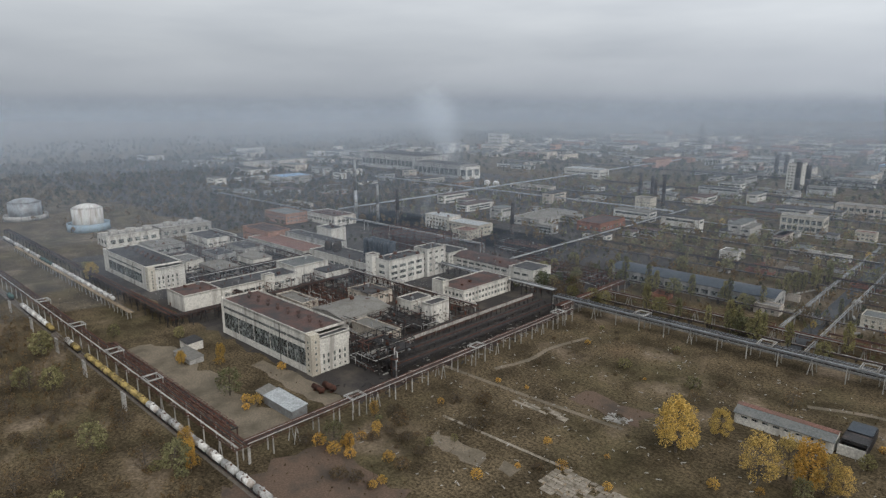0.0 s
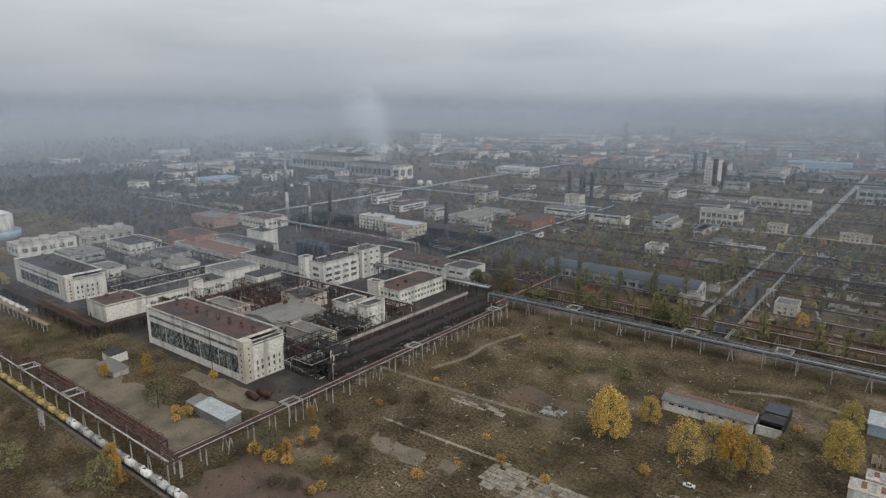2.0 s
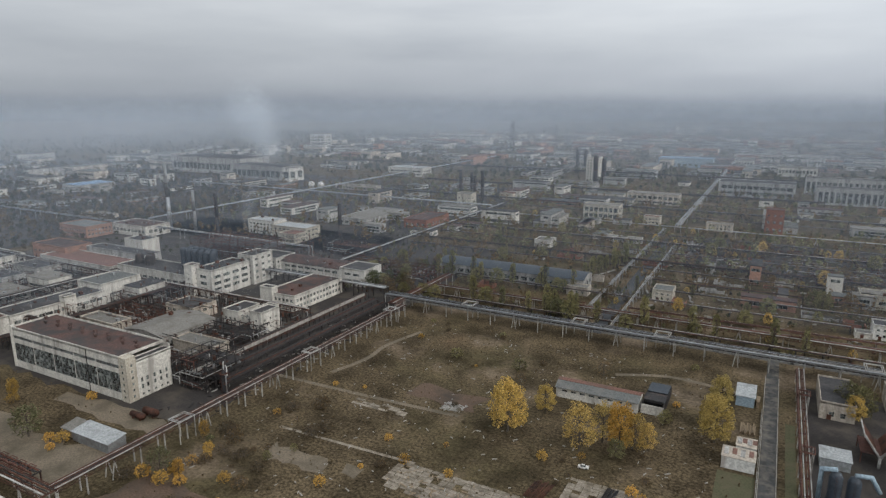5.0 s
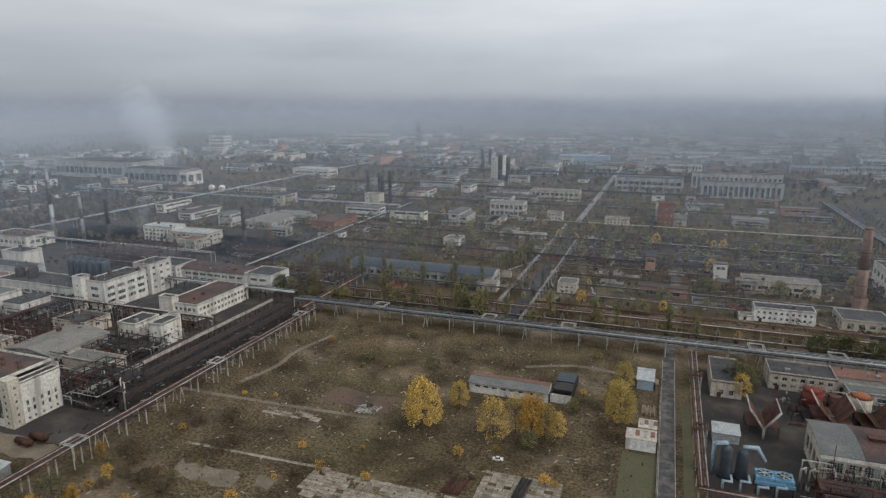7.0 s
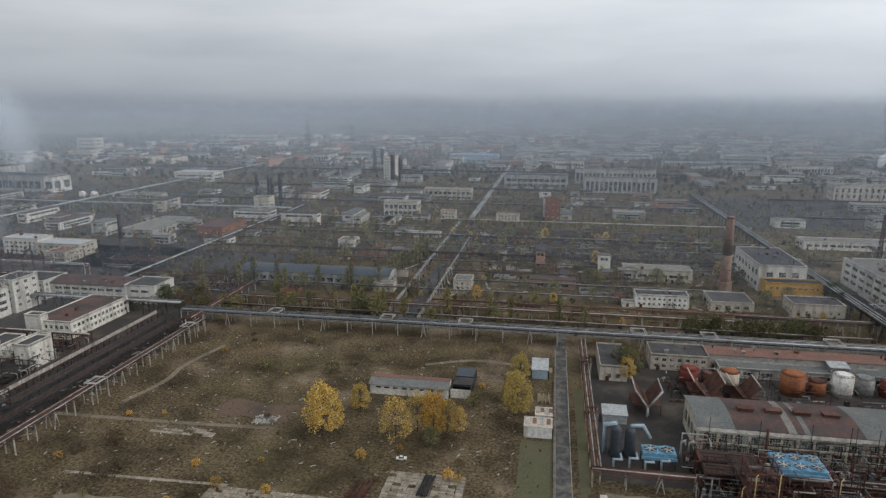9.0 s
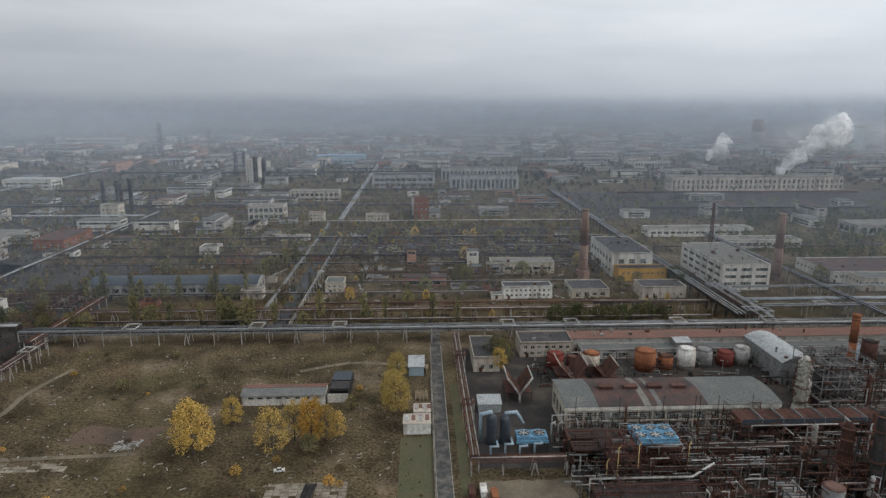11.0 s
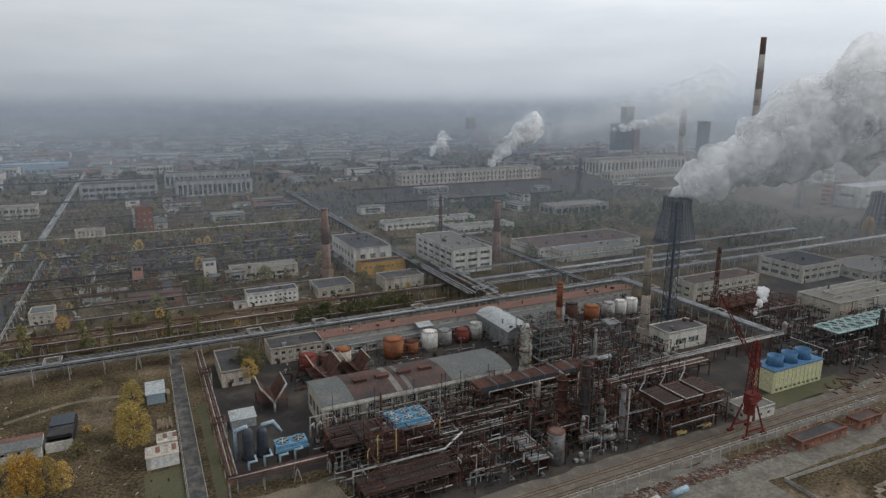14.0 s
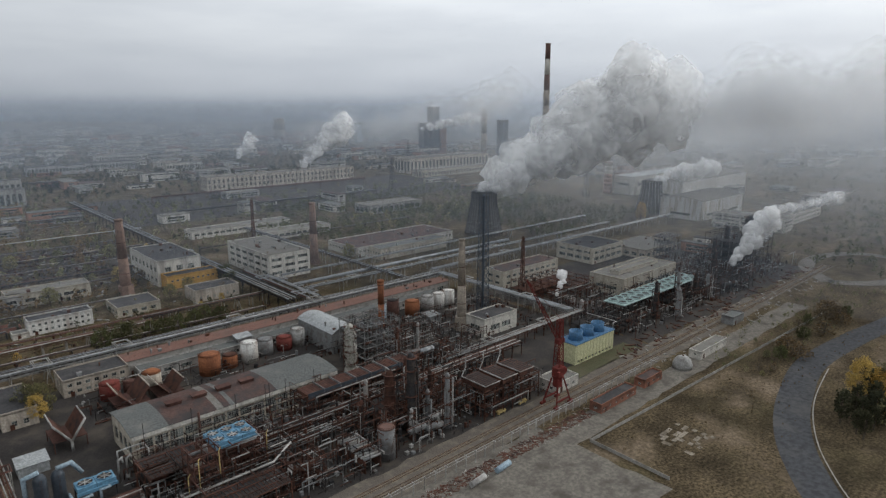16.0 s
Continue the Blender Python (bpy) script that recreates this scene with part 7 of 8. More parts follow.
column("dark column by the dark structure", 376, 200, 26, 1.5, "dark", 4)
column("grey column by the dark structure", 392, 192, 20, 1.7, "steel", 3)
pipe_maze("tangled brown pipework of the refinery", 100, 180, 235, 240, 100, 31, 11)
pipe_maze("tangled pipework behind the coolers", 184, 238, 262, 300, 80, 32, 8)
pipe_maze("pipework below the fans", 56, 186, 112, 246, 70, 33, 12)
pipe_maze("pipework of the steaming units", 390, 190, 600, 260, 55, 34, 12, ("dark", "steel", "lagging", "dark", "rust"))
pipe_maze("dark pipework of the western works", -470, 205, -258, 310, 60, 35, 9, ("dark", "rust", "dark", "steel", "lagging"))
pipe_maze("pipework around the tank farm", 60, 288, 320, 334, 60, 36, 6)
pipe_maze("pipe yard in the north", -335, 420, -238, 456, 40, 37, 6)
pipe_maze("rusty scrap pipework on the wasteland", -60, 560, 140, 690, 40, 38, 4, ("rust", "dark", "redrust", "lagging", "pale"))
for i in range(3):
    x = 192 + i * 12
    ob = thing("air_cooler", x + 5, 188, 0, "red-brown air cooler bay with white edge pipe", "air cooler", "red air coolers")
    part("casing", Geo().box(x, 181, 13.2, x + 10, 196, 15.6), M["rust"], ob)
    for k in range(9):
        part("slat", Geo().box(x + 0.6, 182 + k * 1.5, 15.6, x + 9.4, 182.7 + k * 1.5, 15.8), M["dark"], ob)
    part("edge_pipe", Geo().run([(x, 180.6, 15.8), (x, 196, 15.8), (x + 4, 197.5, 19), (x + 4, 197.5, 23)], 0.28, 8), M["lagging"], ob, smooth=True)
    part("front_pipe", Geo().run([(x, 180.6, 15.8), (x + 10, 180.6, 15.8)], 0.24, 8), M["lagging"], ob, smooth=True)
for i in range(7):
    x = 129 + i * 8.6
    ob = thing("air_cooler", x + 4, 232, 0, "dark red air cooler bay on the long deck", "air cooler", "red air coolers")
    part("casing", Geo().box(x, 227.5, 13.7, x + 8.2, 237.5, 15.4), M["rust"], ob)
    for k in range(6):
        part("slat", Geo().box(x + 0.6 + k * 1.25, 228, 15.4, x + 1.2 + k * 1.25, 237, 15.6), M["redrust"], ob)
    part("side_plate", Geo().box(x, 227.3, 13.7, x + 8.2, 227.48, 16.2), M["slateblue"], ob)
    part("divider", Geo().box(x + 8.2, 227.3, 13.7, x + 8.5, 237.6, 16.4), M["steel"], ob)
ob = thing("edge_pipe", 78, 186, 0, "white pipe with spikes along the plate roof", "pipe")
part("pipe", Geo().run([(60, 199, 0), (60, 199, 9.6), (97, 199, 9.6), (108, 206, 10.5)], 0.4, 8), M["lagging"], ob, smooth=True)
for k in range(16):
    part("nozzle", Geo().tube((61.5 + k * 2.2, 199, 9.0), (61.5 + k * 2.2, 198.6, 10.6), 0.12, 6), M["lagging"], ob)
for x, z, top in ((71.5, 204.6, 18), (79, 204.6, 19), (68, 206, 12), (101.5, 213, 14)):
    solid("yellow_pipe", Geo().run([(x, z, 0), (x, z, top), (x + 1.5, z + 2, top)], 0.19, 8), M["yellowpipe"], x, z, "upright yellow gas pipe on the tower", "pipe", "yellow pipes", smooth=True)
ob = thing("exchanger_stack", 130, 192, 0, "slanted rack of parallel exchanger tubes", "heat exchanger")
for k in range(11):
    part("tube", Geo().vessel((126.2, 182.5 + k * 1.8, 5.6), (134, 182.0 + k * 1.8, 5.6), 0.55, 10), M["lagging" if k % 3 else "steel"], ob, smooth=True)
part("frame", Geo().box(126, 181.5, 0, 126.4, 201.5, 5.2).box(133.4, 181.5, 0, 133.8, 201.5, 5.2), M["rust"], ob)
part("edge_beam", Geo().box(134.6, 181, 5.2, 135.2, 202, 6.4), M["lagging"], ob)
for i, (x, y, z, r, m) in enumerate(((158, 188, 5, 1.5, "steel"), (166, 186, 4, 1.6, "steel"), (171, 190, 6, 1.3, "lagging"), (208, 250, 7, 1.6, "steel"), (216, 248, 7, 1.7, "zinc"), (224, 252, 6, 1.4, "dark"), (-243, 172, 2.4, 1.6, "rust"), (-246, 167.5, 2.0, 1.4, "rust"))):
    ob = thing("horizontal_drum", x, y, 0, "horizontal steel drum on saddles", "pressure vessel", "drums")
    part("shell", Geo().vessel((x - 4, y, z), (x + 4, y, z), r, 14), M[m], ob, smooth=True)
    for s in (-2.4, 2.4):
        part("saddle", Geo().box(x + s - 0.3, y - r * 0.8, 0, x + s + 0.3, y + r * 0.8, z - r * 0.6), M["rust"], ob)
for x, y in ((214, 178.5), (199, 178.5)):
    solid("yellow_cart", Geo().box(x, y, 0.8, x + 5, y + 1.8, 1.6).box(x + 0.3, y + 0.3, 0, x + 0.8, y + 1.5, 0.8).box(x + 4.2, y + 0.3, 0, x + 4.7, y + 1.5, 0.8), M["yellowpipe"], x, y, "low yellow trolley under the structure", "trolley", "trolleys")


def cooling_plant():
    """Pale yellow ribbed cooling box with blue fan stacks."""
    x0, y0, x1, y1, h = 272, 189, 309, 201, 11.5
    ob = thing("cooling_plant", 290, 195, 0, "pale yellow cooling plant with blue fan stacks", "cooling plant")
    g = Geo()
    facade(g, ob, (x0, y0, x1, y1), "S", 0, h, bays(x1 - x0, 3.4, 2.2), ((0.6, 2.2),), depth=0.8, grid=(1, 1), frame_mat="dark")
    for s in "ENW":
        facade(g, ob, (x0, y0, x1, y1), s, 0, h, [], ())
    part("wall", g, M["olivewall"], ob)
    part("deck", Geo().box(x0 - 0.4, y0 - 0.4, h, x1 + 0.4, y1 + 0.4, h + 0.5), M["bright_blue"], ob)
    for i in range(3):
        x = x0 + 8 + i * 10.5
        part("fan_cowl", Geo().lathe(x, 195, [(4.4, h + 0.5), (3.6, h + 3.0), (3.9, h + 5.2), (3.6, h + 5.2), (3.3, h + 1.0)], 20), M["bright_blue"], ob, smooth=True)
    for i in range(12):
        x = x0 + 1.5 + i * (x1 - x0 - 3) / 11
        part("rib", Geo().box(x - 0.1, y0 - 0.15, 2.5, x + 0.1, y0 - 0.005, h), M["olivewall"], ob)
    g = Geo()
    for x in (x0, x1):
        g.beam((x, y0, h + 1.5), (x, y1, h + 1.5), 0.1)
    for y in (y0, y1):
        g.beam((x0, y, h + 1.5), (x1, y, h + 1.5), 0.1)
        for k in range(12):
            g.beam((x0 + k * 3.3, y, h + 0.4), (x0 + k * 3.3, y, h + 1.5), 0.08)
    part("railing", g, M["bright_blue"], ob)


cooling_plant()


def fan_row():
    ob = thing("fan_deck", 405, 217, 0, "long pale turquoise deck of fan rings on dark steel", "air cooler")
    for i in range(14):
        for j in range(2):
            x, y = 357 + i * 7.2, 213 + j * 7.2
            part("ring", Geo().lathe(x, y, [(3.3, 12), (3.3, 13.0), (2.8, 13.0), (2.8, 12.2)], 14), M["turquoise"], ob, smooth=True)
            # Dark disc above the deck paints the shade of the fan opening.
            part("fan_pit", Geo().lathe(x, y, [(2.75, 12.4), (0.1, 12.41)], 12), M["dark"], ob)
    part("deck", Geo().box(352, 208.5, 11.4, 456, 224.5, 12.0), M["turquoise"], ob)
    for i in range(12):
        for y in (210, 223):
            part("post", Geo().box(354 + i * 9, y, 0, 354.5 + i * 9, y + 0.5, 11.4), M["dark"], ob)


fan_row()


def hyperboloid(label, x, y, r, h, grid_mat, shell_mat, n=28, m=9, name="cooling_tower"):
    """Steel-lattice cooling tower: tapered shell inside an outer grid."""
    ob = thing(name, x, y, 0, label, "cooling tower", "cooling towers")

    def rad(z):
        return r * (1.0 - 0.34 * min(1, z / (h * 0.75)) + 0.04 * max(0, z / h - 0.8))

    part("shell", Geo().lathe(x, y, [(rad(h * k / 10) - 0.5, 3 + (h - 3) * k / 10) for k in range(11)], n), M[shell_mat], ob, smooth=True)
    for k in range(m):
        z = h * (k + 1) / m
        part("hoop", Geo().lathe(x, y, [(rad(z) - 0.3, z - 0.35), (rad(z) + 0.4, z - 0.35), (rad(z) + 0.4, z), (rad(z) - 0.3, z)], n), M[grid_mat], ob)
    for i in range(n):
        a = 2 * math.pi * i / n
        g = Geo()
        for k in range(6):
            z0, z1 = h * k / 6, h * (k + 1) / 6
            g.beam((x + rad(z0) * math.cos(a), y + rad(z0) * math.sin(a), z0), (x + rad(z1) * math.cos(a), y + rad(z1) * math.sin(a), z1), 0.45)
        part("mast", g, M[grid_mat], ob)
    return ob


hyperboloid("dark grey lattice cooling tower giving off steam", 496, 473.5, 21, 47, "dark", "towergrey", 32, 11)
hyperboloid("pale lattice cooling tower with square panels", 765, 425, 20, 41, "lagging", "dark", 22, 8)


def lattice(label, x, y, h, w0, w1, material, name="lattice_mast"):
    ob = thing(name, x, y, 0, label, "mast", "lattice masts")
    n = max(4, int(h / 5))

    def c(k, i):
        w = (w0 + (w1 - w0) * k / n) / 2
        sx, sy = ((-1, -1), (1, -1), (1, 1), (-1, 1))[i % 4]
        return (x + sx * w, y + sy * w, h * k / n)

    for i in range(4):
        part("leg", Geo().beam(c(0, i), c(n, i), 0.4), M[material], ob)
        g = Geo()
        for k in range(n):
            g.beam(c(k, i), c(k + 1, i + 1), 0.2).beam(c(k, i + 1), c(k + 1, i), 0.2).beam(c(k + 1, i), c(k + 1, i + 1), 0.2)
        part("bracing", g, M[material], ob)
    return ob


MAST = lattice("tall blue-grey lattice flare mast", 294.5, 281, 82, 6.0, 4.0, "mastblue")
solid("flare_pipe", Geo().run([(294.5, 281, 0), (294.5, 281, 83)], 0.8, 10), M["mastblue"], 294.5, 281, "slate-blue flare pipe inside the mast", "pipe", smooth=True)
lattice("dark red lattice mast", 354, 297, 44, 2.5, 1.5, "rust")
lattice("thin steel mast with guy wires", 268, 560, 52, 3, 1.2, "rust")
lattice("far dark steel lattice mast", -746, 1872, 86, 14, 8, "dark")
lattice("far dark steel lattice mast", -669, 2069, 70, 12, 7, "dark")
lattice("grey steel lattice power pylon", 812, 560, 50, 8, 2, "steel")
lattice("grey steel lattice power pylon", 640, 820, 55, 8, 2, "dark")
lattice("grey steel lattice power pylon", 905, 1100, 60, 8, 2, "dark")


def crane():
    """Red rail-mounted portal crane with raised lattice jib."""
    x, y = 229, 168.5
    ob = thing("portal_crane", x, y, 0, "red rail-mounted portal crane with raised lattice jib", "crane")
    for sx in (-1, 1):
        for sy in (-1, 1):
            part("leg", Geo().beam((x + sx * 5.5, y + sy * 4, 0.6), (x + sx * 2.0, y + sy * 2.0, 13), 0.6), M["crane"], ob)
            part("bogie", Geo().box(x + sx * 5.5 - 1.6, y + sy * 4 - 0.6, 0, x + sx * 5.5 + 1.6, y + sy * 4 + 0.6, 1.3), M["crane"], ob)
    part("portal", Geo().lathe(x, y, [(2.4, 9), (2.2, 13.5), (2.9, 13.6), (2.9, 14.4)], 12), M["crane"], ob)
    part("tie_beam", Geo().beam((x - 5, y - 3.6, 3), (x + 5, y - 3.6, 3), 0.7).beam((x - 5, y + 3.6, 3), (x + 5, y + 3.6, 3), 0.7), M["crane"], ob)
    part("machine_house", Geo().box(x - 2.2, y - 1.9, 14.5, x + 3.4, y + 1.9, 18.4), M["crane"], ob)
    part("cab", Geo().box(x - 3.6, y - 3.2, 15, x - 2.0, y - 1.7, 17.4), M["crane"], ob)
    part("counterweight", Geo().box(x + 3.4, y - 1.6, 14.8, x + 5.2, y + 1.6, 17.0), M["crane"], ob)
    for sx in (-1, 1):
        for sy in (-1, 1):
            part("tower_leg", Geo().beam((x + sx * 1.7, y + sy * 1.7, 19), (x + sx * 1.0, y + sy * 1.0, 42), 0.45), M["crane"], ob)
    g = Geo()
    for k in range(9):
        z0, z1 = 19 + k * 2.55, 19 + (k + 1) * 2.55
        w = 1.7 - 0.7 * (k + 0.5) / 9
        for a, b in (((-w, -w), (w, -w)), ((w, -w), (w, w)), ((w, w), (-w, w)), ((-w, w), (-w, -w))):
            g.beam((x + a[0], y + a[1], z0), (x + b[0], y + b[1], z1), 0.22).beam((x + a[0], y + a[1], z1), (x + b[0], y + b[1], z1), 0.2)
    part("tower_bracing", g, M["crane"], ob)
    part("winch_house", Geo().box(x - 1.8, y - 1.4, 30.5, x + 2.4, y + 1.4, 32.6), M["crane"], ob)
    a, b = Vector((x - 1, y, 33)), Vector((x - 14, y + 9, 62))
    side, up = Vector((0.55, 0.8, 0)) * 0.9, Vector((0.7, -0.4, 0.5)) * 0.9
    g = Geo()
    for s in (side, -side):
        for u in (up, -up):
            g.beam(a + s + u, b + s * 0.3 + u * 0.3, 0.3)
    for k in range(14):
        p, q = a.lerp(b, k / 14), a.lerp(b, (k + 1) / 14)
        f = 1 - 0.7 * k / 14
        g.beam(p + side * f + up * f, q - side * f + up * f, 0.16).beam(p + side * f - up * f, q + side * f + up * f, 0.16).beam(p - side * f + up * f, q - side * f - up * f, 0.16)
    part("jib", g, M["crane"], ob)
    part("stay", Geo().beam((x + 0.5, y, 42), tuple(b), 0.14).beam((x + 3, y, 33), (x + 0.5, y, 42), 0.14), M["crane"], ob)


crane()


def wagon(name, label, x, y, material, group="tank wagons", length=12.0):
    ob = thing(name, x, y, 0, label, "tank wagon", group)
    half = length / 2 - 0.7
    part("tank", Geo().vessel((x - half + 0.7, y, 2.95), (x + half - 0.7, y, 2.95), 1.5, 16, bulge=0.35), M[material], ob, smooth=True)
    part("dome", Geo().tube((x, y, 4.3), (x, y, 4.95), 0.75, 12), M[material], ob, smooth=True)
    part("frame", Geo().box(x - half, y - 1.2, 1.05, x + half, y + 1.2, 1.45).box(x - half - 0.8, y - 0.25, 1.0, x + half + 0.8, y + 0.25, 1.35), M["dark"], ob)
    part("walkway", Geo().box(x - 1.8, y - 0.4, 4.46, x + 1.8, y + 0.4, 4.52), M["rust"], ob)
    part("ladder", Geo().box(x - 0.25, y - 1.62, 1.4, x + 0.25, y - 1.55, 4.5), M["rust"], ob)
    for s in (-1, 1):
        b = part("bogie", Geo().box(x + s * 3.9 - 1.4, y - 1.05, 0.75, x + s * 3.9 + 1.4, y + 1.05, 1.05), M["dark"], ob)
        part("wheelset", Geo().tube((x + s * 3.9 - 0.9, y - 0.85, 0.9), (x + s * 3.9 - 0.9, y + 0.85, 0.9), 0.46, 12).tube((x + s * 3.9 + 0.9, y - 0.85, 0.9), (x + s * 3.9 + 0.9, y + 0.85, 0.9), 0.46, 12), M["dark"], b)
    return ob


WAGONS = {}
for m, words in (("tankwhite", "white rust-streaked tank wagon on the siding"), ("tankyellow", "weathered yellow tank wagon on the siding"), ("lagging", "grey dirty tank wagon on the siding"), ("tankgreen", "dark green tank wagon on the siding")):
    WAGONS[m] = wagon("tank_wagon", words, -175 if m == "tankwhite" else -175 - 12.02 * {"tankyellow": 11, "lagging": 8, "tankgreen": 30}[m], 101.5, m)
row = ["tankwhite", "lagging", "tankwhite", "lagging", "tankwhite", "tankwhite", "lagging", "lagging", "lagging", "tankwhite", "tankyellow", "tankyellow", "tankyellow", "tankyellow", "tankyellow", "tankyellow", "tankyellow", "", "tankyellow", "tankwhite", "", "", "tankyellow", "tankwhite", "tankwhite", "tankwhite", "tankwhite", "tankwhite"]
for i, m in enumerate(row):
    x = -175 - 12.02 * i
    if m and abs(WAGONS[m].location.x - x) > 1:
        copy_thing(WAGONS[m], pose(x, 101.5, 0))
for i in range(26):
    m = "tankwhite" if i < 12 else ("tankgreen" if i < 15 else ("lagging" if i % 3 else "tankwhite"))
    copy_thing(WAGONS[m], pose(-478 - 12.02 * i, 151, 0))


def pier(x, y, h, label="group of tall pale concrete piers beside the siding"):
    ob = thing("pier_group", x, y, 0, label, "pier", "concrete piers")
    for k in range(4):
        part("post", Geo().box(x - 2.4 + k * 1.5, y - 0.3, 0, x - 1.9 + k * 1.5, y + 0.3, h), M["concrete"], ob)
    part("cap", Geo().box(x - 2.6, y - 0.35, h - 0.6, x + 2.9, y + 0.35, h), M["concrete"], ob)


for x in (-296, -350, -397, -448, -500):
    pier(x, 93.5, 8.6)
for x in range(-700, -430, 24):
    ob = thing("loading_trestle", x, 145, 0, "weathered timber-decked loading trestle on pale posts", "trestle", "loading trestles")
    part("deck", Geo().box(x - 11.8, 143.6, 5.0, x + 11.8, 146.4, 5.4), M["wood"], ob)
    for k in range(3):
        for y in (143.9, 146.1):
            part("post", Geo().box(x - 10 + k * 9 - 0.18, y - 0.18, 0, x - 10 + k * 9 + 0.18, y + 0.18, 5.0), M["concrete"], ob)


def posts_row():
    """Short valve stands in two rows on the trestle beside the wagons."""
    for x in range(-368, -234, 6):
        ob = thing("valve_stand", x, 114.5, 0, "rusty valve stand with handwheels on the trestle", "valve stand", "valve stands")
        part("header", Geo().run([(x - 1.8, 112.6, 7.6), (x + 1.8, 112.6, 7.6), (x + 1.8, 116.4, 7.6), (x - 1.8, 116.4, 7.6), (x - 1.8, 112.6, 7.6)], 0.16, 6), M["redrust"], ob)
        for dx in (-1.2, 0, 1.2):
            part("valve", Geo().tube((x + dx, 112.6, 7.0), (x + dx, 112.6, 8.4), 0.12, 6).tube((x + dx, 112.6, 8.4), (x + dx, 112.6, 8.55), 0.45, 8), M["redrust"], ob)


posts_row()


def fine_piping(label, x0, y0, x1, y1, n, seed, zmax, material, thin=0.13):
    """Dense small-bore pipes, valves, stanchions and cable trays, too many to pick apart."""
    r = random.Random(seed)
    g = Geo()
    for _ in range(n):
        x, y = r.uniform(x0, x1), r.uniform(y0, y1)
        z = r.uniform(0.4, zmax)
        q = r.random()
        t = thin * r.uniform(0.6, 1.6)
        if q < 0.35:
            g.tube((x, y, 0), (x, y, z), t, 5)
            g.tube((x, y, z), (min(x1, x + r.uniform(-6, 6)), y, z), t, 5)
        elif q < 0.6:
            e = min(x1, x + r.uniform(3, 14))
            g.tube((x, y, z), (e, y, z), t, 5).tube((e, y, z), (e, y, max(0, z - r.uniform(1, 5))), t, 5)
        elif q < 0.75:
            e = min(y1, y + r.uniform(2, 8))
            g.tube((x, y, z), (x, e, z), t, 5).tube((x, e, 0), (x, e, z), t, 5)
        elif q < 0.88:
            s = r.uniform(0.3, 0.9)
            g.box(x - s, y - s, 0, x + s, y + s, s * r.uniform(1, 3))
        else:
            s = r.uniform(0.3, 0.8)
            zz = r.uniform(0, zmax * 0.6)
            g.tube((x, y, zz), (x, y, zz + r.uniform(1, 3)), s, 8)
    return solid("small_piping", g, M[material], (x0 + x1) / 2, (y0 + y1) / 2, label, "pipework", "small piping", kind="stuff")


for k, (x0, y0, x1, y1, n, z) in enumerate(((100, 179, 236, 246, 1500, 16), (184, 238, 262, 300, 500, 11), (57, 186, 112, 246, 520, 12), (330, 188, 600, 262, 1700, 14), (-470, 205, -258, 312, 1400, 11), (-640, 212, -470, 312, 800, 9),
                                            (60, 290, 320, 334, 500, 6), (-335, 420, -238, 456, 300, 7), (-480, 400, -330, 500, 500, 12), (262, 240, 330, 300, 200, 6), (-80, 500, 150, 690, 420, 4), (-300, 376, -236, 420, 120, 6), (-230, 376, 200, 430, 320, 5))):
    for j, m in enumerate(("rust", "dark", "lagging", "steel")):
        if j < 2 or k < 8:
            fine_piping(("rusty", "sooty", "pale lagged", "grey")[j] + " small-bore pipes, valves and stanchions", x0, y0, x1, y1, int(n * (0.38, 0.34, 0.16, 0.16)[j]), 100 + k * 4 + j, z * (1, 0.9, 0.8, 0.8)[j], m, 0.16)


def debris(label, x0, y0, x1, y1, n, seed, material, big=0.8):
    r = random.Random(seed)
    g = Geo()
    for _ in range(n):
        x, y, s = r.uniform(x0, x1), r.uniform(y0, y1), r.uniform(0.15, big)
        a = r.uniform(0, math.pi)
        d = Vector((math.cos(a), math.sin(a), 0)) * s * r.uniform(1, 3.5)
        g.beam((x - d.x, y - d.y, s * 0.3), (x + d.x, y + d.y, s * r.uniform(0.25, 0.6)), s, s * 0.6)
    return solid("debris", g, M[material], (x0 + x1) / 2, (y0 + y1) / 2, label, "debris", "debris", kind="stuff")


debris("rust-brown scrap metal heaped along the fence", 120, 149.5, 232, 156, 900, 1, "rust", 0.42)
debris("pale broken concrete along the fence", 110, 148, 240, 157, 120, 2, "concrete", 0.35)
debris("pale litter on the lane below the racks", -246, 200, -218, 345, 160, 3, "concrete", 0.7)
debris("dark scrap on the lane below the racks", -246, 176, -218, 345, 260, 4, "dark", 0.8)
debris("scrap and rubble between the sheds", -460, 205, -262, 312, 300, 5, "rust", 1.0)
debris("scrap heaps on the northern wasteland", -80, 560, 190, 690, 420, 6, "rust", 1.8)
debris("pale rubble on the northern wasteland", -80, 430, 190, 690, 300, 7, "concrete", 1.4)
debris("pale rubble across the weedy field", -205, 150, -10, 345, 420, 8, "concrete", 0.42)
debris("pale rubble beside the sidings", 300, 152, 560, 180, 160, 9, "concrete", 0.9)
debris("scrap beside the sidings", 300, 172, 600, 190, 240, 10, "rust", 1.1)
debris("rubble patch beside the red soil", -129, 241, -119, 248, 60, 11, "concrete", 0.7)
debris("timber litter on the slab floor", -120, 176, -66, 193, 80, 12, "wood", 0.5)
for k, x in enumerate((150, 164)):
    solid("pipe_section", Geo().tube((x, 147.5, 1.2), (x + 8, 148.2, 1.2), 1.2, 12), M["tankblue" if k else "lagging"], x, 147.5, "large pale pipe section lying by the fence", "pipe", "pipe sections", smooth=True)

# ---- trees, scrub ----


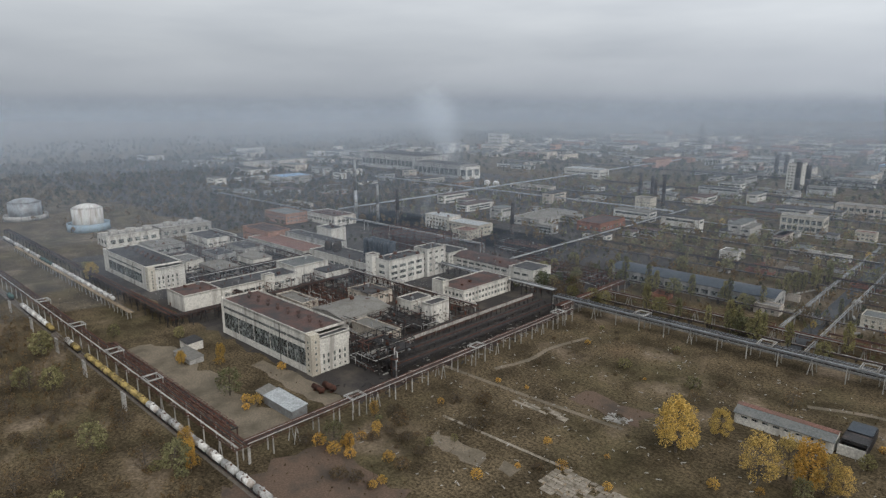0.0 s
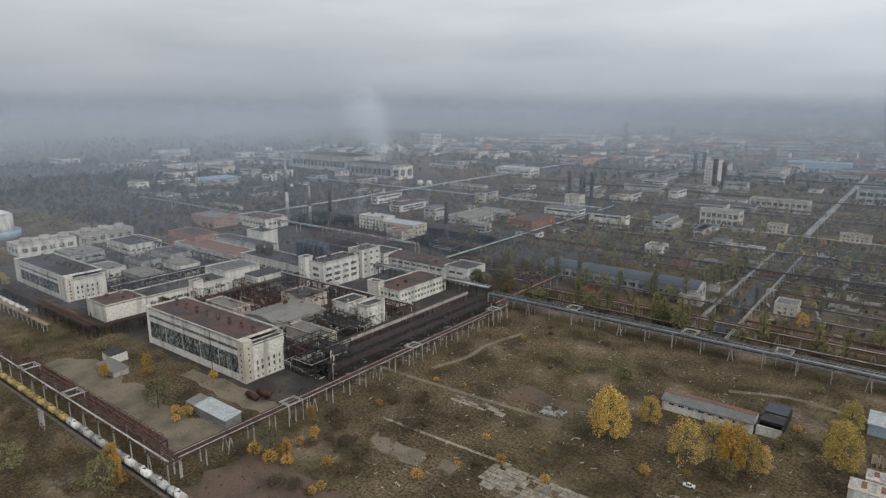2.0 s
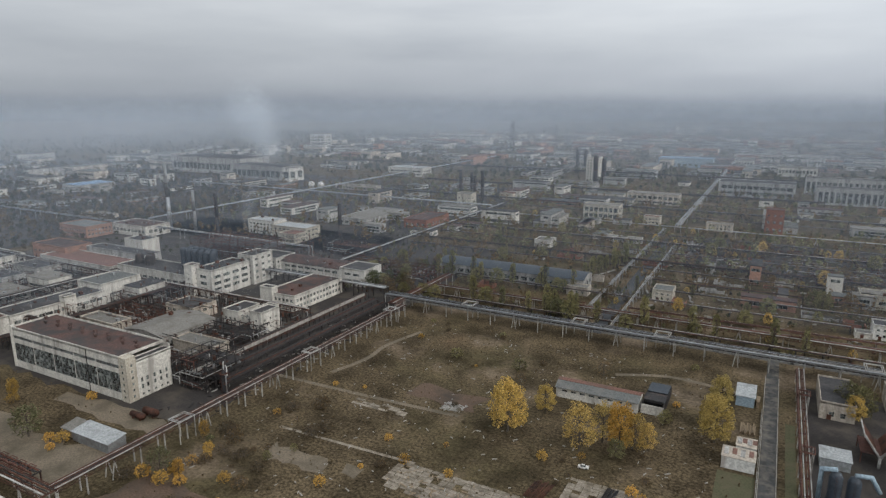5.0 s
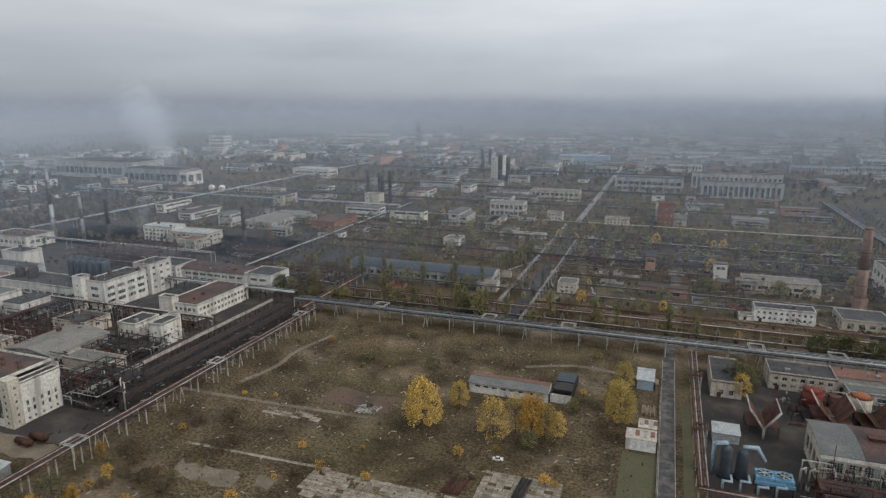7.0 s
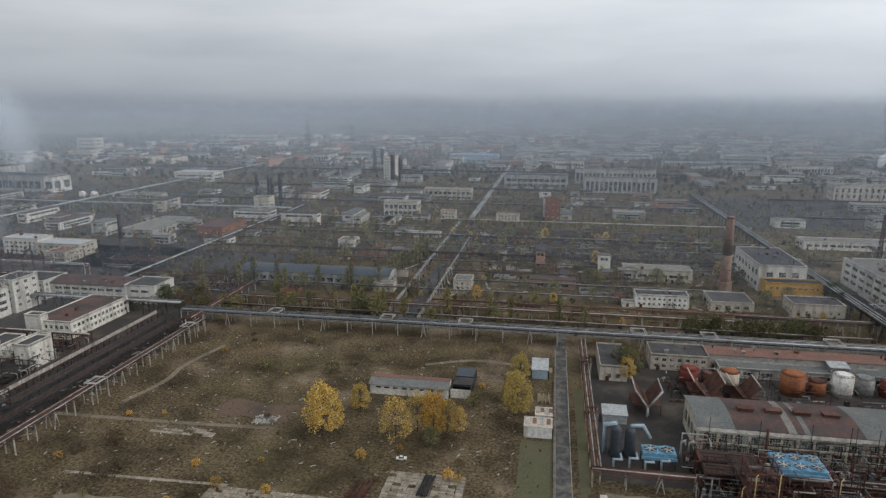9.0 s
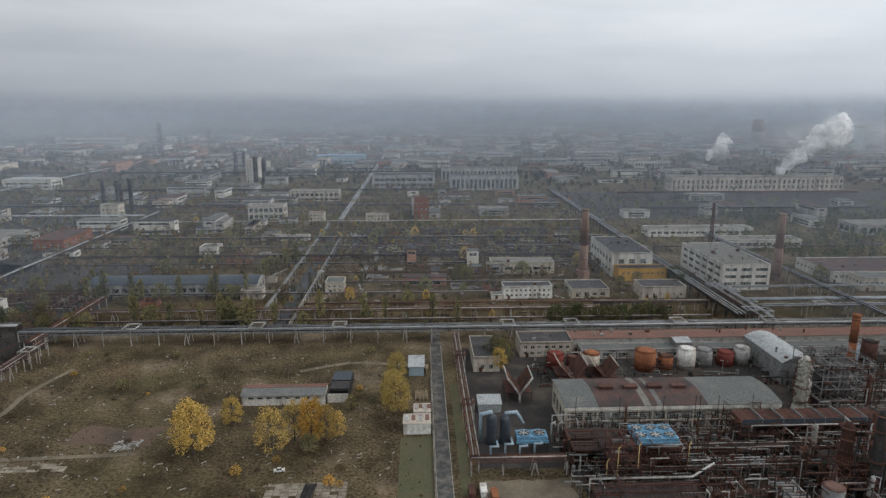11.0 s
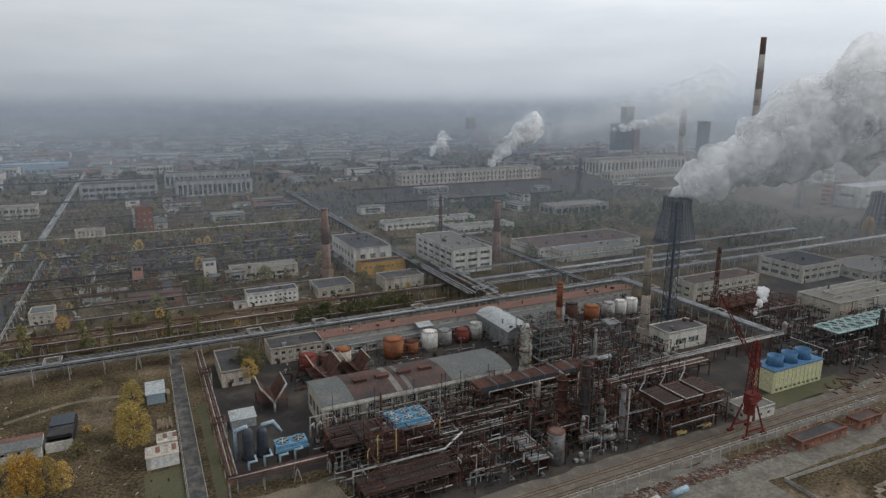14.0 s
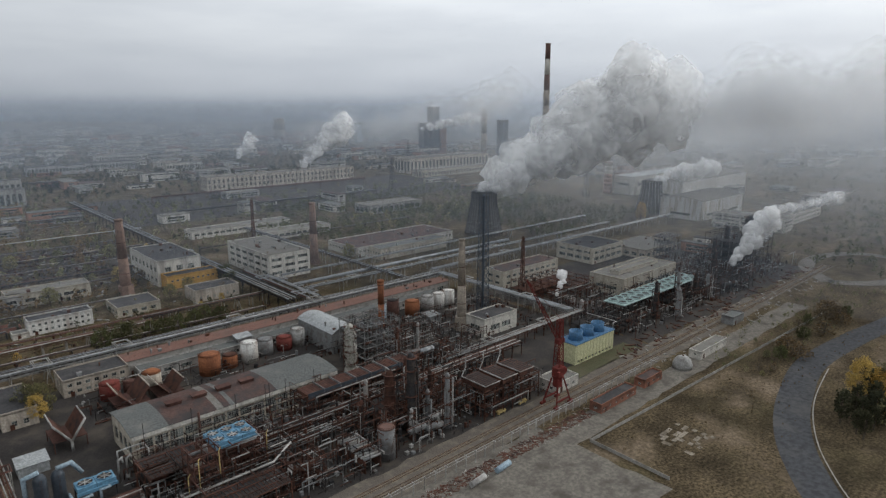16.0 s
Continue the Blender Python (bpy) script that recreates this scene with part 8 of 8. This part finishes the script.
def leaves(g, rnd, c, rx, rz, n, size, hollow=0.35):
    """Small leaf clumps spread through an egg-shaped cloud, thinner inside."""
    for _ in range(n):
        while True:
            d = Vector((rnd.uniform(-1, 1), rnd.uniform(-1, 1), rnd.uniform(-1, 1)))
            if hollow < d.length < 1:
                break
        p = Vector((c[0] + d.x * rx, c[1] + d.y * rx, c[2] + d.z * rz))
        s = size * rnd.uniform(0.5, 1.3)
        u = Vector((rnd.uniform(-1, 1), rnd.uniform(-1, 1), rnd.uniform(-1, 1))).normalized() * s
        w = u.orthogonal().normalized() * (s * rnd.uniform(0.5, 1.0))
        g.add([tuple(p - u), tuple(p + w), tuple(p + u), tuple(p - w)], [(0, 1, 2, 3)])


def tree_proto(name, label, leaf, h, spread, seed, n=900, size=0.45, shape="round", bare=0.0, group="trees", category="tree"):
    rnd = random.Random(seed)
    ob = thing(name, 0, 0, -300, label, category, group)
    g = Geo()
    z0 = -300
    lean = rnd.uniform(-0.5, 0.5)
    g.tube((0, 0, z0 - 0.3), (lean, 0, z0 + h * 0.45), h * 0.018 + 0.1, 7, h * 0.012 + 0.05).tube((lean, 0, z0 + h * 0.45), (lean, 0.3, z0 + h * 0.92), h * 0.012 + 0.05, 6, 0.04)
    tips = []
    lo = 0.12
    for k in range(30):
        f = lo + (0.94 - lo) * k / 30
        a = k * 2.4 + rnd.uniform(-0.4, 0.4)
        if shape == "poplar":
            reach = spread * (0.55 + 0.45 * math.sin(math.pi * min(1, f * 1.1)))
            rise = h * 0.16
        else:
            reach = spread * (0.30 + 0.85 * math.sin(math.pi * (f ** 0.75)))
            rise = h * 0.10
        p = (lean * f, 0, z0 + h * f * 0.85)
        q = (reach * math.cos(a) * 0.85, reach * math.sin(a) * 0.85, min(z0 + h * 0.97, z0 + h * f * 0.9 + rise))
        g.tube(p, q, h * 0.006 + 0.03, 5, 0.03)
        tips.append((q, reach))
        if bare > 0:
            for _ in range(int(2 * bare) + 1):
                e = (q[0] + rnd.uniform(-1, 1) * spread * 0.35, q[1] + rnd.uniform(-1, 1) * spread * 0.35, q[2] + rnd.uniform(0.2, 1) * h * 0.12)
                g.tube(tuple(Vector(p).lerp(Vector(q), rnd.uniform(0.4, 0.9))), e, 0.05, 4, 0.02)
    bush = category == "bush"
    if not bush:
        part("trunk", g, M["bark"], ob)
    c = g if bush else Geo()
    stem = len(g.f) if bush else 0
    per = max(3, int(n / len(tips)))
    for q, reach in tips:
        if rnd.random() < 0.06:
            continue
        rr = spread * rnd.uniform(0.28, 0.48)
        leaves(c, rnd, q, rr, rr * (1.5 if shape == "poplar" else 0.85), int(per * rnd.uniform(0.6, 1.4)), size, 0.2)
    leaves(c, rnd, (lean, 0, z0 + h * 0.9), spread * 0.3, h * 0.1, per, size, 0.1)
    if bush:
        c.m = [1 if len(fc) == 4 and i >= stem else 0 for i, fc in enumerate(c.f)]
        bpy.data.objects.remove(ob)
        return solid(name, c, [M["bark"], M[leaf]], 0, 0, label, category, group, z=-300)
    part("crown", c, M[leaf], ob)
    return ob


PROTO = {
    "yellow": [tree_proto("yellow_poplar", "broad poplar in bright yellow autumn leaf", "leaf_yellow", 22, 6.2, s, 4800, 0.35) for s in (1, 2)],
    "orange": [tree_proto("orange_tree", "slender tree in orange autumn leaf", "leaf_orange", 18, 4.6, s, 3000, 0.36, "poplar") for s in (3, 4)],
    "straw": [tree_proto("pale_tree", "thinning tree with pale straw leaves", "leaf_straw", 20, 5.6, s, 3200, 0.30, bare=0.8) for s in (5, 6)],
    "olive": [tree_proto("olive_tree", "dull olive-green autumn tree", "leaf_olive", 13, 4.6, s, 900, 0.45) for s in (7, 8)],
    "green": [tree_proto("green_tree", "dense dull green tree", "leaf_green", 13, 5.0, s, 900, 0.5) for s in (9, 10)],
    "poplar": [tree_proto("poplar", "narrow upright olive-green poplar", "leaf_olive", 20, 2.4, s, 600, 0.5, "poplar") for s in (11, 12)],
    "dark": [tree_proto("dark_poplar", "dense dark green poplar", "leaf_dark", 17, 3.2, s, 1100, 0.5, "poplar") for s in (13,)],
    "brown": [tree_proto("bare_tree", "nearly bare tree with brown twigs", "leaf_brown", 11, 4.4, s, 350, 0.35, bare=1.0) for s in (14, 15)],
    "bush_y": [tree_proto("yellow_bush", "low bush in yellow-orange leaf", "leaf_orange", 4.2, 2.2, s, 420, 0.26, group="bushes", category="bush") for s in (16, 17)],
    "bush_b": [tree_proto("brown_bush", "low brown leafless bush", "leaf_brown", 3.6, 2.4, s, 380, 0.26, bare=0.6, group="bushes", category="bush") for s in (18, 19)],
    "bush_g": [tree_proto("olive_bush", "low dull olive-green bush", "leaf_olive", 3.4, 2.2, s, 380, 0.28, group="bushes", category="bush") for s in (20,)],
}
TREES = random.Random(77)


def plant(kind, x, y, h=None):
    p = TREES.choice(PROTO[kind])
    base = {"yellow": 22, "orange": 18, "straw": 20, "olive": 13, "green": 13, "poplar": 20, "dark": 17, "brown": 11, "bush_y": 4.2, "bush_b": 3.6, "bush_g": 3.4}[kind]
    s = (h or base * TREES.uniform(0.8, 1.15)) / base
    ob = copy_thing(p, Matrix.Translation((x, y, 0)) @ Matrix.Rotation(TREES.uniform(0, 6.28), 4, "Z") @ Matrix.Scale(s, 4))
    return ob


for kind, x, y, h in (("yellow", -93, 236, 24), ("yellow", -84, 260, 14), ("straw", -61, 235, 21), ("straw", -54, 246, 18), ("orange", -46, 243, 20), ("straw", -41, 245, 17), ("straw", -36, 247, 13), ("olive", -46, 236, 9),
                      ("yellow", -12, 268, 21), ("yellow", -12.5, 303, 16), ("yellow", -15, 283, 15), ("olive", -33, 274, 7), ("yellow", 42, 316, 13), ("olive", 44, 322, 16), ("olive", 40, 328, 15), ("bush_y", -35, 213, 4),
                      ("bush_y", -58, 229, 3), ("bush_y", -72, 221, 4), ("bush_y", -120, 193, 4), ("bush_y", -135, 205, 3), ("bush_y", -100, 193, 3), ("bush_g", -150, 300, 5), ("bush_g", -112, 300, 6), ("brown", -70, 312, 9), ("brown", -105, 283, 7),
                      ("olive", -199, 142, 12), ("bush_y", -204, 138, 5), ("bush_y", -194, 138, 5), ("orange", -191, 144, 8), ("bush_y", -187, 141, 4), ("bush_b", -208, 134, 5), ("orange", -206, 170, 8), ("bush_y", -196, 163, 4), ("bush_y", -140, 165, 4),
                      ("orange", -239, 97, 11), ("orange", -232, 95, 9), ("bush_y", -226, 94, 5), ("orange", -224, 92, 8), ("olive", -274, 135, 15), ("orange", -328, 135, 8), ("bush_y", -332, 137, 5), ("orange", -320, 154, 9), ("bush_y", -313, 150, 5), ("bush_y", -256, 139, 5),
                      ("olive", -398, 125, 9), ("olive", -368, 152, 8), ("yellow", -545, 160, 16), ("olive", -560, 162, 14), ("olive", -335, 180, 5), ("bush_y", -283, 170, 4), ("bush_y", -262, 137, 4), ("bush_y", -255, 133, 3)):
    plant(kind, x, y, h)
for i in range(70):
    x, y = TREES.uniform(-460, -215), TREES.uniform(20, 97)
    plant(TREES.choice(("brown", "brown", "brown", "bush_b", "bush_b", "olive", "bush_g")), x, y)
for i in range(46):
    plant(TREES.choice(("bush_b", "bush_b", "bush_g", "bush_y", "bush_b")), TREES.uniform(-205, -20), TREES.uniform(150, 345), TREES.uniform(1.2, 3.2))
for i in range(16):
    plant(TREES.choice(("bush_b", "brown", "olive")), TREES.uniform(-208, -160), TREES.uniform(150, 215), TREES.uniform(2.5, 6))
for i in range(14):
    plant(TREES.choice(("bush_b", "bush_b", "bush_y")), TREES.uniform(-195, -160), TREES.uniform(128, 165), TREES.uniform(2.5, 5))
for i in range(34):
    plant(TREES.choice(("olive", "poplar", "poplar", "bush_g")), TREES.uniform(-235, 60), TREES.uniform(385, 398))
for i in range(9):
    plant("green", 88 + i * 9 + TREES.uniform(-3, 3), 390 + TREES.uniform(-5, 5), TREES.uniform(10, 15))
for i in range(12):
    plant("poplar", -128 + TREES.uniform(-4, 4) + i * 1.6, 490 + i * 6, TREES.uniform(15, 21))
for i in range(14):
    plant(TREES.choice(("poplar", "poplar", "olive")), TREES.uniform(-240, -110), TREES.uniform(440, 456))
for i in range(120):
    plant(TREES.choice(("olive", "poplar", "poplar", "brown", "brown", "olive", "straw")), TREES.uniform(-330, 190), TREES.uniform(420, 760), TREES.uniform(6, 15))
for i in range(14):
    plant(TREES.choice(("yellow", "straw", "straw")), TREES.uniform(-330, 190), TREES.uniform(395, 720), TREES.uniform(5, 9))
for i in range(14):
    plant(TREES.choice(("olive", "green", "brown")), TREES.uniform(120, 330), TREES.uniform(425, 560))
for i in range(30):
    plant(TREES.choice(("olive", "green", "brown")), TREES.uniform(-300, -235), TREES.uniform(376, 460), TREES.uniform(6, 14))
for i in range(16):
    plant("dark", 300 + i * 3.0 + TREES.uniform(-3, 3), 62 + TREES.uniform(-9, 9), TREES.uniform(11, 18))
for i in range(10):
    plant(TREES.choice(("orange", "yellow", "olive")), TREES.uniform(318, 380), TREES.uniform(48, 74))
for i in range(20):
    plant(TREES.choice(("olive", "brown", "bush_b", "green")), TREES.uniform(330, 480), TREES.uniform(108, 128), TREES.uniform(3, 9))
plant("orange", 690, 395, 22)
plant("orange", 697, 399, 20)
for group in PROTO.values():
    for p in group:
        for o in list(p.children_recursive) + [p]:
            bpy.data.objects.remove(o)


def woods(name, label, leaf, areas, size, seed, h=(6, 12)):
    """Far scrub and woodland: many small clumps of leaves."""
    r = random.Random(seed)
    g = Geo()
    for x0, y0, x1, y1, n in areas:
        for _ in range(n):
            x, y = r.uniform(x0, x1), r.uniform(y0, y1)
            t = r.uniform(*h)
            rr = t * r.uniform(0.28, 0.42)
            leaves(g, r, (x, y, t * 0.58), rr, t * 0.45, 30, size * 0.66 * r.uniform(0.8, 1.3), 0.3)
    return solid(name, g, M[leaf], 0, 0, label, "woodland", kind="stuff")


woods("far_scrub", "dull olive scrub among the far works", "leaf_olive", [(-700, 560, 200, 1100, 900), (200, 560, 760, 900, 360), (-1300, 1000, 900, 2200, 700)], 1.3, 1)
woods("far_scrub", "brown leafless scrub among the far works", "leaf_brown", [(-760, 480, 200, 1100, 1200), (-1500, 200, -700, 900, 700), (-1600, 900, 1000, 2600, 900), (760, 900, 1800, 2200, 500)], 1.4, 2)
woods("far_scrub", "dull green wood beside the cooling towers", "leaf_green", [(330, 540, 760, 660, 700), (520, 400, 750, 560, 420), (380, 690, 760, 800, 300), (-700, 700, 400, 1500, 300), (900, 200, 1600, 500, 300), (600, 90, 1100, 240, 260)], 1.2, 3)
woods("far_scrub", "yellow-green wood in the middle distance", "leaf_olive", [(380, 545, 760, 640, 90), (-500, 600, 300, 1000, 60)], 1.1, 4)
woods("far_scrub", "dark misty woodland at the horizon", "leaf_dark", [(-2600, 300, -1100, 2600, 1800), (-2200, 1900, 2200, 4000, 2600), (1000, 500, 3600, 2600, 1500), (-1100, 1100, 1000, 1900, 900)], 3.0, 5, (7, 14))
woods("mid_scrub", "low brown scrub between the pipe racks", "leaf_brown", [(-330, 376, 190, 720, 1500), (200, 425, 330, 640, 200)], 0.55, 21, (1.5, 5))
woods("mid_scrub", "low olive scrub between the pipe racks", "leaf_olive", [(-330, 376, 190, 720, 900), (200, 425, 330, 640, 160), (330, 110, 560, 150, 120)], 0.5, 22, (1.5, 5))
woods("mid_scrub", "dark leafless thicket between the works", "leaf_dark", [(-330, 430, 200, 1000, 900), (-1000, 400, -330, 1000, 900), (210, 560, 480, 1000, 380)], 0.9, 23, (2, 6))
woods("far_scrub", "dark thickets between the distant works", "leaf_dark", [(0, 1000, 1000, 2000, 900), (-1000, 1000, 0, 2000, 700)], 1.9, 26, (4, 9))
woods("misty_wood", "dark brown misty woodland beside the sidings", "leaf_brown", [(-1700, 60, -950, 700, 900), (-950, 320, -640, 700, 420), (-940, 20, -520, 90, 420)], 1.7, 24, (5, 11))
woods("misty_wood", "dull dark woodland beside the tanks", "leaf_dark", [(-1700, 60, -950, 900, 1100), (-950, 330, -660, 800, 380), (-940, 20, -560, 90, 260)], 1.7, 25, (5, 11))
woods("scrub_west", "grey-brown leafless scrub beside the sidings", "leaf_brown", [(-520, 20, -330, 95, 420), (-330, 20, -200, 92, 200)], 0.5, 6, (2, 6))
woods("weeds", "dry weed tufts on the wasteland", "leaf_brown", [(-206, 190, 0, 350, 800), (-210, 110, -60, 190, 300), (-380, 140, -260, 172, 80), (215, 80, 480, 132, 240)], 0.24, 7, (0.4, 1.1))

# ---- far town and works ----


def town(seed, areas):
    r = random.Random(seed)
    for x0, y0, x1, y1, n, big in areas:
        for _ in range(n):
            x, y = r.uniform(x0, x1), r.uniform(y0, y1)
            w, d = r.uniform(16, 70) * big, r.uniform(12, 26) * big
            if r.random() < 0.4:
                w, d = d, w
            h = r.choice((5, 6, 7, 9, 12, 15)) * (1.3 if big > 1.2 else 1)
            wall = r.choice(("white", "grey", "grey", "pale", "pinkbrick", "grey", "concrete", "white"))
            roof = r.choice(("bitumen", "slate", "greyroof", "bitumen", "rustroof", "greyroof", "slate"))
            rows = ((1.5, 3.8),) if h < 8 else ((1.5, 3.8), (h - 4.5, h - 2.0))
            pitch = r.choice((7, 9, 12)) * (1 if w < 60 else 1.7)
            building("far_building", {"white": "white", "concrete": "concrete", "grey": "grey", "pale": "pale brick", "pinkbrick": "pink brick"}[wall] + " far works building with flat roof", x, y, x + w, y + d, h, wall, roof,
                     rows, pitch, pitch * 0.7, (3, 1), sides="S" if abs(x) < 300 else ("SE" if x < 0 else "SW"), group="far buildings", door=False, plain=True)


town(5, [(-640, 570, -230, 760, 18, 0.8), (-60, 700, 190, 980, 14, 0.8), (-560, 800, -120, 1020, 20, 0.9), (-1100, 470, -700, 860, 24, 0.9), (240, 700, 800, 930, 12, 0.9), (-1000, 1050, -100, 1300, 20, 1.1),
         (190, 1100, 900, 1320, 18, 1.2), (560, 250, 740, 330, 5, 0.6), (-240, 580, -130, 760, 7, 0.6), (-100, 470, 60, 560, 7, 0.5), (930, 300, 1300, 900, 16, 1.2)])


def far_town(label, wall, roof, seed, areas):
    """Distant low buildings, too small to pick apart."""
    r = random.Random(seed)
    g = Geo()
    for x0, y0, x1, y1, n in areas:
        for _ in range(n):
            x, y, w, d, h = r.uniform(x0, x1), r.uniform(y0, y1), r.uniform(18, 110), r.uniform(14, 40), r.choice((5, 6, 8, 10, 14, 18))
            if r.random() < 0.3:
                w, d = d, w
            g.box(x, y, 0, x + w, y + d, h).box(x - 0.5, y - 0.5, h, x + w + 0.5, y + d + 0.5, h + 0.6, slot=1)
            for k in range(int(w / 6)):
                g.box(x + 1.5 + k * 6, y - 0.15, h * 0.4, x + 5.5 + k * 6, y - 0.02, h * 0.72, slot=2)
    ob = solid("far_town", g, [M[wall], M[roof], M["glass"]], 0, 0, label, "town", kind="stuff")
    return ob


AREAS = [(-1700, 600, -1150, 1500, 20), (-1500, 1300, 0, 2800, 70), (0, 1330, 1500, 2800, 85), (1300, 400, 2200, 1600, 34), (-900, 2800, 2400, 4200, 60)]
far_town("distant white works and houses in the haze", "white", "slate", 11, AREAS)
far_town("distant grey works and houses in the haze", "grey", "bitumen", 12, AREAS)
far_town("distant pale brick houses in the haze", "pale", "greyroof", 13, AREAS)
far_town("distant red-roofed houses in the haze", "pinkbrick", "redroof", 14, AREAS[1:3])

# ---- haze curtains and steam ----


def haze_curtains():
    """Translucent curtains added as painted distance haze, one behind the other, deepening with distance."""
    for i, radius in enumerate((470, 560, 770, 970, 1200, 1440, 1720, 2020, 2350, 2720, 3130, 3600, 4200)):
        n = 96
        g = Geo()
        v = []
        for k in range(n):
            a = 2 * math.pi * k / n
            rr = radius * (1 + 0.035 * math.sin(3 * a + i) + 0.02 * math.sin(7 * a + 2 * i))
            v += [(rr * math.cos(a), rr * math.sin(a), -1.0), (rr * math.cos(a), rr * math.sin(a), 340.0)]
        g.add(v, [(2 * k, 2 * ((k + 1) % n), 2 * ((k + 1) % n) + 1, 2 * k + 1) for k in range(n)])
        solid("mist_bank", g, M["mist" if radius < 1300 else "far_haze"], 0, 0, "thin grey curtain standing in for distance haze", "mist", "mist banks", kind="stuff", smooth=True)


haze_curtains()


def steam_haze():
    """Thin steam that has drifted over the eastern works, in standing curtains."""
    for i, radius in enumerate((640, 740, 850, 990, 1150, 1400)):
        g = Geo()
        v = []
        for k in range(41):
            a = radians(-6 + 66 * k / 40)
            rr = radius * (1 + 0.03 * math.sin(9 * a + i))
            v += [(rr * math.cos(a), rr * math.sin(a), -1.0), (rr * math.cos(a), rr * math.sin(a), 270.0)]
        g.add(v, [(2 * k, 2 * k + 2, 2 * k + 3, 2 * k + 1) for k in range(40)])
        solid("steam_haze", g, M["steam_haze"], 0, 0, "thin white steam haze over the eastern works", "mist", "steam haze", kind="stuff", smooth=True)


steam_haze()


def plume(label, start, drift, n, r0, r1, seed, material="steam", spread=0.5, name="steam_plume"):
    """A drifting plume built of soft overlapping puffs, each of a few nested shells."""
    rnd = random.Random(seed)
    g = Geo()
    for i in range(n):
        f = (i / n) ** 0.8
        r = (r0 + (r1 - r0) * f) * rnd.uniform(0.6, 1.15)
        wob = (r0 + (r1 - r0) * f) * spread
        c = Vector(start) + Vector(drift) * f + Vector((rnd.uniform(-1, 1), rnd.uniform(-1, 1), rnd.uniform(-0.8, 0.8) + 1.2 * math.sqrt(f))) * wob
        for s in (1.0, 0.7):
            k = Geo()
            k.ball((0, 0, 0), r * s, 14, 9)
            off = Vector((rnd.uniform(0, 50), rnd.uniform(0, 50), rnd.uniform(0, 50)))
            v = []
            for p in k.v:
                d = 1 + 0.45 * noise.noise(Vector(p) * (1.6 / r) + off) + 0.16 * noise.noise(Vector(p) * (4.0 / r) + off)
                v.append((c.x + p[0] * d, c.y + p[1] * d, c.z + p[2] * d))
            g.add(v, k.f)
    return solid(name, g, M[material], start[0], start[1], label, "steam", "steam plumes", kind="stuff", smooth=True)


plume("thick white steam drifting from the cooling tower", (496, 473, 48), (150, -100, 68), 100, 10, 33, 1, spread=0.85)
plume("thick white steam spreading over the works", (590, 400, 100), (170, -160, 16), 50, 22, 38, 21, "vapour", 0.8)
plume("thin white vapour spreading below the clouds", (640, 360, 118), (420, -420, 30), 60, 30, 60, 22, "vapour", 0.9)
plume("thin white vapour low over the eastern works", (720, 520, 70), (420, -300, 20), 40, 26, 44, 23, "vapour", 0.9)
plume("thin white vapour over the far works", (700, 1220, 60), (560, -120, 50), 34, 24, 46, 24, "vapour", 0.7)
plume("white steam drifting from the pale cooling tower", (765, 425, 40), (70, -50, 14), 16, 6, 13, 2)
plume("white steam rising from the dark process unit", (512, 208, 12), (24, -16, 34), 34, 2.2, 8.5, 3, spread=0.8)
plume("small steam leak at the process unit", (600, 222, 10), (12, -6, 14), 10, 2, 4, 4)
plume("white steam trailing over the offices", (690, 262, 24), (110, -50, 12), 30, 3, 7, 5)
plume("far white steam over the old works", (690, 1190, 18), (110, 0, 62), 24, 9, 24, 6)
plume("far white steam beside the towers", (1150, 1330, 75), (170, -60, 18), 22, 8, 16, 7)
plume("far white steam over the town", (640, 1400, 20), (50, 0, 30), 12, 8, 15, 8)
plume("low steam leak in the refinery", (350, 262, 8), (14, 4, 10), 8, 1.6, 3.4, 9)
plume("thin grey smoke over the dark hall", (-840, 930, 26), (-220, 120, 80), 30, 14, 60, 10, "smoke", name="smoke_plume")
plume("thin steam over the western works", (-480, 470, 16), (10, 0, 24), 8, 4, 9, 11, "smoke", name="smoke_plume")
